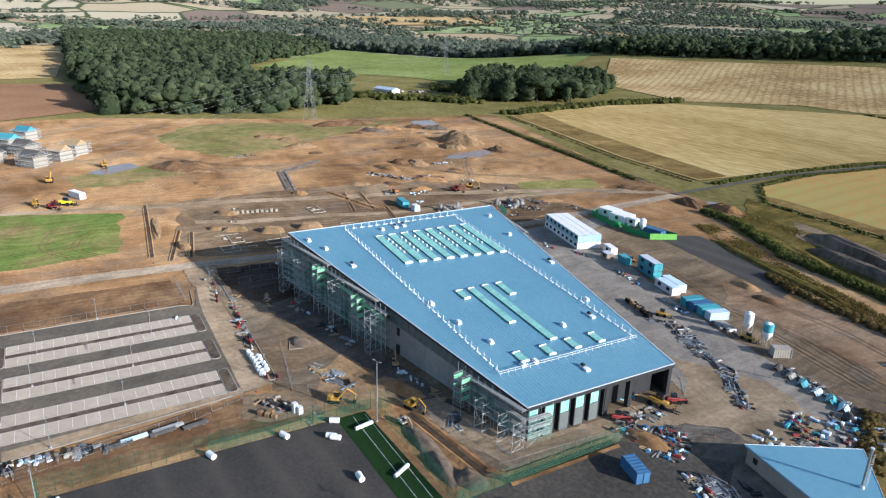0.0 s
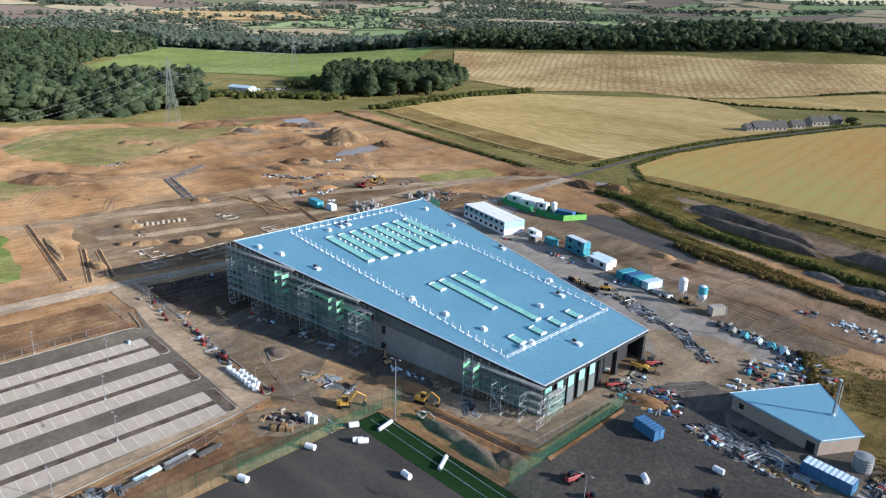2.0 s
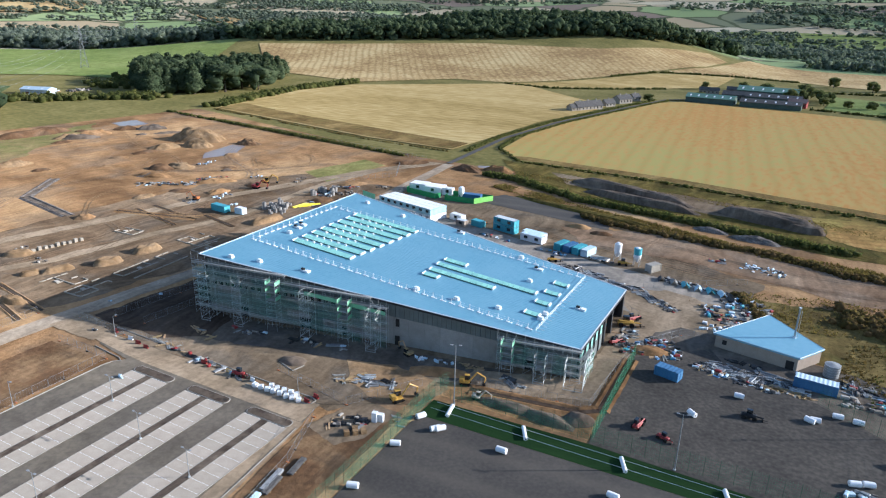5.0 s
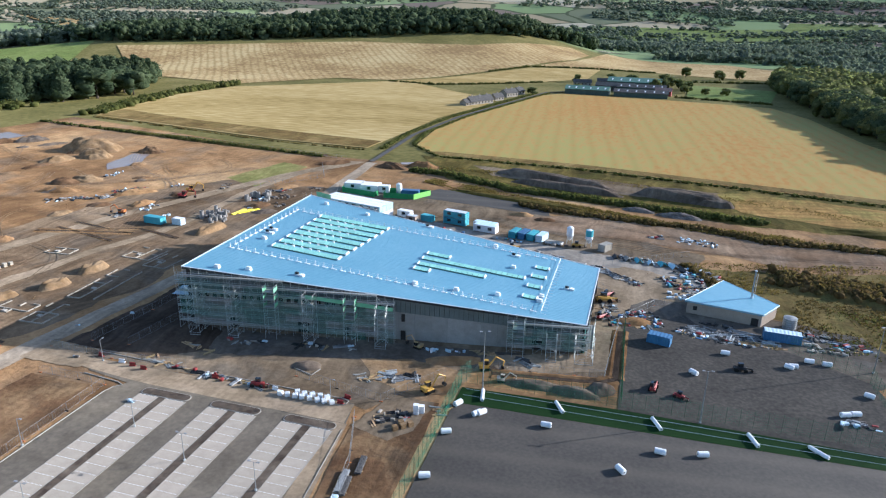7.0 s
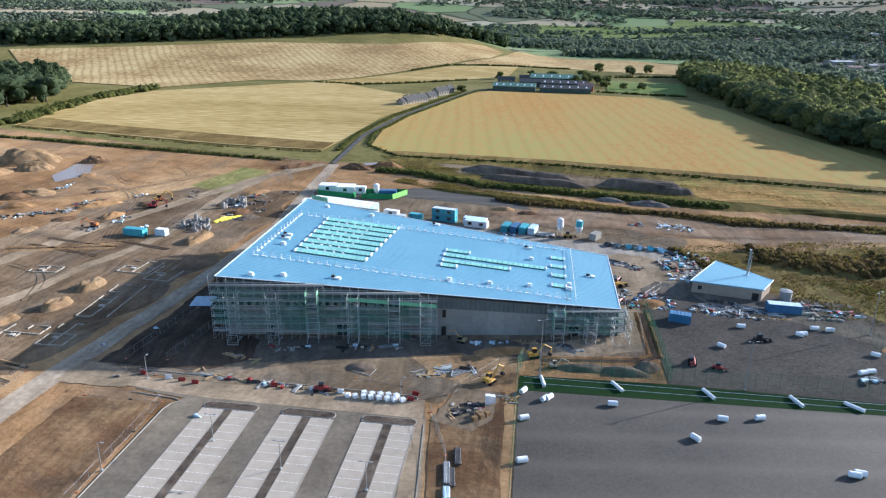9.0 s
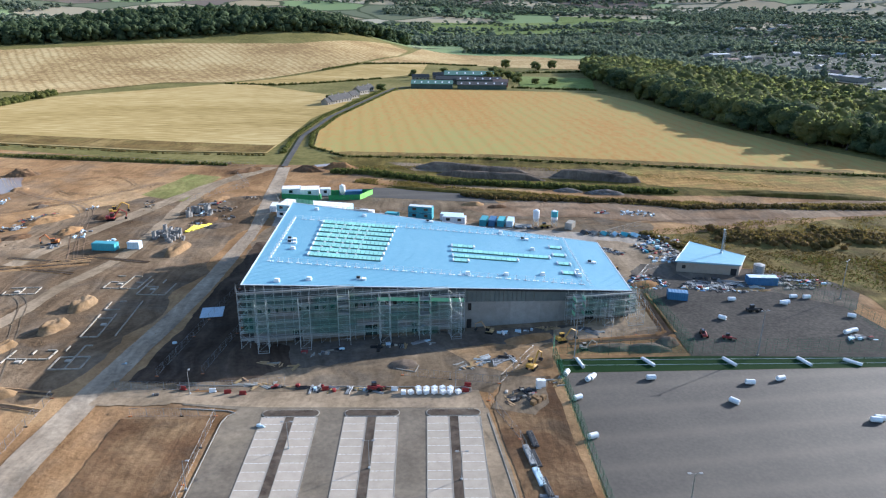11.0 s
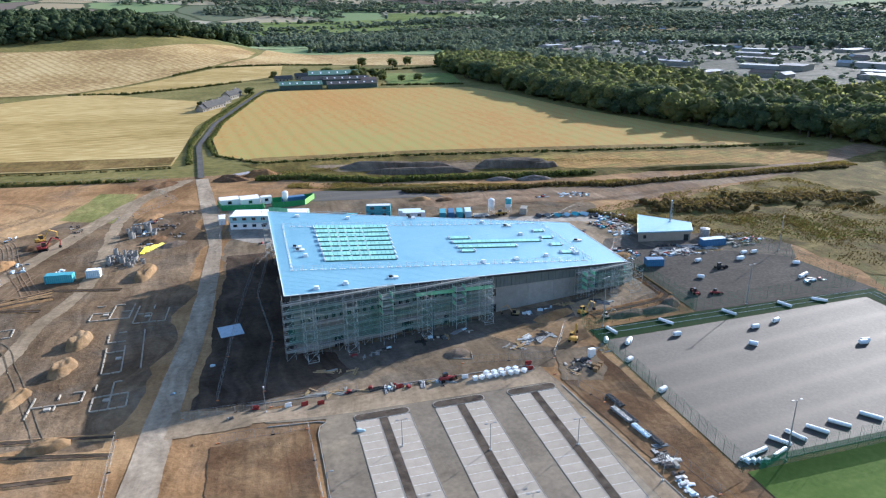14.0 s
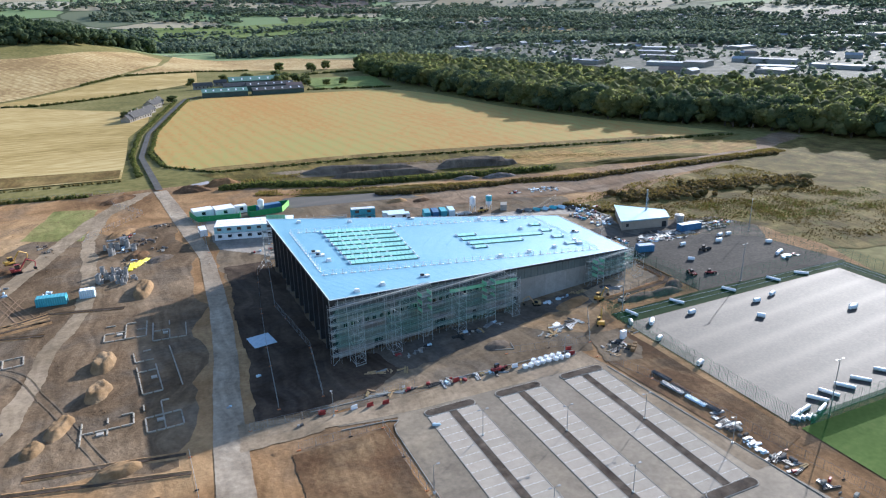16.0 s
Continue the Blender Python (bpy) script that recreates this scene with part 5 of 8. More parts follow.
def container(x, y, rz, L=6.1, W=2.44, H=2.6, material="blue", z=0.0, label="blue corrugated steel shipping container", windows=0, roof="roof_trim", name="container"):
    t = thing(name, label, "container" if name == "container" else ("crate" if name == "crate" else "cabin"), name + "s", (x, y, Z + z), rz)
    bm = bmesh.new()
    box(bm, -L / 2 + 0.05, -W / 2 + 0.12, 0.12, L / 2 - 0.02, W / 2 - 0.12, H - 0.1)
    part("body", bm, M[material], t)
    for s in (-1, 1):
        bm = bmesh.new()
        ribbed(bm, -L / 2 + 0.05, L / 2 - 0.05, 0.1, H - 0.08, s * (W / 2 - 0.02), -0.06 * s, 0.3, "y")
        part("side_sheet", bm, M[material], t)
    for s in (-1, 1):
        for e in (-1, 1):
            bm = bmesh.new()
            box(bm, e * L / 2 - 0.08, s * W / 2 - 0.08, 0, e * L / 2 + 0.08, s * W / 2 + 0.08, H)
            part("corner_post", bm, M[material], t)
    bm = bmesh.new()
    ribbed(bm, -L / 2 + 0.02, L / 2 - 0.02, -W / 2 + 0.02, W / 2 - 0.02, H, 0.05, 0.45, "z")
    part("roof", bm, M[roof], t, "ribbed roof")
    for s in (-1, 1):
        for k in range(windows):
            bm = bmesh.new()
            cx = -L / 2 + L * (k + 0.5) / windows
            box(bm, cx - 0.75, s * W / 2 - 0.08, H * 0.4, cx + 0.75, s * W / 2 + 0.04, H * 0.8)
            part("window", bm, M["glass"], t, "dark cabin window")
    for k in (-1, 1):
        bm = bmesh.new()
        box(bm, L / 2 + 0.02, k * W / 4 - W / 4 + 0.1, 0.15, L / 2 + 0.09, k * W / 4 + W / 4 - 0.1, H - 0.15)
        part("door", bm, M[material], t)
    return t


container(-70.8, 88.3, -14, 5.6, 2.6, 2.5, label="bright blue steel container in the yard", roof="blue")
container(-40.4, 99.6, -4, 8.8, 2.8, 2.6, label="long blue container with a slatted pale lid", roof="pale_blue")
# office block of stacked white cabins
for i in range(3):
    for k in range(2):
        container(-189 + 0.75 * (i - 1), 171.6 + (i - 1) * 3.05, -14, 29.0, 3.0, 2.65, "pale_teal" if k else "white", k * 2.7, "long pale site office cabin with dark windows, stacked two high", 8, "white", "site_cabin")
container(-207.5, 181, 92, 6, 2.5, 2.6, "white", 0, "small white site cabin", 2, "white", "site_cabin")
container(-168.5, 172.5, -15, 6, 2.5, 2.6, "white", 0, "small white site cabin", 1, "white", "site_cabin")
container(-163.5, 166.5, -12, 4, 2.5, 2.6, "tan", 0, "small buff site cabin", 1, "roof_trim", "site_cabin")
container(-158, 169.5, -18, 5, 2.5, 2.5, "cyan", 0, "dark teal steel container", 0, "cyan")
for k in range(2):
    container(-146.4, 169.5, -14, 9.6, 3.0, 2.6, "cyan", k * 2.65, "teal and white double-stacked site cabin", 2, "roof_trim", "site_cabin")
container(-134.0, 167.3, -12, 9.0, 3.0, 2.7, "white", 0, "white and teal site cabin with a weathered roof", 2, "pale_blue", "site_cabin")
container(-133.2, 163.9, -12, 9.0, 3.0, 2.7, "white", 0, "white and teal site cabin with a weathered roof", 2, "pale_blue", "site_cabin")
for k, mt in enumerate(("cyan", "blue", "cyan", "pale_blue")):
    container(-121.6 + k * 3.4, 161.8 - k * 0.5, 76, 6.2, 2.5, 2.6, mt, 0, "%s steel store container in a row" % {"cyan": "teal", "blue": "blue", "pale_blue": "pale blue"}[mt], 0, mt)
container(-106.5, 158, -10, 6, 2.4, 0.9, "white", 0, "low white trailer bed stacked with boards", 0, "concrete")
container(-88.5, 156.5, 60, 4.5, 2.6, 2.6, "concrete", 0, "grey steel container at the end of the road", 0, "concrete")
container(-255.5, 131.8, -6, 8.0, 2.8, 2.7, "cyan", 0, "turquoise steel container on bare earth", 0, "cyan")
container(-246, 133.2, -4, 4.0, 2.4, 2.6, "pale_blue", 0, "pale grey steel container", 0, "white")
container(-323, 8, 25, 9, 2.6, 2.8, "white", 0, "white lorry trailer body", 0, "white")

# compound of pale cabins behind green hoarding
for x, y, L, W in ((-205, 206, 8, 6), (-196.5, 205, 8, 7), (-189.5, 204.5, 4.5, 3)):
    container(x, y, 6, L, W, 3.2, "white", 0.3, "white flat-roofed temporary building behind green hoarding", 1, "white", "site_cabin")
container(-178, 203.5, 8, 10, 3, 2.7, "blue", 0, "dark blue container inside the green compound", 0, "blue")


def hoarding(pts, h=2.4, material="dkgreen", label="solid green site hoarding"):
    t = thing("hoarding", label, "fence", "hoardings")
    for a, b in zip(pts, pts[1:]):
        a, b = Vector(a), Vector(b)
        n = max(1, round((b - a).length / 2.4))
        for i in range(n):
            p, q = a.lerp(b, i / n), a.lerp(b, (i + 0.985) / n)
            d = q - p
            m = Matrix.Translation((p.x, p.y, Z)) @ Matrix.Rotation(math.atan2(d.y, d.x), 4, "Z")
            bm = bmesh.new()
            box(bm, 0, -0.04, 0.02, d.length, 0.04, h, m)
            part("panel", bm, M[material], t)
    return t


hoarding([(-210, 209), (-208, 199), (-191.5, 195.8), (-190.5, 199)], 2.4, "dkgreen")
hoarding([(-187.5, 200), (-187, 196.2), (-173.4, 197.6)], 2.4, "dkgreen")
hoarding([(-173.4, 197.6), (-168.5, 207)], 2.4, "lime", "lime green site hoarding")
hoarding([(-187.5, 205), (-169, 207.5)], 2.4, "dkgreen")


def silo(x, y, r=1.5, h=7.5, band="white"):
    t = thing("silo", "upright white mortar silo on a steel frame" if band == "white" else "upright mortar silo in white and turquoise on a steel frame", "silo", "silos", (x, y, Z))
    bm = bmesh.new()
    cyl(bm, 0, 0, 3.0, r, h - 3.6, None, 20)
    cyl(bm, 0, 0, h - 0.6, r, 0.5, 0.5, 20)
    body = part("tank", bm, M["white"], t)
    bm = bmesh.new()
    cyl(bm, 0, 0, 1.3, 0.35, 1.7, r, 20)
    part("hopper", bm, M["white"], t)
    bm = bmesh.new()
    cyl(bm, 0, 0, 4.0, r + 0.03, 2.2, None, 20)
    if band != "white":
        part("band", bm, M[band], body, "turquoise band")
    else:
        bm.free()
    for k in range(4):
        a = radians(45 + 90 * k)
        bm = bmesh.new()
        bar(bm, (1.3 * math.cos(a), 1.3 * math.sin(a), 0), (1.3 * math.cos(a), 1.3 * math.sin(a), 3.4), 0.18, 4)
        part("leg", bm, M["steel"], t)
    return t


silo(-101.3, 160.2, 1.25, 6.6)
silo(-94.4, 158.8, 1.3, 6.6, "cyan")
silo(-181.5, 201.5, 1.3, 6.0)


def excavator(x, y, rz, material="yellow", s=1.0, fold=0.0, label="", arm=None):
    t = thing("excavator", label or "%s tracked excavator with its arm raised" % ("orange" if material == "orange" else "red" if material == "red" else "yellow"), "excavator", "excavators", (x, y, Z), rz)
    for sd in (-1, 1):
        bm = bmesh.new()
        box(bm, -1.6 * s, sd * 0.95 * s - 0.28 * s, 0, 1.6 * s, sd * 0.95 * s + 0.28 * s, 0.75 * s)
        bmesh.ops.bevel(bm, geom=[e for e in bm.edges if abs(e.verts[0].co.y - e.verts[1].co.y) > 0.1], offset=0.3 * s, segments=2, affect="EDGES")
        part("track", bm, M["rubber"], t, "dark muddy track")
    bm = bmesh.new()
    box(bm, -1.7 * s, -1.15 * s, 0.85 * s, 1.2 * s, 1.15 * s, 1.25 * s)
    box(bm, -1.75 * s, -1.15 * s, 1.25 * s, -0.4 * s, 1.15 * s, 1.9 * s)
    bmesh.ops.bevel(bm, geom=bm.edges[:], offset=0.1 * s, segments=1, affect="EDGES")
    part("body", bm, M[material], t)
    bm = bmesh.new()
    box(bm, -0.3 * s, 0.2 * s, 1.26 * s, 1.1 * s, 1.15 * s, 2.6 * s)
    part("cab", bm, M["glass"], t, "dark glazed cab")
    bm = bmesh.new()
    box(bm, -0.35 * s, 0.15 * s, 2.61 * s, 1.15 * s, 1.2 * s, 2.72 * s)
    part("cab_roof", bm, M[material], t)
    a = (1.1 * s, -0.2 * s, 1.4 * s)
    b, c, d = arm or ((3.2 * s, -0.2 * s, 4.2 * s), (5.6 * s, -0.2 * s, 2.8 * s), (5.2 * s, -0.2 * s, 0.7 * s))
    for nm, p, q, w in (("boom", a, b, 0.5), ("boom", b, tuple((u * 0.5 + v * 0.5) for u, v in zip(b, c)), 0.42), ("stick", tuple((u * 0.6 + v * 0.4) for u, v in zip(b, c)), c, 0.36), ("stick", c, d, 0.3)):
        bm = bmesh.new()
        bar(bm, p, q, w * s, 4)
        part(nm, bm, M[material], t)
    bm = bmesh.new()
    bar(bm, (a[0], a[1], a[2] + 0.2 * s), tuple((u + v) / 2 for u, v in zip(a, b)), 0.14 * s, 6)
    part("ram", bm, M["steel"], t)
    bm = bmesh.new()
    cyl(bm, 0, 0, -0.5 * s, 0.5 * s, 1.0 * s, None, 8, Matrix.Translation(d) @ Matrix.Rotation(radians(90), 4, "X"))
    part("bucket", bm, M["black"], t, "dark digging bucket")
    return t


excavator(-119.6, 47.8, 55, "yellow", 0.85)
excavator(-110.0, 61.4, 20, "yellow", 0.8, label="yellow tracked excavator reaching over a trench")
excavator(-105.2, 57.2, 10, "concrete", 0.6, label="small grey mini excavator beside the fence")
excavator(-128, 66.5, 160, "timber", 0.7, label="small pale excavator by the blockwork wall")
excavator(-271.5, 176, 30, "yellow", 1.05)
excavator(-268.5, 166.5, 15, "red", 1.05)
excavator(-357, -2, 170, "yellow", 1.1)
excavator(-384, 23, 10, "yellow", 1.1)
excavator(-308.5, -2, 30, "red", 1.05)
excavator(-316, -8, 10, "yellow", 1.05)
excavator(-276, 138, 190, "orange", 0.85)


def telehandler(x, y, rz, material="red", s=1.0, label="red telescopic handler with dark tyres"):
    t = thing("telehandler", label, "handler", "telehandlers", (x, y, Z), rz)
    bm = bmesh.new()
    box(bm, -1.9 * s, -0.8 * s, 0.6 * s, 1.7 * s, 0.8 * s, 1.2 * s)
    bmesh.ops.bevel(bm, geom=bm.edges[:], offset=0.12 * s, segments=1, affect="EDGES")
    part("chassis", bm, M[material], t)
    bm = bmesh.new()
    box(bm, -0.7 * s, 0.05 * s, 1.2 * s, 0.7 * s, 0.85 * s, 2.3 * s)
    part("cab", bm, M["glass"], t)
    bm = bmesh.new()
    bar(bm, (-1.7 * s, -0.4 * s, 1.5 * s), (3.2 * s, -0.4 * s, 1.0 * s), 0.4 * s, 4)
    part("boom", bm, M[material], t)
    bm = bmesh.new()
    box(bm, 3.0 * s, -0.9 * s, 0.15 * s, 3.15 * s, 0.5 * s, 1.1 * s)
    box(bm, 3.15 * s, -0.7 * s, 0.15 * s, 4.2 * s, -0.55 * s, 0.22 * s)
    box(bm, 3.15 * s, 0.1 * s, 0.15 * s, 4.2 * s, 0.25 * s, 0.22 * s)
    part("fork", bm, M["black"], t)
    for ax in (-1.2, 1.2):
        for sd in (-1, 1):
            bm = bmesh.new()
            cyl(bm, 0, 0, -0.2 * s, 0.55 * s, 0.4 * s, None, 12, Matrix.Translation((ax * s, sd * 0.95 * s, 0.55 * s)) @ Matrix.Rotation(radians(90), 4, "X"))
            part("wheel", bm, M["rubber"], t)
    return t


telehandler(-72.2, 64.2, 80, "red", 0.82)
telehandler(-66.8, 62.4, -20, "red", 0.68, "small red and white handler with a pale canopy")
telehandler(-52.5, 79.3, 5, "black", 0.85, "dark low trailer with a red drawbar")
telehandler(-98.5, 157, 10, "yellow", 0.9, "yellow telescopic handler by the silos")
telehandler(-120, 147.5, 30, "yellow", 0.9, "yellow dumper among rubble")
telehandler(-86, 110.5, 20, "yellow", 1.2, "yellow machine parked in the open bay")
telehandler(-85.3, 114.5, 60, "red", 0.9, "red site lift beside the open bay")
telehandler(-86, 98.5, 60, "red", 0.8, "red scissor lift beside the east wall")
telehandler(-156, 38.6, 10, "red", 0.8, "red dumper in the line of stores")
telehandler(-158, 172.8, 40, "orange", 0.7, "orange dumper by the cabins")


def wheel_loader(x, y, rz, s=1.0):
    return telehandler(x, y, rz, "sun_yellow", s, "bright yellow wheel loader")


wheel_loader(-312, 3, 60, 1.4)

# ---- white turf rolls and laid tubes ----
roll_count = 0


def turf_roll(x, y, rz, L=2.1, r=0.6):
    t = thing("turf_roll", "turf roll wrapped in white plastic, lying on tarmac" if L < 3.3 else "long turf roll wrapped in white plastic on the turf border", "roll", "turf rolls", (x, y, Z + 0.06 + r), rz)
    bm = bmesh.new()
    v = cyl(bm, 0, 0, -L / 2, r, L, None, 16, Matrix.Rotation(radians(90), 4, "Y"))
    bmesh.ops.bevel(bm, geom=[e for e in bm.edges if e.calc_length() < r], offset=0.1, segments=2, affect="EDGES")
    for w in bm.verts:
        w.co += noise.noise_vector(w.co * 1.3 + Vector((x, y, 0))) * 0.05
        w.co.z = max(w.co.z, -r)
    part("wrap", bm, M["white"], t)
    for e in (-1, 1):
        bm = bmesh.new()
        cyl(bm, 0, 0, e * (L / 2) - 0.015, 0.14, 0.06, None, 8, Matrix.Rotation(radians(90), 4, "Y"))
        part("core", bm, M["black"], t)
    return t


for x, y, rz in ((-63.2, 74.2, -40), (-55.2, 86.7, 0), (-41.2, 84, -25), (-40.2, 84.6, 5), (-36.0, 88.6, 5), (-32.2, 88.2, 0), (-26.5, 75.2, -25), (-33.6, 65.2, 20), (-31.4, 66.2, 15), (-71, 40.2, -5), (-63.2, 41.7, 15),
                 (-78, 32.4, -50), (-93, 42.4, 0), (-107.3, 42.3, 50), (-106.4, 42.9, 50), (-111.6, 34.2, 25), (-111.6, 20.1, 20), (-112, 44.8, 60), (-51.6, 25, -10), (-50.4, 25.6, -10)):
    turf_roll(x, y, rz)
for x, y, rz in ((-107.8, 49.6, 100), (-91.3, 50.0, 118), (-71.6, 49.9, 115), (-53.4, 49.8, 110), (-41.8, 49.4, 135), (-100.4, -2.6, 125), (-96.2, -2.0, 112), (-90.6, -1.6, 125), (-84.8, -1.2, 130), (-76.6, -1.0, 128), (-69, -1.0, 128), (-61, -1, 128),
                 (-106.5, -4.2, 12), (-109.5, -4.8, 15), (-103, -5.6, 20)):
    turf_roll(x, y, rz, 4.2, 0.42)
for k in range(4):
    container(-110.5 + k * 1.1, -6.0 - 0.3 * k, 20, 1.0, 0.9, 0.8, "pale_blue", 0, "pale wrapped crate by the fence corner", 0, "pale_blue", "crate")

# white touchlines and goal marks on the turf border
lines = thing("touchline", "white painted touchlines on the green turf", "line marking", kind="structure")
for x0, y0, x1, y1 in ((-112, 49.0, -22, 49.6), (-112, 51.6, -22, 51.9)):
    bm = bmesh.new()
    bar(bm, (x0, y0, Z + 0.145), (x1, y1, Z + 0.145), 0.11, 4)
    part("line", bm, M["white_paint"], lines)
for x in (-23.6, -21.6):
    bm = bmesh.new()
    bar(bm, (x, -6, Z + 0.145), (x, 50, Z + 0.145), 0.11, 4)
    part("line", bm, M["white_paint"], lines)


# ---- boiler house ----
bh = thing("boiler_house", "small tan-walled block with blue metal roof and tall flue", "building")
BP = [(-63.4, 110.2), (-44.5, 106.5), (-39.6, 114.5), (-52.2, 128.6)]
bm = bmesh.new()
prism(bm, BP, 0, 3.5)
link("wall", bm, M["tan"], bh, "tan rendered wall")
cx, cy = sum(p[0] for p in BP) / 4, sum(p[1] for p in BP) / 4
bm = bmesh.new()
prism(bm, [(cx + (x - cx) * 1.05, cy + (y - cy) * 1.05) for x, y in BP], 3.52, 3.95)
link("roof", bm, M["roof_blue"], bh, "blue metal roof")
for p, q in zip(BP, BP[1:] + BP[:1]):
    bm = bmesh.new()
    a = (cx + (p[0] - cx) * 1.055, cy + (p[1] - cy) * 1.055, 3.95)
    b = (cx + (q[0] - cx) * 1.055, cy + (q[1] - cy) * 1.055, 3.95)
    bar(bm, a, b, 0.16, 4)
    link("roof_trim", bm, M["roof_trim"], bh)
# Openings are black blocks, with the unlit inside given as colour.
for t0, w, z0, z1 in ((0.09, 1.1, 1.4, 2.6), (0.87, 1.8, 0, 2.4)):
    p = Vector(BP[0]).lerp(Vector(BP[1]), t0)
    d = (Vector(BP[1]) - Vector(BP[0])).normalized()
    m = Matrix.Translation((p.x, p.y, 0)) @ Matrix.Rotation(math.atan2(d.y, d.x), 4, "Z")
    bm = bmesh.new()
    box(bm, 0, -0.06, z0, w, 0.1, z1, m)
    link("doorway" if z0 == 0 else "window", bm, M["black"], bh)
bm = bmesh.new()
cyl(bm, -45.9, 117.6, 3.9, 0.23, 8.2, None, 14)
flue = link("flue", bm, M["galv"], bh, "tall steel flue")
bm = bmesh.new()
cyl(bm, -45.9, 117.6, 3.9, 0.5, 0.6, 0.35, 14)
cyl(bm, -45.9, 117.6, 12.0, 0.34, 0.2, None, 14)
link("flue_collar", bm, M["roof_trim"], flue)
bm = bmesh.new()
for k in range(14):
    bar(bm, (-45.3, 117.3, 4.6 + k * 0.5), (-45.3, 117.9, 4.6 + k * 0.5), 0.06, 4)
for s in (117.3, 117.9):
    bar(bm, (-45.3, s, 4.2), (-45.3, s, 11.4), 0.06, 4)
link("ladder", bm, M["steel"], flue, "steel flue ladder")
tank = thing("water_tank", "ribbed grey steel water tank beside the boiler house", "tank", "", (-37.2, 108.4, Z))
for k in range(5):
    bm = bmesh.new()
    cyl(bm, 0, 0, k * 0.62, 1.7, 0.58, None, 20)
    part("shell_ring", bm, M["galv"], tank)
    bm = bmesh.new()
    cyl(bm, 0, 0, k * 0.62 + 0.58, 1.75, 0.04, None, 20)
    part("hoop", bm, M["steel"], tank)
bm = bmesh.new()
cyl(bm, 0, 0, 3.1, 1.7, 0.3, 0.3, 20)
part("lid", bm, M["galv"], tank)


# ---- pipe bundles along the car park fence, white bulk bags by the kerb ----
def pipe_bundle(x, y, rz, L=6.0, r=0.16, n=5, material="steel", label="bundle of long silver pipes strapped on timber bearers"):
    t = thing("pipe_bundle", label, "pipes", "pipe bundles", (x, y, Z + 0.1), rz)
    for k in range(n):
        for j in range(2 if k < n - 1 else 1):
            bm = bmesh.new()
            cyl(bm, 0, 0, -L / 2, r, L, None, 8, pose(0, (k - n / 2 + 0.5 + 0.5 * j) * 2 * r, r + 0.12 + j * 1.75 * r, 0, 90, 0))
            part("pipe", bm, M[material], t)
    for e in (-0.3, 0.3):
        bm = bmesh.new()
        box(bm, e * L - 0.1, -n * r - 0.1, 0, e * L + 0.1, n * r + 0.1, 0.12)
        part("bearer", bm, M["timber"], t)
    return t


for x, y, L, mt in ((-123.6, 19.6, 5, "slate"), (-125.0, 14.5, 6, "galv"), (-124.0, 13.4, 5, "slate"), (-124.2, 8.2, 5, "pale_blue"), (-123.2, 5.4, 5, "slate")):
    pipe_bundle(x, y, 98, L, 0.11, 6, mt, "bundle of long %s pipes strapped on bearers" % {"galv": "dull grey", "slate": "dark grey", "pale_blue": "pale blue"}[mt])
bag0 = thing("bulk_bag", "white woven bulk bag of aggregate standing by the kerb", "bag", "bulk bags", (-149.5, 36.9, Z))
bm = bmesh.new()
box(bm, -0.48, -0.46, 0, 0.48, 0.46, 0.95)
bmesh.ops.subdivide_edges(bm, edges=bm.edges[:], cuts=2, use_grid_fill=True)
for v in bm.verts:
    k = 1 + 0.12 * math.sin(v.co.z * 3.1) + 0.06 * noise.noise(v.co * 3)
    v.co.x *= k
    v.co.y *= k
part("sack", bm, M["white"], bag0)
for e in (-0.36, 0.36):
    bm = bmesh.new()
    bar(bm, (e, -0.4, 0.93), (e, 0, 1.12), 0.07, 4)
    bar(bm, (e, 0, 1.12), (e, 0.4, 0.93), 0.07, 4)
    part("lifting_strap", bm, M["pale_blue"], bag0)
rb = random.Random(3)
for i in range(1, 13):
    copy_thing(bag0, pose(-149.5 + (i % 8) * 1.72 + (3.4 if i > 7 else 0) + rb.uniform(-0.15, 0.15), 36.9 + (i // 8) * 1.5 + rb.uniform(-0.15, 0.15), Z, 0, 0, 32 + rb.uniform(-14, 14)))


# ---- red and white plastic road barriers ----
def road_barrier(x, y, rz, material="red", label="red plastic road barrier filled with water"):
    t = thing("road_barrier", label, "barrier", "road barriers", (x, y, Z + 0.06), rz)
    bm = bmesh.new()
    prism(bm, [(-0.75, -0.22), (0.75, -0.22), (0.75, 0.22), (-0.75, 0.22)], 0, 0.3)
    part("base", bm, M[material], t)
    bm = bmesh.new()
    box(bm, -0.72, -0.11, 0.3, 0.72, 0.11, 0.95)
    bmesh.ops.bevel(bm, geom=bm.edges[:], offset=0.05, segments=1, affect="EDGES")
    part("body", bm, M[material], t)
    bm = bmesh.new()
    box(bm, 0.73, -0.06, 0.35, 0.8, 0.06, 0.85)
    part("hinge", bm, M["rubber"], t)


for i in range(22):
    x, y = ((-151.5 - i * 1.7, 38.3 + 0.04 * i), (-184.5 - (i - 10) * 1.7, 37.0 + 0.9 * (i - 10) * 0.3), (-135.8 + 0.3 * (i - 19), 37.6 + (i - 19) * 1.2))[0 if i < 10 else (1 if i < 19 else 2)]
    if rb.random() < 0.68:
        continue
    wht = rb.random() < 0.3
    road_barrier(x, y, rb.uniform(-12, 12), "white" if wht else "red", "white plastic road barrier filled with water" if wht else "red plastic road barrier filled with water")


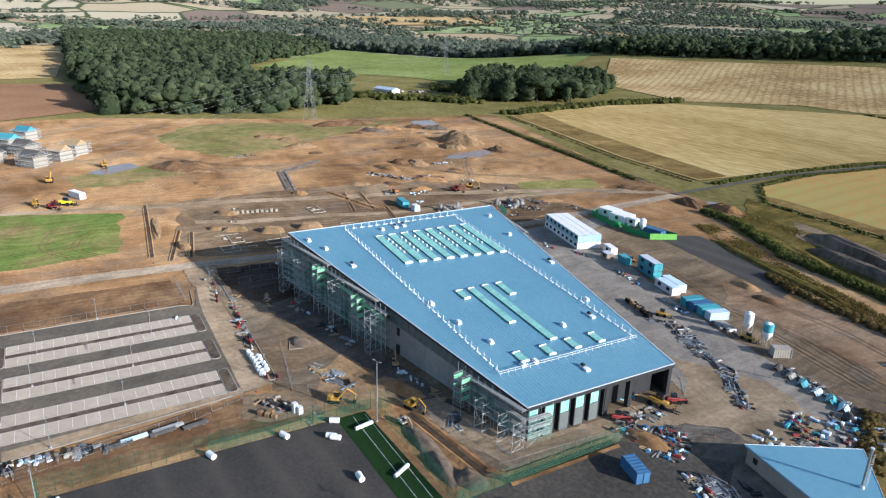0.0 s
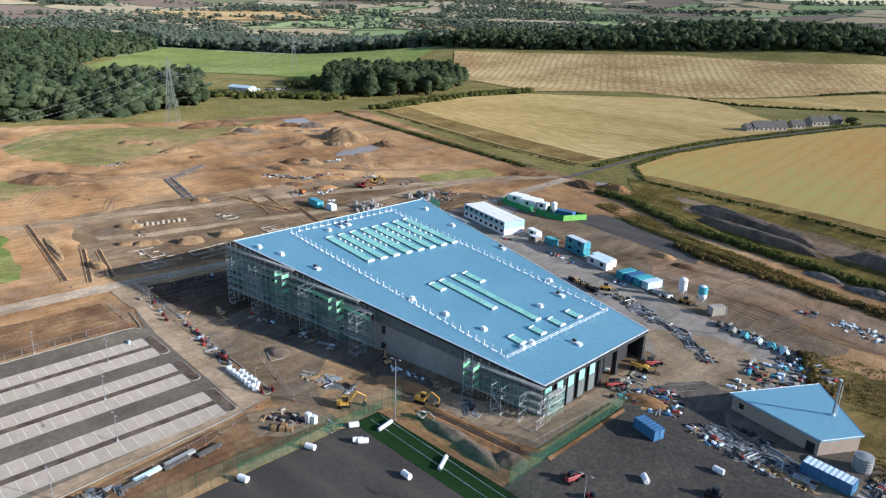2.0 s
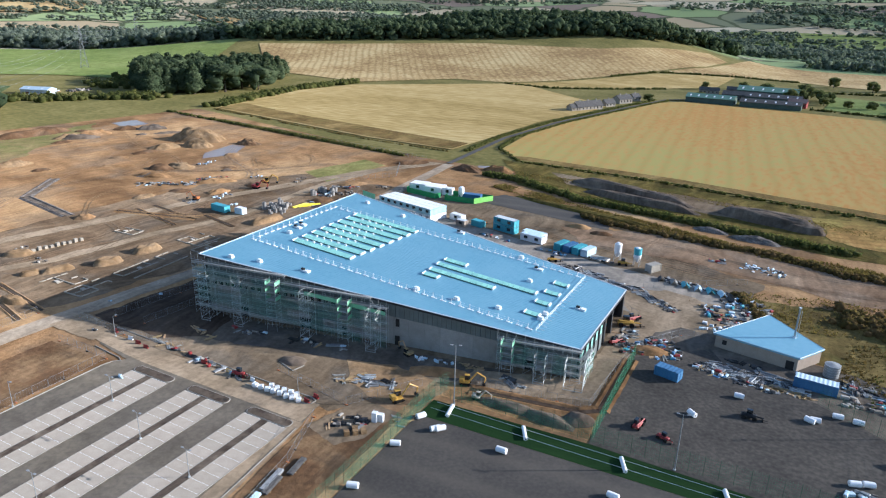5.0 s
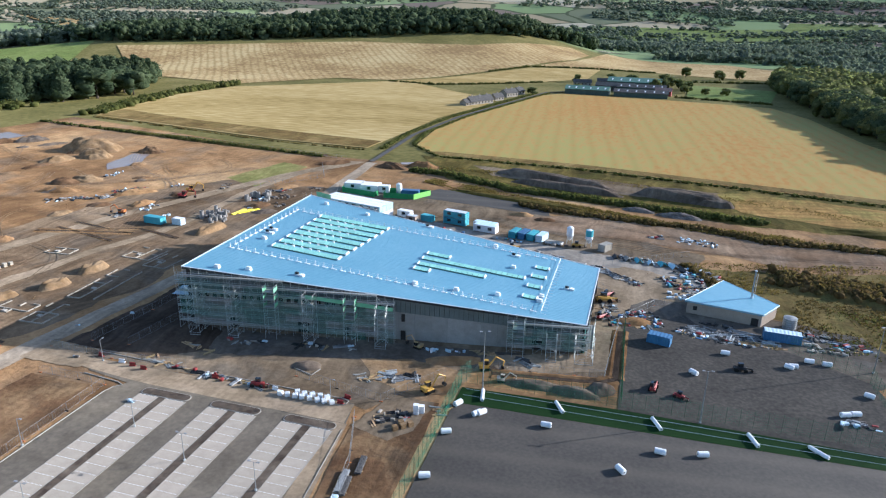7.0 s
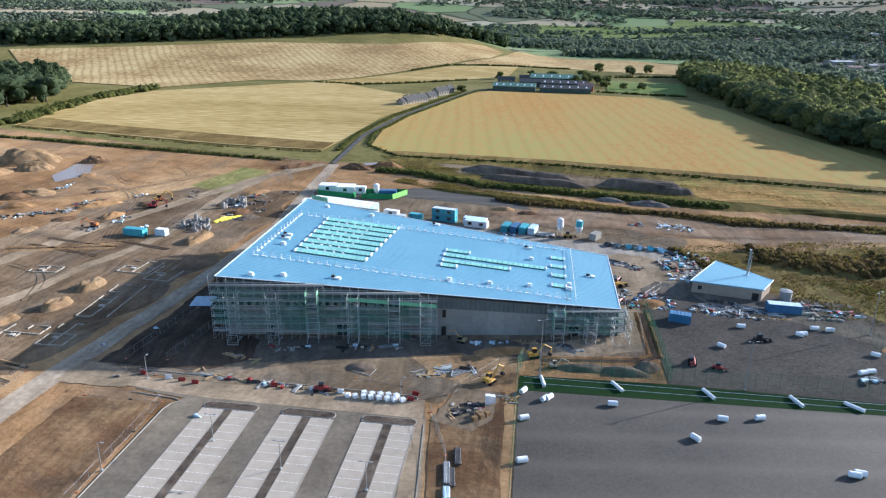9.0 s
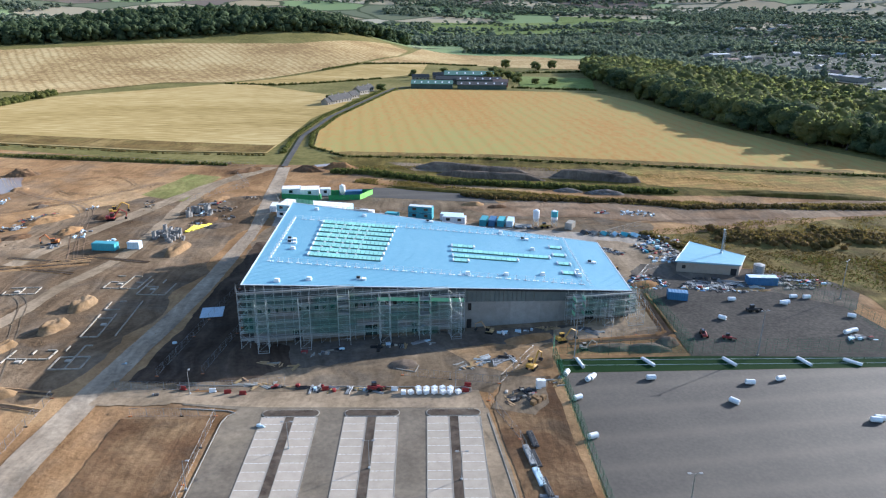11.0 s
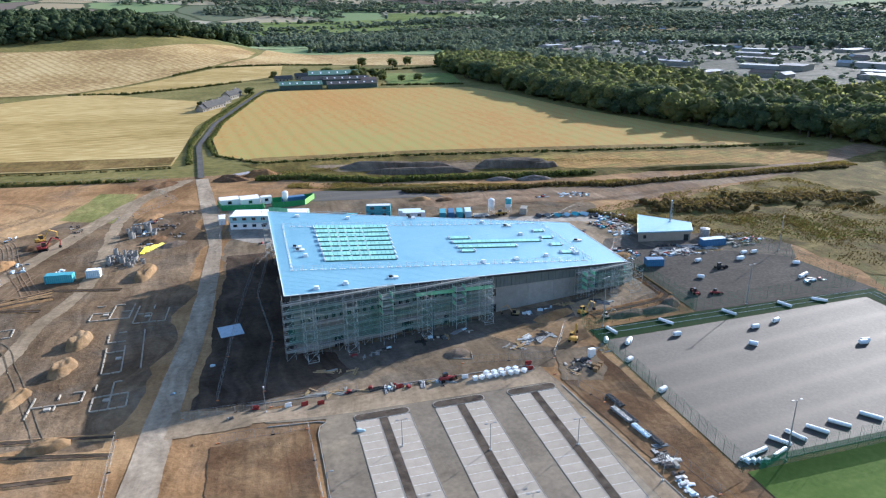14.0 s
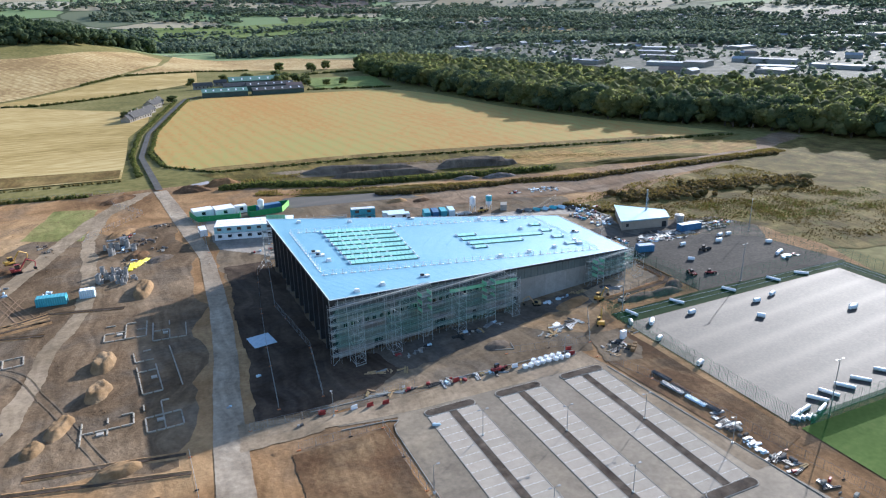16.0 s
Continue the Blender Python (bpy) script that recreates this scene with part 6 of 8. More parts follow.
# ---- earth heaps, banks and trenches ----
def heap(x, y, lx, ly, h, material="heap", rz=0.0, label="loose heap of pale brown earth", flat=0.0, cat="earth heap", rough=0.25, name="earth_mound"):
    n = 16 if max(lx, ly) < 16 else 26
    bm = bmesh.new()
    rows = []
    for j in range(n + 1):
        row = []
        for i in range(n + 1):
            u, v = i / n * 2 - 1, j / n * 2 - 1
            r = max(0.0, 1 - (abs(u) ** 2.2 + abs(v) ** 2.2) ** (1 / 2.2))
            z = h * min(1.0, r * (1.25 if not flat else 1.25 + flat * 2.5)) ** (0.85)
            k = noise.noise((u * 2.3 + x, v * 2.3 + y, 0.3)) * rough + noise.noise((u * 6 + x, v * 6 + y, 4.3)) * rough * 0.5
            z = z * (1 + k) - 0.02 * (r <= 0.0)
            row.append(bm.verts.new((u * lx / 2 * (1 + k * 0.3), v * ly / 2 * (1 + k * 0.3), z - (0.08 if r <= 0.001 else 0.0))))
        rows.append(row)
    for j in range(n):
        for i in range(n):
            bm.faces.new((rows[j][i], rows[j][i + 1], rows[j + 1][i + 1], rows[j + 1][i]))
    for f in bm.faces:
        f.smooth = True
    ob = link(name, bm, M[material])
    ob.matrix_basis = pose(x, y, Z + 0.04, 0, 0, rz)
    return tagged(ob, label, cat, "earth heaps")


for x, y, lx, ly, h, mt, rz in (
        (-380, 236, 34, 22, 6.5, "heap", 20), (-365, 222, 20, 14, 3.5, "heap", 0), (-345, 243, 16, 10, 2.6, "dark_soil", 10), (-439, 124, 15, 8, 1.8, "heap", 60), (-425, 135, 15, 7, 1.6, "heap", 60), (-400, 134, 19, 9, 2.2, "heap", 70), (-445, 197, 20, 9, 2.2, "heap", 70),
        (-241.0, 84.2, 10, 5.4, 1.9, "heap", 78), (-241.8, 69.8, 9, 5, 1.8, "heap", 70), (-248.9, 57.8, 9.5, 4.2, 1.5, "heap", 66), (-253.4, 51.6, 6, 4, 1.1, "heap", 66), (-238, 37, 9, 4, 1.4, "heap", 10), (-230.5, 131, 15, 5.5, 1.8, "heap", 80), 
        (-273, 60, 9, 6, 1.2, "heap", 40), (-365, 60, 40, 18, 3.4, "dark_soil", 50), (-150.0, 50.0, 7, 4.6, 0.9, "spoil", 10), (-335, 170, 14, 9, 2.2, "dark_soil", 20), (-330, 178, 16, 10, 2.0, "heap", 20),
        (-118, 63, 14, 5, 0.8, "soil", 20), (-98, 57.8, 14, 4.2, 1.1, "spoil", 4), (-89, 57.4, 12, 4.4, 1.4, "spoil", -3), (-83.5, 60, 7, 5, 1.9, "spoil", 30), (-77.5, 98.5, 11, 5, 1.3, "soil", 20), (-124, 190, 10, 5, 1.2, "soil", 0), (-114, 186, 9, 5, 1.0, "dark_soil", 10),
        (-264, 31.5, 30, 3.4, 0.7, "heap", -5), (-205, 255, 18, 9, 2.0, "dark_soil", -10), (-190, 262, 16, 10, 2.4, "soil", 0),
        (-78, 213, 14, 5, 1.4, "rubble", -10), (-62, 209, 18, 6, 1.6, "rubble", -8)):
    heap(x, y, lx, ly, h, mt, rz, {"heap": "loose heap of pale brown earth", "dark_soil": "low mound of dark brown soil", "soil": "bank of reddish brown soil", "rubble": "heap of grey crushed stone", "spoil": "heap of grey-brown spoil"}[mt], 0.75 if mt == "heap" and lx < 16 else 0.1, rough=0.25 if lx < 16 else 0.45)
# long flat-topped spoil banks
for x, y, lx, ly, h, rz, mt in ((-120, 254, 66, 8, 3.2, -18, "spoil"), (-112, 240, 56, 6.5, 2.6, -12, "spoil"), (-60, 239, 42, 11, 3.6, -15, "spoil"), (-470, 190, 46, 12, 3.0, 85, "dark_soil"), (-46, 233, 16, 7, 2.4, -10, "spoil")):
    heap(x, y, lx, ly, h, mt, rz, "long flat-topped spoil bank of dark earth", 0.8, "spoil bank", 0.2, "spoil_bank")
# grassy banks and scrub ridges
for x, y, lx, ly, h, rz in ((-150, 241, 60, 9, 1.2, -17), (-70, 219, 100, 8, 1.4, -12), (30, 205, 80, 10, 1.4, -9), (-16, 142, 36, 20, 1.0, -14), (34, 139, 56, 22, 1.0, -20), (-130, 212, 70, 6, 0.9, -14), (-350, 285, 210, 9, 1.0, -9.5), (66, 139, 20, 12, 1.6, -10)):
    heap(x, y, lx, ly, h, "bramble_ground" if y < 150 else "verge", rz, "long low bank of rough dry grass", 0.5, "grass bank", 0.35, "grass_bank")


# low humps of turned earth over the stripped ground
rh = random.Random(21)
for i in range(46):
    x, y = rh.uniform(-470, -285), rh.uniform(60, 262)
    if i > 34:
        x, y = rh.uniform(-282, -222), rh.uniform(150, 255)
    if x < -380 and y < 170 or -278 < x < -240 and y > 188:
        continue
    k = rh.uniform(3, 9) * (1.4 if x < -360 else 1.0)
    mt = rh.choice(("soil", "dark_soil", "heap", "spoil"))
    heap(x, y, k * rh.uniform(1.2, 2.6), k, k * rh.uniform(0.1, 0.2), mt, rh.uniform(20, 90), {"heap": "low hump of pale brown earth", "dark_soil": "low hump of dark brown soil", "soil": "low hump of brown earth", "spoil": "low hump of grey-brown spoil"}[mt], 0.2, "earth heap", 0.4)


def trench(pts, w=1.2, label="open drainage trench with dark sides", bank="soil", bed="darkened_soil"):
    t = thing("trench", label, "trench", "trenches")
    for a, b in zip(pts, pts[1:]):
        d = Vector((b[0] - a[0], b[1] - a[1]))
        m = Matrix.Translation((a[0], a[1], Z)) @ Matrix.Rotation(math.atan2(d.y, d.x), 4, "Z")
        bm = bmesh.new()
        box(bm, 0, -w / 2, 0.03, d.length, w / 2, 0.12, m)
        part("trench_bed", bm, M[bed], t, "dark trench bed" if bed == "darkened_soil" else "grey stone trench bed")
        for s in (-1, 1):
            bm = bmesh.new()
            n = max(2, int(d.length / 1.5))
            vs = []
            for i in range(n + 1):
                u = d.length * i / n
                k = 0.35 + 0.35 * noise.noise((a[0] + u * 0.5, a[1], s))
                g = 1.0 if w > 1.05 else 0.45
                q = [m @ Vector((u, s * (w / 2 - 0.05), 0.0)), m @ Vector((u, s * (w / 2 + 0.7 * g), 0.12 + k * 0.6 * g)), m @ Vector((u, s * (w / 2 + 1.9 * g), -0.02))]
                vs.append([bm.verts.new(c) for c in q])
            for p, q in zip(vs, vs[1:]):
                bm.faces.new((p[0], q[0], q[1], p[1]))
                bm.faces.new((p[1], q[1], q[2], p[2]))
            part("spoil", bm, M[bank], t, "thrown-up soil")
    return t


trench([(-299, 31.8), (-265, 28.8), (-231, 25.6)], 0.8)
trench([(-257.1, 38.6), (-225.2, 30.8)], 0.7, "narrow open trench across bare earth")
trench([(-254, 42.4), (-225.6, 37.4)], 0.8, "shallow open trench across bare earth")
trench([(-358, 129), (-338, 102.6), (-299, 95.4)], 1.8, "angled open drainage trench with grey stone sides", "rubble", "spoil")
trench([(-270, 118), (-256, 124), (-236, 119)], 1.0)
trench([(-285.5, 116), (-255.9, 108.9)], 1.0)
trench([(-283.9, 123.2), (-255, 117.7)], 1.0)
trench([(-108, 60), (-84, 63.5), (-80.6, 66), (-80.4, 92)], 1.3, "dark open trench round the low end of the hall")
trench([(-255, 119), (-290, 110)], 1.2)
trench([(-480, 306), (-360, 288), (-249, 270)], 2.2, "long dark roadside ditch")

for nm, pts, mt in (("puddle", [(-372, 14), (-364, 20), (-376, 40), (-388, 36), (-384, 26)], "puddle"), ("puddle", [(-336, 198), (-330, 215), (-342, 238), (-352, 236), (-346, 210)], "puddle"),
                    ("puddle", [(-452, 240), (-448, 258), (-470, 264), (-472, 246)], "puddle"), ("puddle", [(-205, 268), (-196, 272), (-194, 266), (-202, 263)], "puddle")):
    draped(nm, pts, Z + 0.09, M[mt], 400.0, "muddy brown standing water", 1.2)


# ---- house footings ----
def footings(x, y, rz, nx, ny, cx=4.2, cy=4.4, label="pale concrete block footings of an unbuilt house"):
    t = thing("house_footing", label, "foundation", "house footings", (x, y, Z), rz)
    segs = []
    for i in range(nx + 1):
        for j in range(ny):
            segs.append((i * cx, j * cy, i * cx, (j + 1) * cy))
    for j in range(ny + 1):
        for i in range(nx):
            segs.append((i * cx, j * cy, (i + 1) * cx, j * cy))
    rnd = random.Random(int(x * 7 + y))
    for x0, y0, x1, y1 in segs:
        if rnd.random() < 0.2 and nx * ny > 2:
            continue
        for k in range(2):
            a, b = k / 2 + 0.03, (k + 1) / 2 - 0.03
            if rnd.random() < 0.12:
                continue
            bm = bmesh.new()
            p, q = (x0 + (x1 - x0) * a, y0 + (y1 - y0) * a), (x0 + (x1 - x0) * b, y0 + (y1 - y0) * b)
            ww = 0.15
            box(bm, min(p[0], q[0]) - (ww if x0 == x1 else 0), min(p[1], q[1]) - (ww if y0 == y1 else 0), -0.05, max(p[0], q[0]) + (ww if x0 == x1 else 0), max(p[1], q[1]) + (ww if y0 == y1 else 0), 0.24 + 0.1 * rnd.random())
            part("footing_wall", bm, M["footing"], t)
    bm = bmesh.new()
    box(bm, nx * cx * 0.3, ny * cy * 0.3, 0, nx * cx * 0.3 + 1.3, ny * cy * 0.3 + 1.0, 0.35)
    part("slab", bm, M["concrete"], t)
    return t


footings(-241.2, 97.0, -3, 2, 2, 5.2, 4.9)
footings(-229.4, 92.2, -3, 2, 2, 4.2, 5.9)
footings(-232.6, 64.6, 4, 2, 4, 4.3, 5.6)
footings(-244.8, 48.8, -1, 2, 2, 5.0, 4.5)
footings(-232.2, 48.2, 2, 2, 2, 3.6, 5.9)
footings(-268, 92, 5, 2, 1, 4.5, 5)


# ---- stacked and strewn building materials ----
KIND = {
    "wrapped": ("white", "pale_blue", "galv", "pale_blue", "slate"),
    "rubble": ("concrete", "rubble", "rubble", "stone", "spoil"),
    "timber": ("timber", "board", "timber"),
    "steel": ("galv", "black", "galv", "slate", "steel"),
    "mixed": ("pale_blue", "board", "galv", "black", "concrete", "galv", "timber", "black", "slate", "rubble", "red", "stone"),
    "bright": ("white", "pale_blue", "black", "blue", "cyan", "board", "rubble", "timber", "red", "slate"),
}


def pile(x, y, lx, ly, n, kind="mixed", rz=0.0, label="", s=1.0, group="material stacks", name="material_stack"):
    words = {"wrapped": "stack of building materials wrapped in white and pale blue plastic", "rubble": "strewn pale rubble and broken blocks on bare earth", "timber": "stacked timber lengths and pallets",
             "steel": "stack of grey steel sections and pipes", "mixed": "untidy stack of mixed building materials and offcuts", "bright": "jumbled boxes, sheets and coloured offcuts"}[kind]
    t = thing(name, label or words, "materials", group, (x, y, Z + 0.02), rz)
    rnd = random.Random(int(x * 13 + y * 7 + n))
    pname = {"wrapped": "wrapped_pack", "rubble": "block", "timber": "plank", "steel": "section", "mixed": "item", "bright": "item"}[kind]
    s *= 0.78
    for i in range(n):
        bm = bmesh.new()
        kx, ky = rnd.uniform(-lx / 2, lx / 2), rnd.uniform(-ly / 2, ly / 2)
        a = rnd.choice((0, 0, 90)) + rnd.uniform(-25, 25)
        m = pose(kx, ky, 0, 0, 0, a)
        mt = rnd.choice(KIND[kind])
        if kind == "steel" or (kind == "mixed" and mt in ("steel", "black", "galv")):
            L = rnd.uniform(2, 5) * s
            for k in range(rnd.randint(2, 4)):
                if rnd.random() < 0.5:
                    cyl(bm, 0, 0, -L / 2, 0.17 * s, L, None, 8, m @ pose(0, (k - 1) * 0.36 * s, 0.18 * s + (0.3 * s if k == 3 else 0), 0, 90, 0))
                else:
                    box(bm, -L / 2, (k - 1) * 0.4 * s, 0, L / 2, (k - 1) * 0.4 * s + 0.3 * s, 0.3 * s, m)
        elif kind == "timber" or mt in ("timber", "board"):
            L = rnd.uniform(1.6, 4) * s
            for k in range(rnd.randint(2, 3)):
                w0 = rnd.uniform(-0.7, 0.5) * s
                box(bm, -L / 2, w0, 0, L / 2, w0 + 0.42 * s, 0.14 * s, m @ pose(rnd.uniform(-0.5, 0.5), 0, k * 0.11 * s, 0, 0, rnd.uniform(-14, 14)))
        else:
            w, d, h = rnd.uniform(0.6, 2.2) * s, rnd.uniform(0.4, 1.1) * s, rnd.uniform(0.25, 0.95) * s
            v = box(bm, -w / 2, -d / 2, 0, w / 2, d / 2, h, m)
            bmesh.ops.bevel(bm, geom=bm.edges[:], offset=0.12 * s, segments=1, affect="EDGES")
            for q in bm.verts:
                if q.co.z > 0.1:
                    q.co += noise.noise_vector(q.co * 2 + Vector((x, y, i))) * 0.12 * s
        part(pname, bm, M[mt], t)
    return t


for a in (
        (-82, 98, 7, 6, 26, "bright", 20), (-75, 102, 8, 12, 34, "bright", 30), (-58, 98.5, 13, 4, 30, "steel", -8, "heap of long pipes, rails and offcuts", 1.0), (-47.5, 97, 11, 3.4, 24, "steel", -5, "heap of long pipes, rails and offcuts", 1.0), (-65.5, 133, 8, 8, 30, "bright", 20, "jumbled pale sheets and offcuts beside the road", 1.25), (-61.5, 141, 6, 7, 22, "bright", 40, "jumbled pale sheets and offcuts beside the road", 1.2), (-74, 149.6, 20, 2.4, 34, "steel", -8), (-62, 95.5, 10, 3, 14, "bright", -5), (-53, 94.2, 9, 2.4, 12, "mixed", -5), (-50, 99, 8, 4, 14, "steel", 0), (-31, 104, 9, 6, 24, "mixed", 0),
        (-30, 97, 10, 4, 22, "rubble", 0), (-24, 100, 8, 5, 18, "bright", 20), (-46, 95, 10, 2.4, 22, "timber", 0), (-57, 104, 10, 1.4, 9, "mixed", -12), (-64, 121, 8, 5, 16, "wrapped", 0), (-60, 128, 9, 7, 26, "mixed", 40), (-57, 140, 10, 9, 30, "mixed", 40),
        (-106, 157, 9, 3, 16, "rubble", 0), (-106, 142.4, 11, 4, 26, "steel", -20, "", 0.95), (-95, 138.6, 13, 3.4, 36, "steel", -10, "", 0.95), (-85.5, 134, 9, 3, 24, "steel", -40, "", 0.95), (-78.5, 128.8, 7, 2.6, 18, "mixed", -40, "", 0.9),
        (-112, 145, 10, 4, 26, "rubble", -10), (-104, 143, 8, 4, 14, "steel", 20), (-118, 143, 6, 4, 12, "steel", 30),
        (-127.5, 51.8, 9, 4, 18, "steel", 10), (-134, 50, 6, 3, 9, "timber", 30), (-160, 38.6, 12, 1.5, 14, "mixed", -3), (-172, 39.6, 14, 1.6, 16, "mixed", -3),
        (-183, 41, 9, 2.4, 12, "timber", -20), (-124, 36, 7, 5, 22, "mixed", 20), (-124.2, 0.5, 2.4, 5, 12, "steel", 5),
        (-124.6, -3.5, 2.4, 4, 12, "rubble", 5), (-125.2, -8.6, 2.6, 5, 16, "wrapped", 5), (-123.9, -15, 3, 6, 18, "mixed", 5), (-122.5, -26, 3, 10, 16, "mixed", 5),
        (-234, 160, 4, 6, 9, "bright", 0), (-228, 158, 7, 4, 10, "mixed", 0), (-237, 176, 9, 9, 24, "mixed", 0), (-228, 182, 8, 8, 20, "rubble", 0), (-236, 192, 9, 8, 18, "mixed", 0),
        (-224, 170, 5, 6, 9, "rubble", 0), (-309, 150, 24, 6, 46, "mixed", 40), (-298, 169, 14, 7, 40, "mixed", 50), (-300, 156, 8, 6, 12, "steel", 30), (-276, 62, 5, 8, 12, "rubble", 0), (-384, 95, 4, 12, 16, "rubble", 10, "", 1.2), (-326, 192, 4, 12, 12, "wrapped", 10),
        (-271, 148, 4, 9, 12, "wrapped", 0), (-276, 136, 4, 6, 9, "mixed", 0), (-258, 142, 3, 3, 5, "wrapped", 0), (-284, 182, 5, 8, 9, "wrapped", 0), (-262, 190, 4, 12, 12, "rubble", 20), (-222, 200, 8, 5, 12, "rubble", 0), (-262, 60, 5, 4, 8, "rubble", 0),
        (-124, 66, 3, 2.5, 7, "wrapped", 0), (-118, 67.5, 5, 1.4, 5, "wrapped", 0), (-112, 69, 7, 1.8, 14, "timber", 0, "", 0.8), (-101, 67, 7, 2, 7, "steel", -20), (-170, 56, 10, 2, 12, "mixed", 10), (-150, 60, 16, 2.4, 18, "mixed", 10), (-180, 50, 10, 1, 6, "timber", -12), (-85, 105, 5, 8, 14, "mixed", 0), (-92, 106, 3, 6, 9, "bright", 0),
        (-56, 176, 14, 7, 30, "wrapped", -10), (-72, 178, 6, 4, 8, "mixed", 0), (-34, 61.5, 5, 3.4, 9, "wrapped", 10), (-30, 63, 4, 3, 6, "mixed", 0), (-190, 150, 8, 3, 9, "mixed", 0), (-184, 156, 6, 3, 9, "bright", 0), (-172, 162, 8, 3, 12, "mixed", -10), (-146, 160, 14, 2.4, 18, "bright", -12), (-124, 156, 12, 2.4, 16, "bright", -12),
        (-660, 318, 16, 26, 40, "bright", 20, "scattered vehicles and sheds of a scrap yard", 3.5), (-640, 290, 16, 22, 30, "rubble", 20, "", 3.0), (-650, 345, 14, 20, 26, "rubble", 0, "", 3.0)):
    a = list(a)
    if -90 < a[0] < -20 and a[1] > 92:
        a[4] = int(a[4] * 1.5)
    pile(*a)

# leaning sheet racks, brick packs, insulation rolls
def sheet_rack(x, y, rz, material="cyan", n=4):
    t = thing("sheet_rack", "timber rack of leaning %s" % {"cyan": "turquoise sheets", "pale_blue": "pale blue sheets", "slate": "dark grey sheets", "board": "weathered boards"}[material], "rack", "sheet racks", (x, y, Z), rz)
    for e in (-1.1, 1.1):
        bm = bmesh.new()
        bar(bm, (e, -0.9, 0.02), (e, 0, 1.05), 0.12, 4)
        bar(bm, (e, 0.9, 0.02), (e, 0, 1.05), 0.12, 4)
        bar(bm, (e, -0.9, 0.08), (e, 0.9, 0.08), 0.12, 4)
        part("frame", bm, M["timber"], t)
    for k in range(n):
        sd = -1 if k % 2 else 1
        bm = bmesh.new()
        box(bm, -1.5 + 0.15 * k, -0.03, 0, 1.5 + 0.1 * k, 0.03, 1.25 + 0.1 * (k % 3), pose(0.1 * k, sd * (1.05 + 0.1 * (k // 2)), 0.1, sd * 42, 0, 4 * k))
        part("sheet", bm, M[material], t)


for x, y, rz, mt, n in ((-84.2, 149.4, 100, "slate", 4), (-80.2, 148.4, 95, "board", 5), (-76.6, 147.8, 98, "cyan", 5), (-72.8, 147.2, 92, "pale_blue", 4), (-69, 146.8, 100, "cyan", 6), (-65.4, 146.0, 104, "pale_blue", 5), (-62.5, 143.5, 120, "slate", 4)):
    sheet_rack(x, y, rz, mt, n)


def brick_pack(x, y, rz, material="timber", label="stack of orange-brown facing bricks on a pallet", h=1.1):
    t = thing("brick_pack", label, "bricks", "packed blocks", (x, y, Z), rz)
    bm = bmesh.new()
    for e in (-0.5, 0, 0.5):
        box(bm, -0.6, e - 0.06, 0, 0.6, e + 0.06, 0.1)
    box(bm, -0.6, -0.55, 0.1, 0.6, 0.55, 0.13)
    part("pallet", bm, M["timber"], t)
    for k in range(int(h / 0.24)):
        bm = bmesh.new()
        d = 0.015 * (k % 2)
        box(bm, -0.55 + d, -0.5 + d, 0.14 + k * 0.24, 0.55 - d, 0.5 - d, 0.14 + k * 0.24 + 0.225)
        part("course", bm, M[material], t)


for i, (x, y) in enumerate(((-121.6, 32.2), (-120.3, 33.3), (-119.1, 34.4), (-121, 34.2))):
    brick_pack(x, y, 42, "heap")
brick_pack(-119.4, 38.9, 10, "white", "tall pack of white blocks on a pallet", 2.2)
brick_pack(-118.4, 39.6, 12, "white", "tall pack of white blocks on a pallet", 1.7)
for x, y, r in ((-114.6, 40.6, 30), (-115.8, 42.0, 20), (-114.2, 42.6, 45)):
    pile(x, y, 1.6, 1.6, 5, "timber", r, "untidy stack of yellow timber pallets", 0.9)
for k in range(9):
    brick_pack(-271.6 + 0.4 * k, 64.2 + 2.1 * k * 0.9, 80 + 4 * (k % 3), "footing", "pack of pale concrete blocks on bare earth", (0.9, 1.3, 1.1)[k % 3])


def insulation_roll(x, y, r=0.42, h=1.2, material="timber"):
    t = thing("insulation_roll", "upright %s roll of insulation beside the road" % ("tan" if material == "timber" else "black-wrapped"), "roll", "insulation rolls", (x, y, Z + 0.07))
    bm = bmesh.new()
    cyl(bm, 0, 0, 0, r, h, None, 12)
    bmesh.ops.bevel(bm, geom=[e for e in bm.edges if abs(e.verts[0].co.z - e.verts[1].co.z) < 0.01], offset=0.08, segments=2, affect="EDGES")
    part("wrap", bm, M[material], t)
    bm = bmesh.new()
    cyl(bm, 0, 0, h, 0.12, 0.02, None, 8)
    part("core", bm, M["black"], t)


ri = random.Random(17)
for k in range(30):
    f = (k // 2) / 14
    insulation_roll(-132.3 + 11.9 * f + ri.uniform(-0.2, 0.2), 145.6 - 2.7 * f + (k % 2) * 1.0 + ri.uniform(-0.15, 0.15), ri.uniform(0.36, 0.46), ri.uniform(1.0, 1.5), "timber" if ri.random() < 0.45 else "black")

# upright concrete manhole rings, and a fan of yellow pipes
rr = random.Random(8)


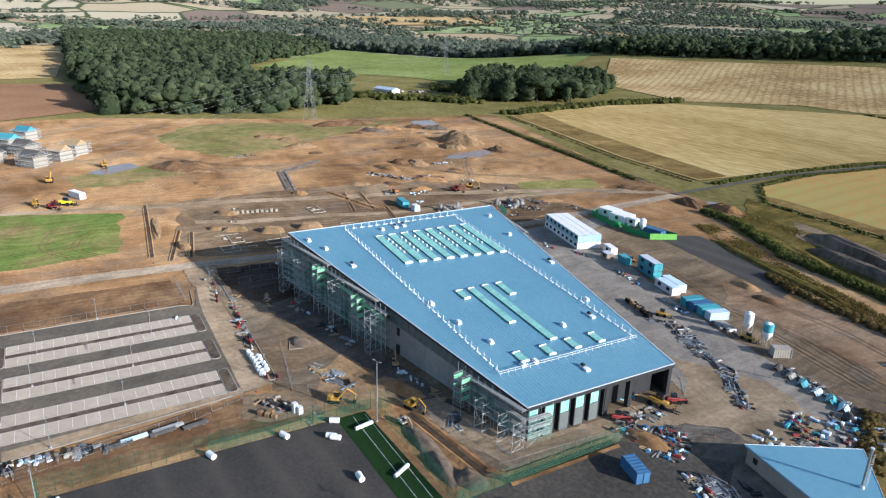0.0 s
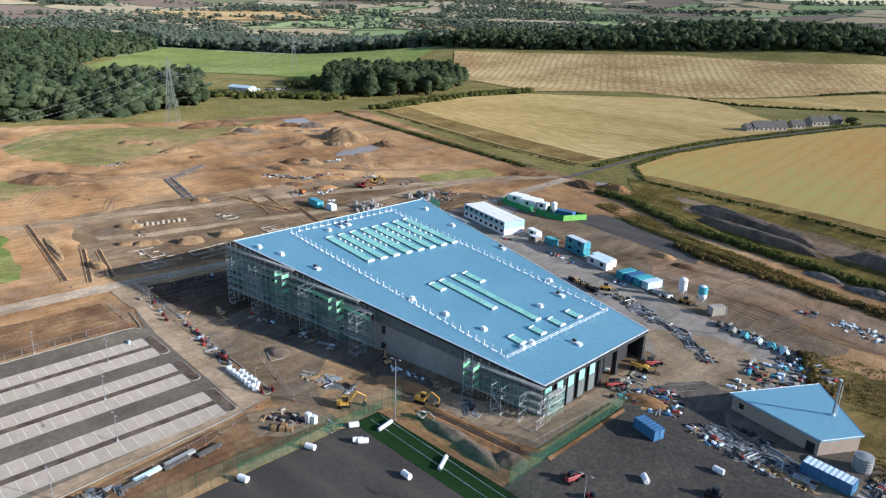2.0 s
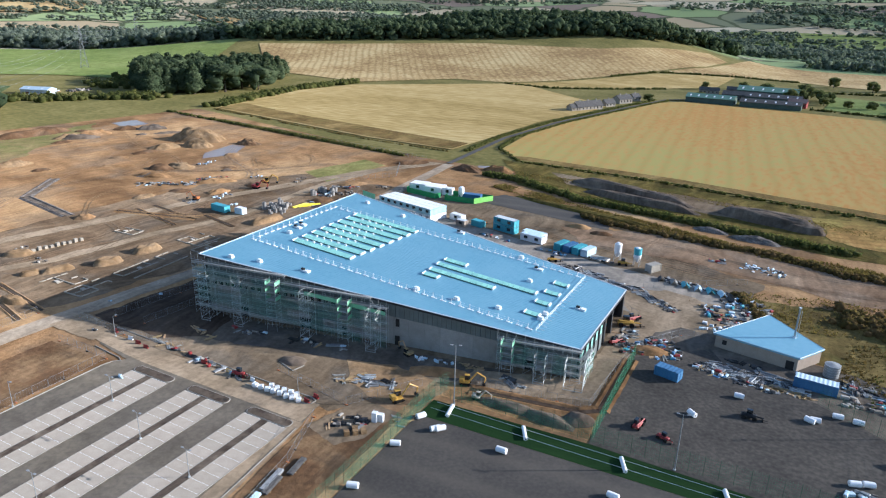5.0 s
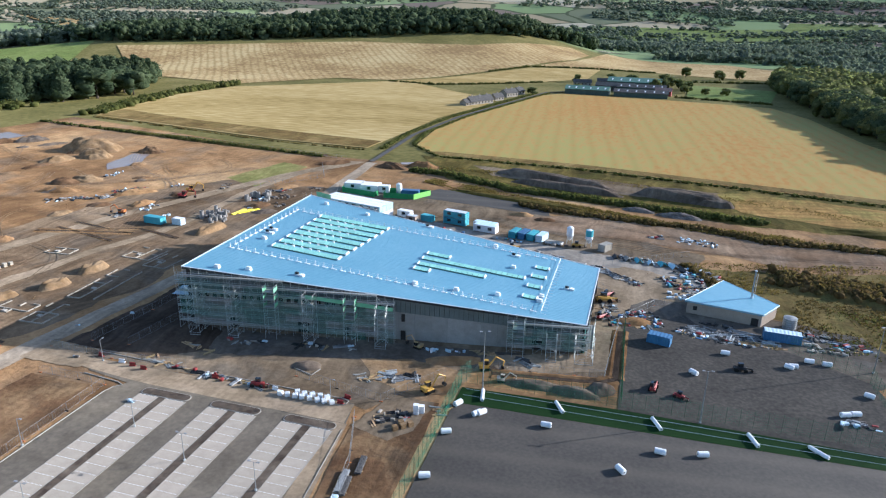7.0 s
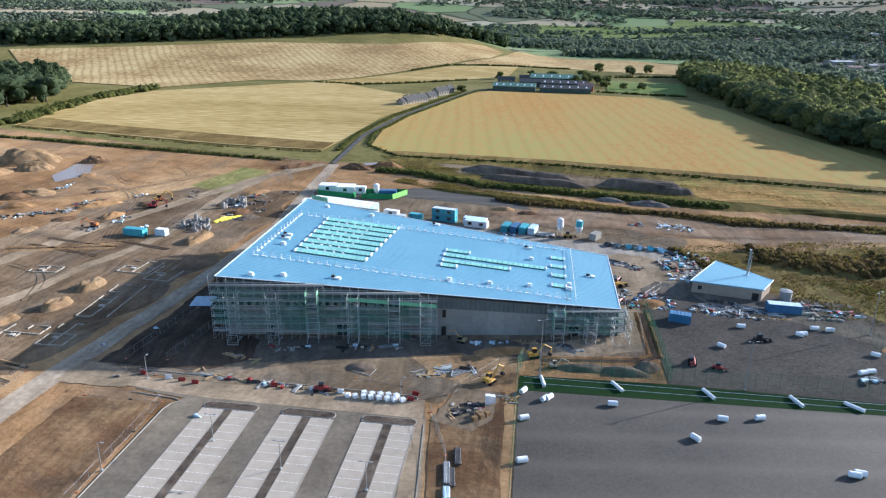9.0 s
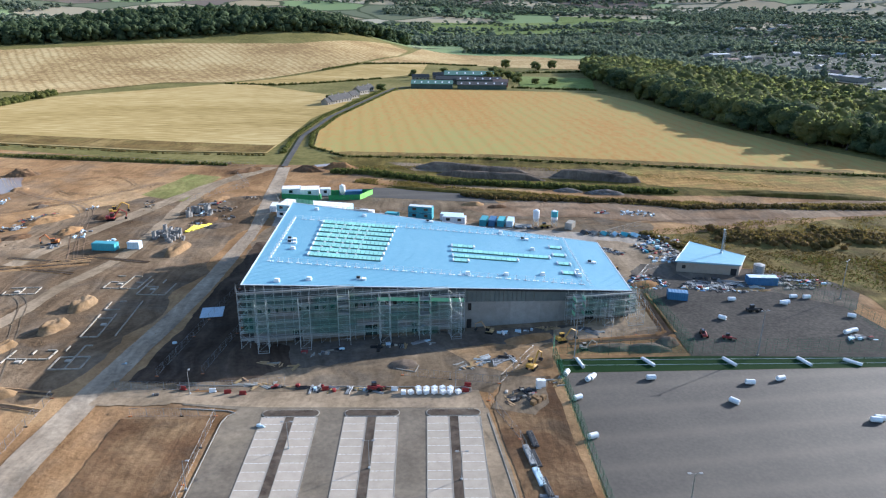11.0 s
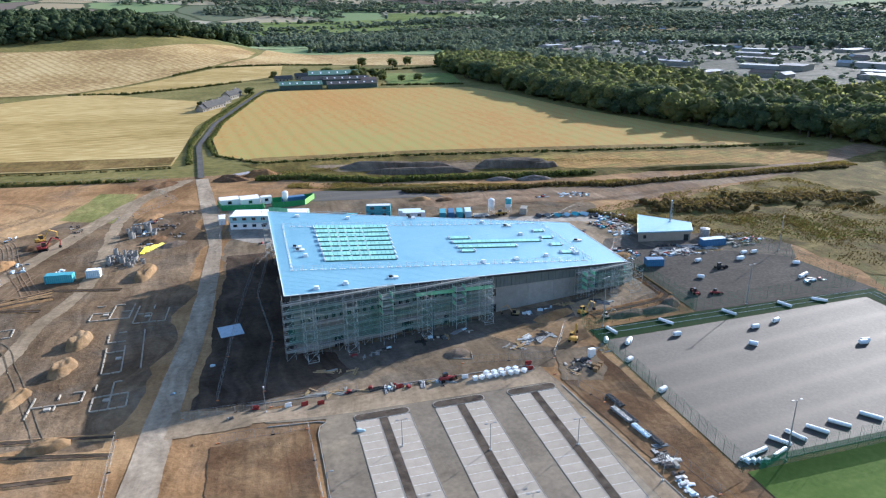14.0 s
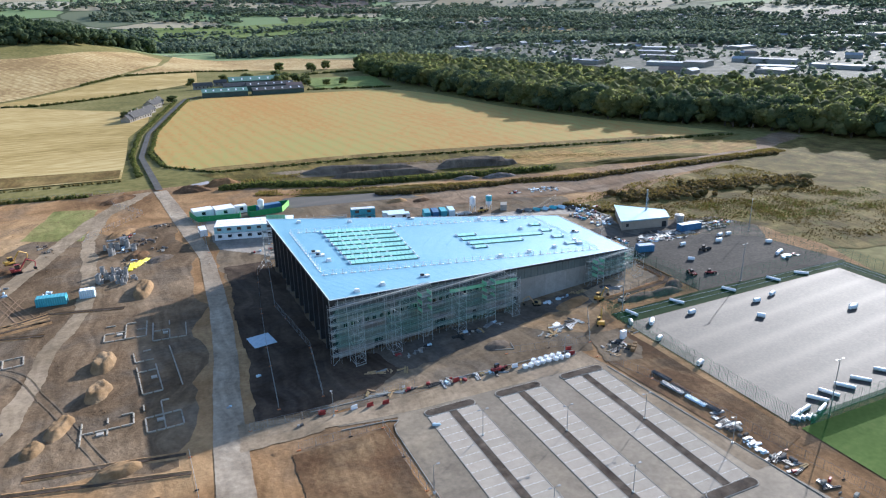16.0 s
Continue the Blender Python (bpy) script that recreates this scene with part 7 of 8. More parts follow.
def manhole_ring(x, y, r=0.75, h=0.9, n=1):
    t = thing("manhole_ring", "grey precast concrete manhole ring standing on bare earth", "concrete ring", "manhole rings", (x, y, Z + 0.02), rr.uniform(0, 90))
    for k in range(n):
        bm = bmesh.new()
        a = [bm.verts.new((rad * math.cos(q * 0.5236), rad * math.sin(q * 0.5236), k * (h + 0.02) + z)) for rad, z in ((r, 0), (r, h), (r * 0.82, h), (r * 0.82, 0)) for q in range(12)]
        for b in range(3):
            for q in range(12):
                bm.faces.new((a[b * 12 + q], a[b * 12 + (q + 1) % 12], a[b * 12 + 12 + (q + 1) % 12], a[b * 12 + 12 + q]))
        part("ring", bm, M["block"], t)


for i in range(46):
    cx, cy, sx, sy = ((-239, 148, 4.5, 5.5), (-236, 142, 4, 3), (-237, 177, 5, 6))[0 if i < 24 else (1 if i < 32 else 2)]
    manhole_ring(cx + rr.uniform(-sx, sx), cy + rr.uniform(-sy, sy), rr.choice((0.55, 0.75, 0.9)), 0.9, rr.choice((1, 1, 2, 2, 3)))
for x, y, rz in ((-231.8, 156, -22), (-233.6, 154.5, -8), (-230.2, 157.5, -30)):
    t = thing("yellow_pipe_stack", "loose stack of bright yellow gas pipes", "pipes", "yellow pipes", (x, y, Z), rz)
    for k in range(6):
        for r in range(2):
            bm = bmesh.new()
            cyl(bm, 0, 0, -4 + rr.uniform(-0.4, 0.4), 0.13, 7.6, None, 8, pose((k - 2.5) * 0.27 + 0.13 * r, 0, 0.14 + r * 0.25, 90, 0, rr.uniform(-2, 2)))
            part("pipe", bm, M["sun_yellow"], t)
t = thing("ground_sheet", "pale weathered sheet pegged flat on dark soil", "sheet", "", (-203.5, 79.5, Z + 0.1), 10)
bm = bmesh.new()
bmesh.ops.create_grid(bm, x_segments=12, y_segments=10, size=1)
for v in bm.verts:
    v.co = Vector((v.co.x * 3.0, v.co.y * 3.4, 0.12 + 0.1 * noise.noise((v.co.x * 6, v.co.y * 6, 0))))
part("sheet", bm, M["pale_blue"], t)
for x, y in ((-168.4, 39.2), (-162, 39), (-203, 37), (-216, 51), (-207.5, 61), (-178, 24.5)):
    pile(x, y, 1.4, 1.0, 3, "wrapped", 0, "pale sacks and offcuts beside the kerb", 0.8)
# loose stones and litter over the site
rs = np.random.RandomState(4)
bm = bmesh.new()
V, Fc = [], []
for i in range(1500):
    px, py = rs.uniform(-480, -60), rs.uniform(-20, 268)
    if -208 < px < -80 and 38 < py < 142 or -190 < px < -24 and py < 95 or (px < -330 and rs.rand() < 0.4):
        continue
    if -310 < px < -224 and py < 24:
        continue
    s = rs.uniform(0.06, 0.2) * (1.5 if px < -250 else 1.0)
    b = len(V)
    a = rs.uniform(0, 3.14)
    for dx, dy, dz in ((-1, -0.7, 0), (1, -0.8, 0), (0.9, 0.7, 0), (-0.8, 0.9, 0), (-0.4, -0.3, 0.8), (0.5, 0.2, 0.7)):
        V.append((px + s * (dx * math.cos(a) - dy * math.sin(a)), py + s * (dx * math.sin(a) + dy * math.cos(a)), Z + 0.08 + dz * s))
    Fc += [(b, b + 1, b + 5, b + 4), (b + 1, b + 2, b + 5), (b + 2, b + 3, b + 4, b + 5), (b + 3, b, b + 4)]
bm.free()
me = bpy.data.meshes.new("loose_stone")
me.from_pydata(V, [], Fc)
tagged(link_mesh("loose_stone", me, M["heap"]), "loose stones and clods strewn over bare earth", "stones", "", "stuff")


# ---- pylons and cables ----
def pylon(x, y, h=46.0, rz=45.0):
    t = thing("pylon", "grey lattice electricity pylon with three pairs of arms", "pylon", "pylons", (x, y, height(x, y) + Z), rz)
    prof = [(0, 4.2), (0.35, 2.6), (0.6, 1.5), (0.8, 1.0), (1.0, 0.25)]

    def half(u):
        for (a, p), (b, q) in zip(prof, prof[1:]):
            if u <= b:
                return p + (q - p) * (u - a) / (b - a)
        return 0.25
    for sx in (-1, 1):
        for sy in (-1, 1):
            bm = bmesh.new()
            for (a, p), (b, q) in zip(prof, prof[1:]):
                bar(bm, (sx * p, sy * p, a * h), (sx * q, sy * q, b * h), 0.26, 4)
            part("leg", bm, M["galv"], t)
    bm = bmesh.new()
    us = [0, 0.12, 0.24, 0.35, 0.44, 0.52, 0.6, 0.68, 0.76, 0.84, 0.92, 1.0]
    for a, b in zip(us, us[1:]):
        p, q = half(a), half(b)
        for (x0, y0), (x1, y1) in (((-1, -1), (1, -1)), ((1, -1), (1, 1)), ((1, 1), (-1, 1)), ((-1, 1), (-1, -1))):
            bar(bm, (x0 * p, y0 * p, a * h), (x1 * q, y1 * q, b * h), 0.14, 3)
            bar(bm, (x1 * p, y1 * p, a * h), (x0 * q, y0 * q, b * h), 0.14, 3)
    part("lattice", bm, M["galv"], t)
    for u, L in ((0.62, 6.0), (0.76, 7.4), (0.9, 5.4)):
        for s in (-1, 1):
            bm = bmesh.new()
            for e in (-1, 1):
                bar(bm, (s * half(u), e * half(u), u * h - 0.8), (s * L, 0, u * h), 0.14, 3)
                bar(bm, (s * half(u), e * half(u), u * h + 1.0), (s * L, 0, u * h), 0.14, 3)
            arm = part("arm", bm, M["galv"], t)
            bm = bmesh.new()
            bar(bm, (s * L, 0, u * h), (s * L, 0, u * h - 2.2), 0.25, 5)
            part("insulator", bm, M["glass"], arm)
    return t


PY = [(-230, -72, 46.0), (-498, 174, 46.0), (-842, 490, 50.0), (-1500, 1095, 50.0)]
ang = math.degrees(math.atan2(316, -344)) + 90
for x, y, h in PY[1:]:
    pylon(x, y, h, ang)
wires = thing("power_line", "thin grey power cables sagging between pylons", "cable")
for (x0, y0, h0), (x1, y1, h1) in zip(PY, PY[1:]):
    for u, L in ((0.62, 6.0), (0.76, 7.4), (0.9, 5.4)):
        for s in (-1, 1):
            ca, sa = math.cos(radians(ang)) * L * s, math.sin(radians(ang)) * L * s
            bm = bmesh.new()
            prev = None
            nrm = Vector((y1 - y0, x0 - x1, 0)).normalized() * 0.035
            for k in range(13):
                f = k / 12
                z = (height(x0, y0) + h0 * u - 2.2) * (1 - f) + (height(x1, y1) + h1 * u - 2.2) * f - 9 * 4 * f * (1 - f)
                c = (x0 + (x1 - x0) * f + ca, y0 + (y1 - y0) * f + sa, z)
                cur = [bm.verts.new(Vector(c) + o) for o in (nrm, -nrm, Vector((0, 0, 0.06)))]
                if prev:
                    for q in range(3):
                        bm.faces.new((prev[q], prev[(q + 1) % 3], cur[(q + 1) % 3], cur[q]))
                prev = cur
            part("cable", bm, M["galv"], wires)

# ---- trees, hedges and woods ----
rs = np.random.RandomState(11)


def ico():
    bm = bmesh.new()
    bmesh.ops.create_icosphere(bm, subdivisions=1, radius=1.0)
    v = np.array([p.co[:] for p in bm.verts])
    f = np.array([[q.index for q in p.verts] for p in bm.faces])
    bm.free()
    return v, f


ICO_V, ICO_F = ico()


def crown_template(kind, lobes, leaves, seed, leaf=(0.03, 0.065), lump=0.16):
    """Verts and triangles of a crown about 1 high: uneven lobes with leaf clumps standing out of them."""
    r = np.random.RandomState(seed)
    vs, fs, nv = [], [], 0
    cs = []
    for k in range(lobes):
        if kind == "cone":
            u = (k + 0.5) / lobes
            c = np.array([r.normal(0, 0.03), r.normal(0, 0.03), 0.15 + 0.8 * u])
            s = np.array([0.26, 0.26, 0.24]) * (1.15 - u * 0.95)
        else:
            a = 2.4 * k + r.uniform(-0.4, 0.4)
            d = 0.0 if k == 0 else r.uniform(0.14, 0.3)
            c = np.array([d * math.cos(a), d * math.sin(a), r.uniform(0.22, 0.78) if k else 0.74])
            s = r.uniform(0.13, 0.25, 3) * np.array([1, 1, 0.95])
        cs.append((c, s))
        w = ICO_V * (1 + r.normal(0, lump, (len(ICO_V), 1))) * s + c
        vs.append(w)
        fs.append(ICO_F + nv)
        nv += len(w)
    for k in range(leaves):
        c, s = cs[r.randint(len(cs))]
        d = r.normal(0, 1, 3)
        d[2] = abs(d[2]) * 0.8 - 0.15
        d /= np.linalg.norm(d)
        p = c + d * s * r.uniform(0.9, 1.25)
        t1 = np.cross(d, r.normal(0, 1, 3))
        t1 /= np.linalg.norm(t1)
        t2 = np.cross(d, t1) + d * r.uniform(-0.7, 0.7)
        z = r.uniform(*leaf)
        vs.append(np.array([p - t1 * z, p + t2 * z * 1.3, p + t1 * z, p - t2 * z * 0.9 + d * z * 0.5]))
        fs.append(np.array([[0, 1, 2], [0, 2, 3]]) + nv)
        nv += 4
    return np.vstack(vs), np.vstack(fs)


def mesh_np(name, v, f):
    me = bpy.data.meshes.new(name)
    me.vertices.add(len(v))
    me.vertices.foreach_set("co", np.ascontiguousarray(v, dtype=np.float32).ravel())
    me.loops.add(len(f) * 3)
    me.loops.foreach_set("vertex_index", np.ascontiguousarray(f, dtype=np.int32).ravel())
    me.polygons.add(len(f))
    me.polygons.foreach_set("loop_start", np.arange(0, len(f) * 3, 3, dtype=np.int32))
    me.polygons.foreach_set("loop_total", np.full(len(f), 3, dtype=np.int32))
    me.update(calc_edges=True)
    return me


NEAR = [crown_template("round", 15, 1000, s, (0.014, 0.036), 0.24) for s in range(6)] + [crown_template("cone", 9, 700, 80 + s, (0.016, 0.04), 0.26) for s in range(2)]
MID = [crown_template("round", 11, 310, 20 + s, (0.018, 0.042), 0.34) for s in range(5)] + [crown_template("cone", 7, 120, 40 + s, (0.025, 0.055), 0.26) for s in range(3)]
DEEP = [crown_template("round", 6, 46, 50 + s, (0.035, 0.075), 0.24) for s in range(5)] + [crown_template("cone", 4, 36, 56 + s, (0.04, 0.08), 0.26) for s in range(2)]
FAR = [crown_template("round", 3, 12, 60 + s, (0.05, 0.09), 0.22) for s in range(5)]


def inside(poly, x, y):
    c = False
    n = len(poly)
    for i in range(n):
        x0, y0 = poly[i]
        x1, y1 = poly[(i + 1) % n]
        if (y0 > y) != (y1 > y) and x < (x1 - x0) * (y - y0) / (y1 - y0) + x0:
            c = not c
    return c


def scatter(poly, gap, jitter=0.45):
    xs, ys = [p[0] for p in poly], [p[1] for p in poly]
    out = []
    y = min(ys)
    while y < max(ys):
        x = min(xs)
        while x < max(xs):
            px, py = x + rs.uniform(-jitter, jitter) * gap, y + rs.uniform(-jitter, jitter) * gap
            if inside(poly, px, py):
                out.append((px, py))
            x += gap
        y += gap
    return out


def tree_mass(name, spots, templates, hmin, hmax, material, label, wide=1.0):
    vs, fs, nv = [], [], 0
    for x, y in spots:
        pool = DEEP if templates is MID and math.hypot(x + 120, y) > 780 else templates
        tv, tf = pool[rs.randint(len(pool))]
        h = rs.uniform(hmin, hmax)
        w = h * rs.uniform(0.85, 1.25) * wide
        a = rs.uniform(0, 6.28)
        ca, sa = math.cos(a), math.sin(a)
        v = np.empty_like(tv)
        v[:, 0] = (tv[:, 0] * ca - tv[:, 1] * sa) * w + x
        v[:, 1] = (tv[:, 0] * sa + tv[:, 1] * ca) * w + y
        v[:, 2] = (tv[:, 2] * 1.08 - 0.12) * h + height(x, y)
        vs.append(v)
        fs.append(tf + nv)
        nv += len(v)
    if not vs:
        return
    ob = link_mesh(name, mesh_np(name, np.vstack(vs), np.vstack(fs)), M[material])
    return tagged(ob, label, "trees", "", "stuff")


TRUNK = None


def trunk_mesh():
    bm = bmesh.new()
    prev = None
    for z, r in ((0, 0.032), (0.12, 0.022), (0.35, 0.017), (0.6, 0.008)):
        ring = [bm.verts.new((r * math.cos(k * 1.047) + 0.01 * math.sin(z * 9), r * math.sin(k * 1.047), z)) for k in range(6)]
        if prev:
            for k in range(6):
                bm.faces.new((prev[k], prev[(k + 1) % 6], ring[(k + 1) % 6], ring[k]))
        prev = ring
    for k in range(5):
        a = k * 1.26
        bar(bm, (0, 0, 0.24 + 0.05 * k), (0.2 * math.cos(a), 0.2 * math.sin(a), 0.46 + 0.05 * k), 0.014, 4)
    me = bpy.data.meshes.new("trunk")
    bm.to_mesh(me)
    bm.free()
    me.materials.append(M["bark"])
    return me


TRUNK = trunk_mesh()
CROWNS = {}
for mt in ("leaf", "leaf_b"):
    CROWNS[mt] = []
    for v, f in NEAR:
        me = mesh_np("crown", v, f)
        me.materials.append(M[mt])
        CROWNS[mt].append(me)


def tree(x, y, h, mt="leaf", group="woodland trees"):
    t = new("tree")
    w = h * rs.uniform(1.05, 1.4)
    t.matrix_basis = Matrix.Translation((x, y, height(x, y) + 0.05)) @ Matrix.Rotation(rs.uniform(0, 6.28), 4, "Z") @ Matrix.Diagonal((w, w, h, 1))
    tagged(t, "broad leafy tree with a dense olive-green crown" if mt == "leaf_b" else "broad leafy tree with a dense dark green crown", "tree", group)
    link_mesh("trunk", TRUNK, None, t)
    link_mesh("crown", CROWNS[mt][rs.randint(6) if group != "copse trees" or rs.rand() < 0.35 else 6 + rs.randint(2)], None, t)
    return t


# wood beside the east field: nearest trees singly, the rest as a mass
WOOD_E = [(62, 760), (60, 640), (64, 527), (72, 433), (96, 331), (138, 276), (160, 215), (192, 150), (340, 120), (350, 300), (250, 400), (200, 650), (150, 920), (75, 890)]
edge_e = [(62, 760), (60, 640), (64, 527), (72, 433), (96, 331), (138, 276), (160, 215), (192, 150)]


def edge_dist(x, y, line):
    best = 1e9
    for (x0, y0), (x1, y1) in zip(line, line[1:]):
        dx, dy = x1 - x0, y1 - y0
        t = max(0, min(1, ((x - x0) * dx + (y - y0) * dy) / (dx * dx + dy * dy)))
        best = min(best, math.hypot(x - x0 - t * dx, y - y0 - t * dy))
    return best


spots = scatter(WOOD_E, 10.5)
front = [p for p in spots if edge_dist(*p, edge_e) < 24]
back = [p for p in spots if edge_dist(*p, edge_e) >= 24]
for k, (x, y) in enumerate(front[:190]):
    tree(x, y, rs.uniform(17, 24), "leaf_b" if rs.rand() < 0.55 else "leaf")
tree_mass("woodland", back + front[190:], MID, 17, 24, "leaf_b", "deep mixed wood of olive and dark green trees", 1.3)
# woods west and north of the site
WOOD_W = [(-572, 40), (-545, 140), (-566, 215), (-650, 272), (-722, 292), (-728, 182), (-1020, 255), (-1380, 531), (-1700, 520), (-1900, 60), (-880, 34)]
tree_mass("woodland", scatter(WOOD_W, 13.5), MID, 19, 28, "leaf", "wide dark green mixed wood", 1.1)
WOOD_C = [(-566, 350), (-528, 450), (-590, 560), (-665, 600), (-700, 450)]
for x, y in scatter(WOOD_C, 15):
    tree(x, y, rs.uniform(22, 29), "leaf", "copse trees")
WOOD_H = [(-1020, 800), (-818, 792), (-640, 902), (-511, 968), (-300, 1088), (-170, 1245), (-200, 1380), (-500, 1200), (-900, 1050), (-1150, 980)]
tree_mass("woodland", scatter(WOOD_H, 13.5), MID, 18, 26, "leaf", "dark belt of trees along the hill's crest", 1.15)
WOOD_P = [(-1420, 545), (-880, 812), (-1030, 960), (-1600, 820), (-2000, 700)]
tree_mass("woodland", scatter(WOOD_P, 15), MID, 18, 26, "leaf_far_haze", "wood behind the green pasture, distance haze put in its leaf colour", 1.15)
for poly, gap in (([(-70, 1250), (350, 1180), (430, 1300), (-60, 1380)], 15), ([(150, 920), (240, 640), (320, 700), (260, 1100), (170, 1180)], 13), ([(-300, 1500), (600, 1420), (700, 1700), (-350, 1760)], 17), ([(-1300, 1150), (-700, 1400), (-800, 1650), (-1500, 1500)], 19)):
    tree_mass("woodland", scatter(poly, gap), MID, 12, 19, "leaf_far_haze", "far tree belt with distance haze tinted into its leaves", 1.15)
# scattered far woods and hedgerow trees out to the hills
far_spots = []
for k in range(330):
    a = rs.uniform(-0.2, 3.4)
    d = rs.uniform(1350, 4400)
    cx, cy = -150 + d * math.cos(a), d * math.sin(a)
    if cy < -300:
        continue
    block = k % 3 == 0
    ax, L = rs.uniform(-0.3, 0.3) + a + 1.57, rs.uniform(120, 340) if block else rs.uniform(160, 520)
    deep, n = (rs.uniform(50, 130), 130) if block else (rs.uniform(4, 14), int(L / 7))
    for i in range(n):
        u, w = rs.uniform(-L, L), rs.uniform(-deep, deep)
        far_spots.append((cx + u * math.cos(ax) - w * math.sin(ax), cy + u * math.sin(ax) + w * math.cos(ax)))
tree_mass("far_woodland", far_spots, FAR, 13, 22, "leaf_far_haze", "far woods and tree lines, distance haze put in their colour", 1.5)
# single field trees
for x, y, h in ((-30, 905, 14), (10, 880, 13), (36, 900, 14), (85, 860, 15), (130, 840, 14), (-70, 720, 13), (-60, 735, 12), (-190, 620, 8), (-150, 660, 9), (-96, 770, 13), (-40, 700, 9), (-20, 690, 8), (0, 690, 9), (-52, 760, 13), (-44, 742, 12), (-60, 776, 14), (-36, 728, 11), (-160, 770, 10), (-120, 790, 11), (-224, 548, 7), (-232, 540, 6)):
    tree(x, y, h, "leaf_b", "field trees")


def hedge(name, pts, w, h, material, label, density=1.0, kind=""):
    vs, fs, nv = [], [], 0
    for a, b in zip(pts, pts[1:]):
        L = math.hypot(b[0] - a[0], b[1] - a[1])
        n = int(L * density * 1.0)
        for i in range(n):
            t = rs.uniform(0, 1)
            x, y = a[0] + (b[0] - a[0]) * t, a[1] + (b[1] - a[1]) * t
            s = rs.uniform(0.6, 1.2) * h * 0.62
            x += rs.normal(0, w * 0.28)
            y += rs.normal(0, w * 0.28)
            v = ICO_V * (1 + rs.normal(0, 0.22, (len(ICO_V), 1))) * np.array([s * 1.2, s * 1.2, s]) + np.array([x, y, height(x, y) + s * 0.55 + 0.1])
            vs.append(v)
            fs.append(ICO_F + nv)
            nv += len(v)
            for q in range(10):
                d = rs.normal(0, 1, 3)
                d[2] = abs(d[2])
                d /= np.linalg.norm(d)
                p = np.array([x, y, height(x, y) + s * 0.55]) + d * s * 1.15
                t1 = np.cross(d, rs.normal(0, 1, 3))
                t1 /= np.linalg.norm(t1)
                z = s * rs.uniform(0.15, 0.35)
                vs.append(np.array([p - t1 * z, p + t1 * z, p + d * z * 1.6]))
                fs.append(np.array([[0, 1, 2]]) + nv)
                nv += 3
    ob = link_mesh(name, mesh_np(name, np.vstack(vs), np.vstack(fs)), M[material])
    return tagged(ob, label, "hedge" if name == "hedge" else "scrub", "hedges" if name == "hedge" else "", kind)


hedge("hedge", [(-227.5, 300), (-230, 360), (-223.5, 440), (-206.5, 530), (-186, 632)], 1.8, 1.5, "hedge", "dark green hedge along the country lane", 1.7)
hedge("hedge", [(-214, 318), (-219.5, 360), (-212.5, 440), (-195.5, 530), (-174, 638)], 1.7, 1.4, "hedge", "dark green hedge along the country lane", 1.7)
hedge("hedge", [(-364, 676), (-306, 666), (-255, 697), (-197, 747)], 2.0, 2.0, "hedge", "dark hedge between stubble fields")
hedge("hedge", [(-277, 799), (-234, 858), (-141, 909), (-68, 932)], 2.0, 2.0, "hedge", "dark hedge between stubble fields")
hedge("hedge", [(-120, 800), (-30, 830), (120, 868)], 2.0, 2.4, "hedge", "dark hedge behind the farm")
hedge("hedge", [(-50, 655), (36, 632)], 2.0, 2.0, "hedge", "dark hedge at the field's end")
hedge("hedge", [(-500, 575), (-505, 470), (-478, 345)], 12, 4.0, "hedge", "wide scrubby hedge beside the stubble field", 1.4)
hedge("hedge", [(-212, 316), (-190, 290), (-110, 284), (16, 259), (128, 236)], 2.2, 1.2, "hedge", "low scrubby hedge along the field's edge", 0.9)
hedge("hedge", [(-470, 336), (-300, 298), (-236, 293)], 1.6, 0.9, "dry", "low dry hedge along the field's edge", 0.8)
hedge("hedge", [(-485, 305), (-249, 266)], 2.0, 1.6, "hedge", "scrubby hedge beside the ditch", 0.9)


def tussocks(name, pts, w, h, material, label, per_m=4.0):
    """Clumps of upright blades along a strip of rough ground."""
    vs, fs, nv = [], [], 0
    for a, b in zip(pts, pts[1:]):
        L = math.hypot(b[0] - a[0], b[1] - a[1])
        for i in range(int(L * per_m)):
            f, u = rs.uniform(0, 1), rs.uniform(-0.5, 0.5) * w
            x = a[0] + (b[0] - a[0]) * f - (b[1] - a[1]) / L * u + rs.normal(0, 0.4)
            y = a[1] + (b[1] - a[1]) * f + (b[0] - a[0]) / L * u + rs.normal(0, 0.4)
            k = 0.5 + noise.noise((x * 0.07, y * 0.07, 3.0))
            if k < rs.uniform(0, 0.6):
                continue
            s = h * rs.uniform(0.5, 1.2) * (0.6 + 0.6 * k)
            z = height(x, y) + 0.12
            for q in range(6):
                t = rs.uniform(0, 6.28)
                d = np.array([math.cos(t), math.sin(t), 0])
                e = np.array([-d[1], d[0], 0])
                o = np.array([x, y, z]) + d * s * 0.25
                vs.append(np.array([o - e * s * 0.3, o + e * s * 0.3, o + d * s * rs.uniform(0.2, 0.7) + np.array([0, 0, s])]))
                fs.append(np.array([[0, 1, 2]]) + nv)
                nv += 3
    ob = link_mesh(name, mesh_np(name, np.vstack(vs), np.vstack(fs)), M[material])
    return tagged(ob, label, "scrub", "", "stuff")


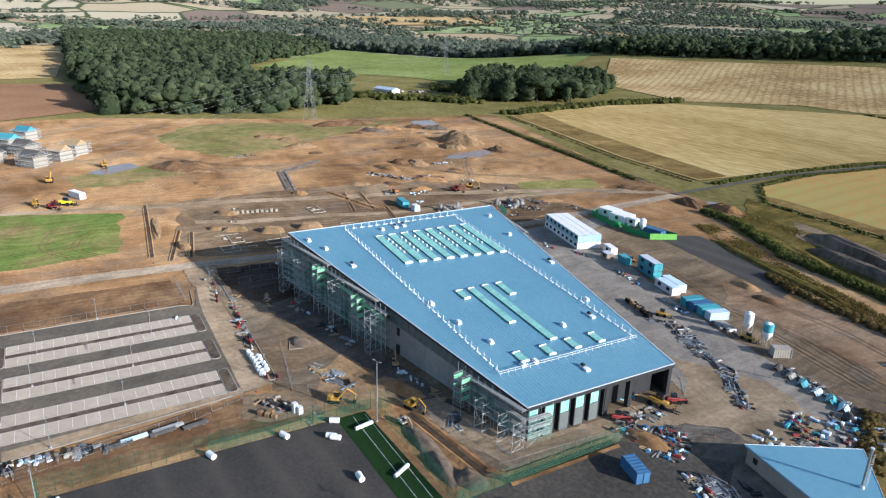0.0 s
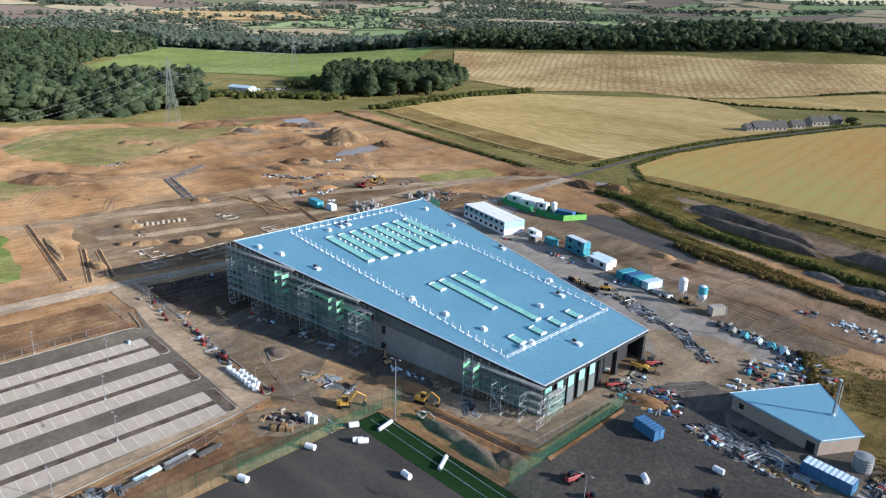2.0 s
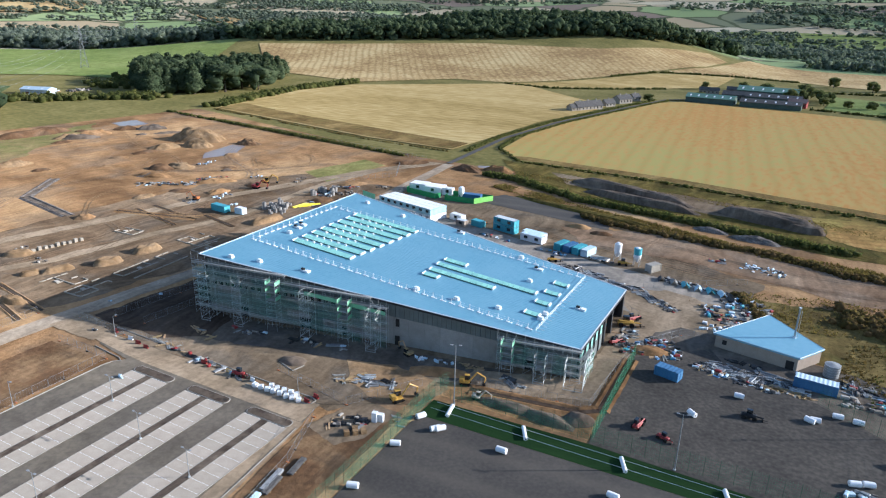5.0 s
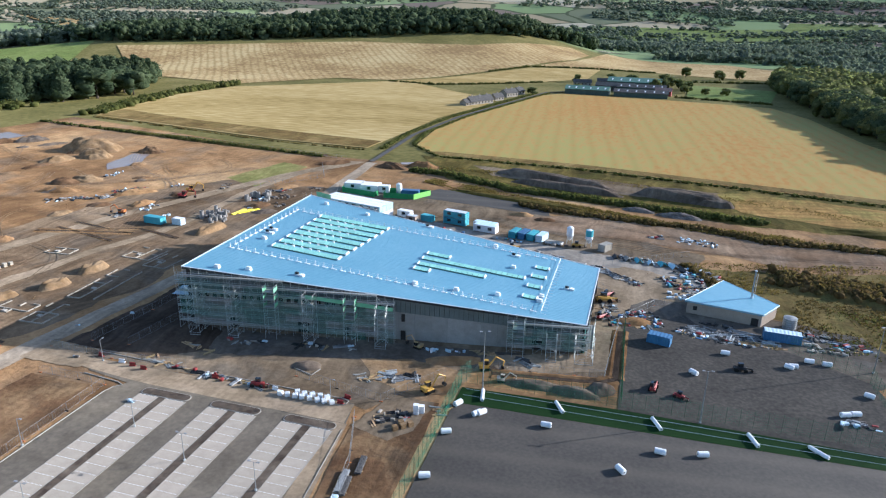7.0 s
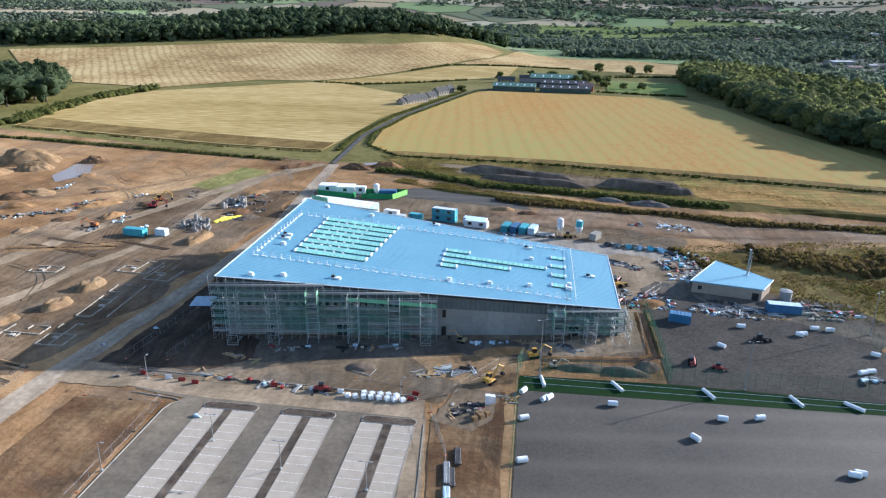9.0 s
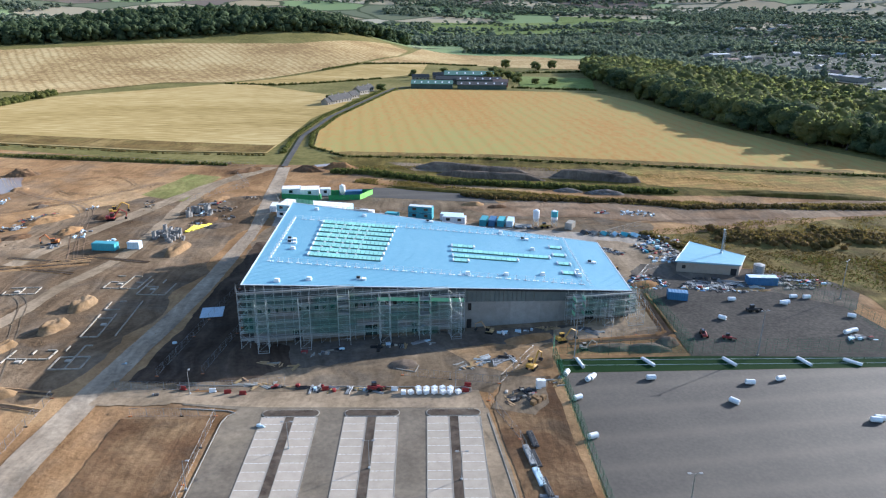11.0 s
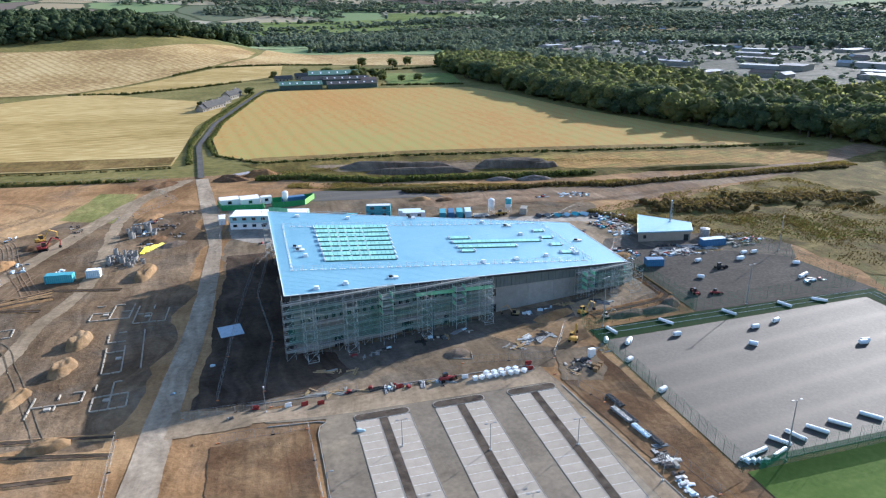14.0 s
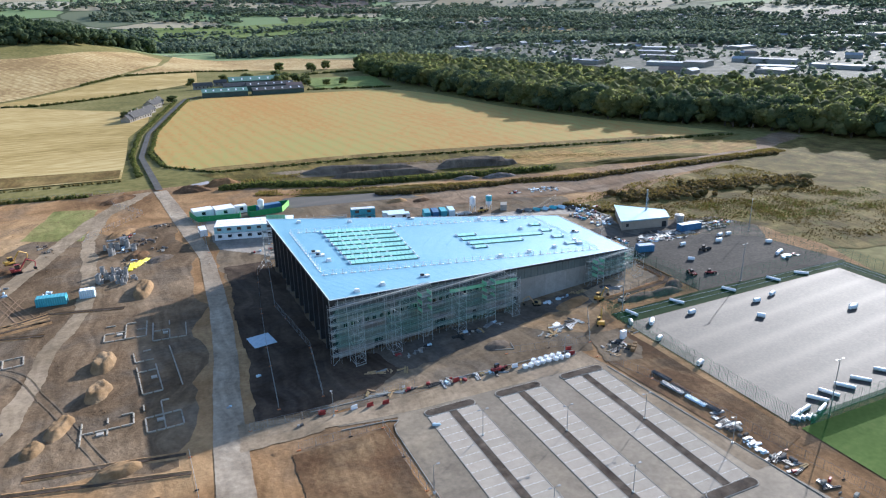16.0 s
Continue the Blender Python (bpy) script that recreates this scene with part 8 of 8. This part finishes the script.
tussocks("scrub", [(-178, 234), (-128, 214), (-104, 208), (-80, 199), (-40, 192), (20, 186), (110, 188)], 9, 0.8, "dry", "dry yellow-brown grass along the ditch", 30)
hedge("scrub", [(-192, 250), (-171, 247.5), (-135, 228), (-98, 222.5), (-62, 215), (-30, 210)], 3.6, 2.0, "hedge", "dense green scrub bank along the ditch", 5.0)
hedge("scrub", [(-128, 206), (-114, 200), (-76, 195.5), (-55, 194.5), (-32, 185), (-6, 186), (40, 184), (100, 182)], 3.4, 1.5, "bramble", "dark brown bramble bank beside the dirt road", 3.6)
tussocks("scrub", [(-180, 262), (-90, 262), (-20, 240), (40, 216)], 8, 0.5, "dry", "dry grass tussocks beside the spoil banks", 10)
hedge("scrub", [(-31, 146.5), (-16, 142), (-1, 139)], 12, 2.1, "bramble", "dark brown bramble scrub on a bank", 11)
hedge("scrub", [(9, 147), (34, 139), (56, 131)], 13, 1.9, "bramble", "dark brown bramble scrub on a bank", 10)
tussocks("scrub", [(-58, 140), (0, 156), (60, 160)], 26, 0.5, "dry", "dry tussocky grass beyond the boiler house", 40)
tussocks("scrub", [(-34, 120), (10, 112), (60, 116)], 30, 0.5, "bramble", "rough brown grass beyond the boiler house", 45)
tussocks("scrub", [(-28, 112), (20, 104), (70, 96)], 30, 0.45, "hedge", "green tussocky grass beyond the boiler house", 30)
tussocks("scrub", [(-10, 84), (40, 76), (90, 80)], 34, 0.5, "bramble", "rough brown grass beside the yard", 30)
hedge("scrub", [(-62, 150), (-56, 138), (-50, 130)], 3, 1.1, "bramble", "dark scrub behind the material racks", 4)
hedge("scrub", [(-640, 260), (-580, 330), (-560, 360)], 26, 4.5, "hedge", "bushes round the scrap yard", 1.6)
hedge("scrub", [(-660, 380), (-700, 460)], 40, 5, "hedge", "bushes between the wood and the pasture", 1.6)


# ---- farm, cottages, houses, town ----
def shed(x, y, rz, L, W, H, rise, wall, roof, name, label, category, group="", lights=0, chimney=0, z=None):
    t = thing(name, label, category, group, (x, y, (height(x, y) if z is None else z)), rz)
    bm = bmesh.new()
    prism(bm, [(-L / 2, -W / 2), (L / 2, -W / 2), (L / 2, W / 2), (-L / 2, W / 2)], -1.0, H)
    for s in (-1, 1):
        v = [bm.verts.new(p) for p in ((s * L / 2, -W / 2, H), (s * L / 2, W / 2, H), (s * L / 2, 0, H + rise - 0.05))]
        bm.faces.new(v if s > 0 else v[::-1])
    part("wall", bm, M[wall], t)
    for s in (-1, 1):
        bm = bmesh.new()
        o = 0.5
        pts = [(-L / 2 - o, s * (W / 2 + o), H - rise * o / (W / 2)), (L / 2 + o, s * (W / 2 + o), H - rise * o / (W / 2)), (L / 2 + o, 0, H + rise), (-L / 2 - o, 0, H + rise)]
        lo = [bm.verts.new(p) for p in pts]
        hi = [bm.verts.new((p[0], p[1], p[2] + 0.22)) for p in pts]
        bm.faces.new(hi)
        bm.faces.new(lo[::-1])
        for i in range(4):
            bm.faces.new((lo[i], lo[(i + 1) % 4], hi[(i + 1) % 4], hi[i]))
        part("roof", bm, M[roof], t)
    n = max(2, int(L / 4)) if z is None else 0
    for s in (-1, 1):
        for k in range(n if lights == 0 else 0):
            bm = bmesh.new()
            cx = -L / 2 + L * (k + 0.5) / n
            box(bm, cx - 0.6, s * W / 2 - 0.05, H * 0.35, cx + 0.6, s * W / 2 + 0.06, H * 0.75)
            part("window", bm, M["glass"], t)
        for k in range(lights):
            bm = bmesh.new()
            cx = -L / 2 + L * (k + 0.5) / lights
            zz = lambda f: H + rise * f + 0.24
            v = [bm.verts.new(p) for p in ((cx - 0.7, s * W / 2 * 0.75, zz(0.25)), (cx + 0.7, s * W / 2 * 0.75, zz(0.25)), (cx + 0.7, s * W / 2 * 0.35, zz(0.65)), (cx - 0.7, s * W / 2 * 0.35, zz(0.65)))]
            bm.faces.new(v)
            part("rooflight", bm, M["white"], t)
    for k in range(chimney):
        bm = bmesh.new()
        cx = -L / 2 + L * (k + 0.5) / chimney
        box(bm, cx - 0.5, -0.4, H + rise * 0.6, cx + 0.5, 0.4, H + rise + 1.3)
        part("chimney", bm, M["stone"], t)
    return t


shed(-222, 526, 62, 30, 8, 3.6, 4.0, "stone", "slate", "cottage_row", "row of low stone cottages with slate roofs and chimneys", "cottage", "cottages", 0, 3)
shed(-229, 512, 62, 12, 7, 3.0, 3.0, "stone", "slate", "cottage", "small stone cottage with a slate roof", "cottage", "cottages", 0, 1)
shed(-213, 560, 62, 12, 7, 3.2, 3.2, "stone", "slate", "cottage", "low stone cottage with a dark slate roof", "cottage", "cottages", 0, 1)
shed(-203, 618, 68, 11, 8, 3.6, 3.2, "stone", "slate", "cottage", "low stone cottage with a dark slate roof", "cottage", "cottages", 0, 1)
shed(-208, 592, 62, 17, 9, 4.2, 3.4, "stone", "slate", "cottage", "stone cottage with a steep slate roof", "cottage", "cottages", 0, 2)
for x, y, rz, L, W, H, r, wl, rf, lb in ((-137, 652, -4, 44, 18, 5, 3, "barn_roof", "barn_green", "long green sheeted farm shed"), (-84, 648, -2, 52, 16, 4.5, 2.6, "barn_roof", "slate", "long farm shed with a grey roof"), (-92, 738, -4, 58, 24, 7, 3.8, "barn_roof", "barn_green", "wide barn with a green sheeted roof"),
                                      (-112, 700, -4, 40, 14, 5, 3, "slate", "slate", "plain grey farm shed with slate roof"), (-62, 668, -6, 16, 12, 5, 3, "red", "tile_roof", "dull red hay barn with tiled roof"), (-84, 690, -3, 50, 16, 5.5, 2.8, "barn_roof", "slate", "middle farm shed with a grey roof"), (-150, 735, 4, 20, 8, 4, 3, "stone", "slate", "stone farmhouse with a slate roof"), (-128, 760, 4, 14, 8, 4, 3, "stone", "slate", "small stone farm building with slate roof")):
    shed(x, y, rz, L, W, H, r, wl, rf, "barn", lb, "barn", "farm buildings", 6 if L > 40 else 0)
shed(-655, 312, 20, 26, 12, 4, 2, "roof_trim", "pale_blue", "scrapyard_shed", "pale metal shed in a scrap yard", "shed", "", 2)


def house_frame(x, y, rz, blue):
    t = thing("unfinished_house", "half-built house in grey scaffold with %s roof" % (("a blue membrane" if x < -450 else "a dark slate") if blue else "a bare timber"), "house", "unfinished houses", (x, y, Z), rz)
    bm = bmesh.new()
    prism(bm, [(-5, -4), (5, -4), (5, 4), (-5, 4)], 0, 5.2)
    part("wall", bm, M["concrete"], t)
    bm = bmesh.new()
    v = [bm.verts.new(p) for p in ((-5.4, -4.4, 5.2), (5.4, -4.4, 5.2), (5.4, 4.4, 5.2), (-5.4, 4.4, 5.2), (-5.4, 0, 8.6), (5.4, 0, 8.6))]
    for f in ((0, 1, 5, 4), (2, 3, 4, 5), (1, 2, 5), (3, 0, 4), (0, 3, 2, 1)):
        bm.faces.new([v[k] for k in f])
    part("roof", bm, M[("cyan" if x < -450 else "slate") if blue else "timber"], t)
    for k, (a, b) in enumerate((((-6.3, -5.3), (6.3, -5.3)), ((6.3, -5.3), (6.3, 5.3)), ((6.3, 5.3), (-6.3, 5.3)), ((-6.3, 5.3), (-6.3, -5.3)))):
        for i in range(6):
            px, py = a[0] + (b[0] - a[0]) * i / 6, a[1] + (b[1] - a[1]) * i / 6
            bm = bmesh.new()
            bar(bm, (px, py, 0), (px, py, 7.2), 0.12, 4)
            part("standard", bm, M["steel"], t)
        for z in (2.3, 4.4, 6.5):
            bm = bmesh.new()
            bar(bm, (*a, z), (*b, z), 0.11, 4)
            part("ledger", bm, M["steel"], t)
        for z in (1.5, 3.6, 5.7):
            bm = bmesh.new()
            bar(bm, (*a, z), (*b, z), 0.6, 4)
            part("scaffold_deck", bm, M["board"], t)
    return t


for x, y, blue in ((-398, -8, 1), (-414, -28, 1), (-410, 4, 0), (-424, 12, 0), (-432, -12, 1), (-455, -20, 1), (-480, -12, 1)):
    house_frame(x, y, 40, blue)

# town among trees to the east
town_trees = []
grp = "town buildings"
for k in range(270):
    for _ in range(30):
        x, y = rs.uniform(330, 1900), rs.uniform(180, 2300)
        a = math.degrees(math.atan2(y, x + 150))
        if 14 < a < 68 and x > 320 + max(0, (700 - y) * -0.1):
            break
    big = rs.rand() < 0.42
    L, W = (rs.uniform(28, 70), rs.uniform(16, 34)) if big else (rs.uniform(14, 30), rs.uniform(9, 14))
    H = rs.uniform(4.5, 7.5) if big else rs.uniform(4, 6)
    shed(x, y, 20 + rs.choice([0, 90]) + rs.uniform(-8, 8), L, W, H, H * (0.16 if big else 0.5), "stone" if rs.rand() < 0.6 else "block", "town_roof" if big or rs.rand() < 0.5 else "tile_roof",
         "warehouse" if big else "town_house", "broad pale-roofed warehouse among trees" if big else "small pitched-roof town house", "warehouse" if big else "house", grp, 0, 0, height(x, y))
for k in range(5200):
    x, y = rs.uniform(300, 1900), rs.uniform(120, 2500)
    if noise.noise((x * 0.006, y * 0.006, 7.0)) < -0.3:
        continue
    town_trees.append((x, y))
tree_mass("town_trees", town_trees, FAR, 6, 12, "leaf_far_haze", "trees between the town's buildings, haze put in their leaf colour", 1.35)
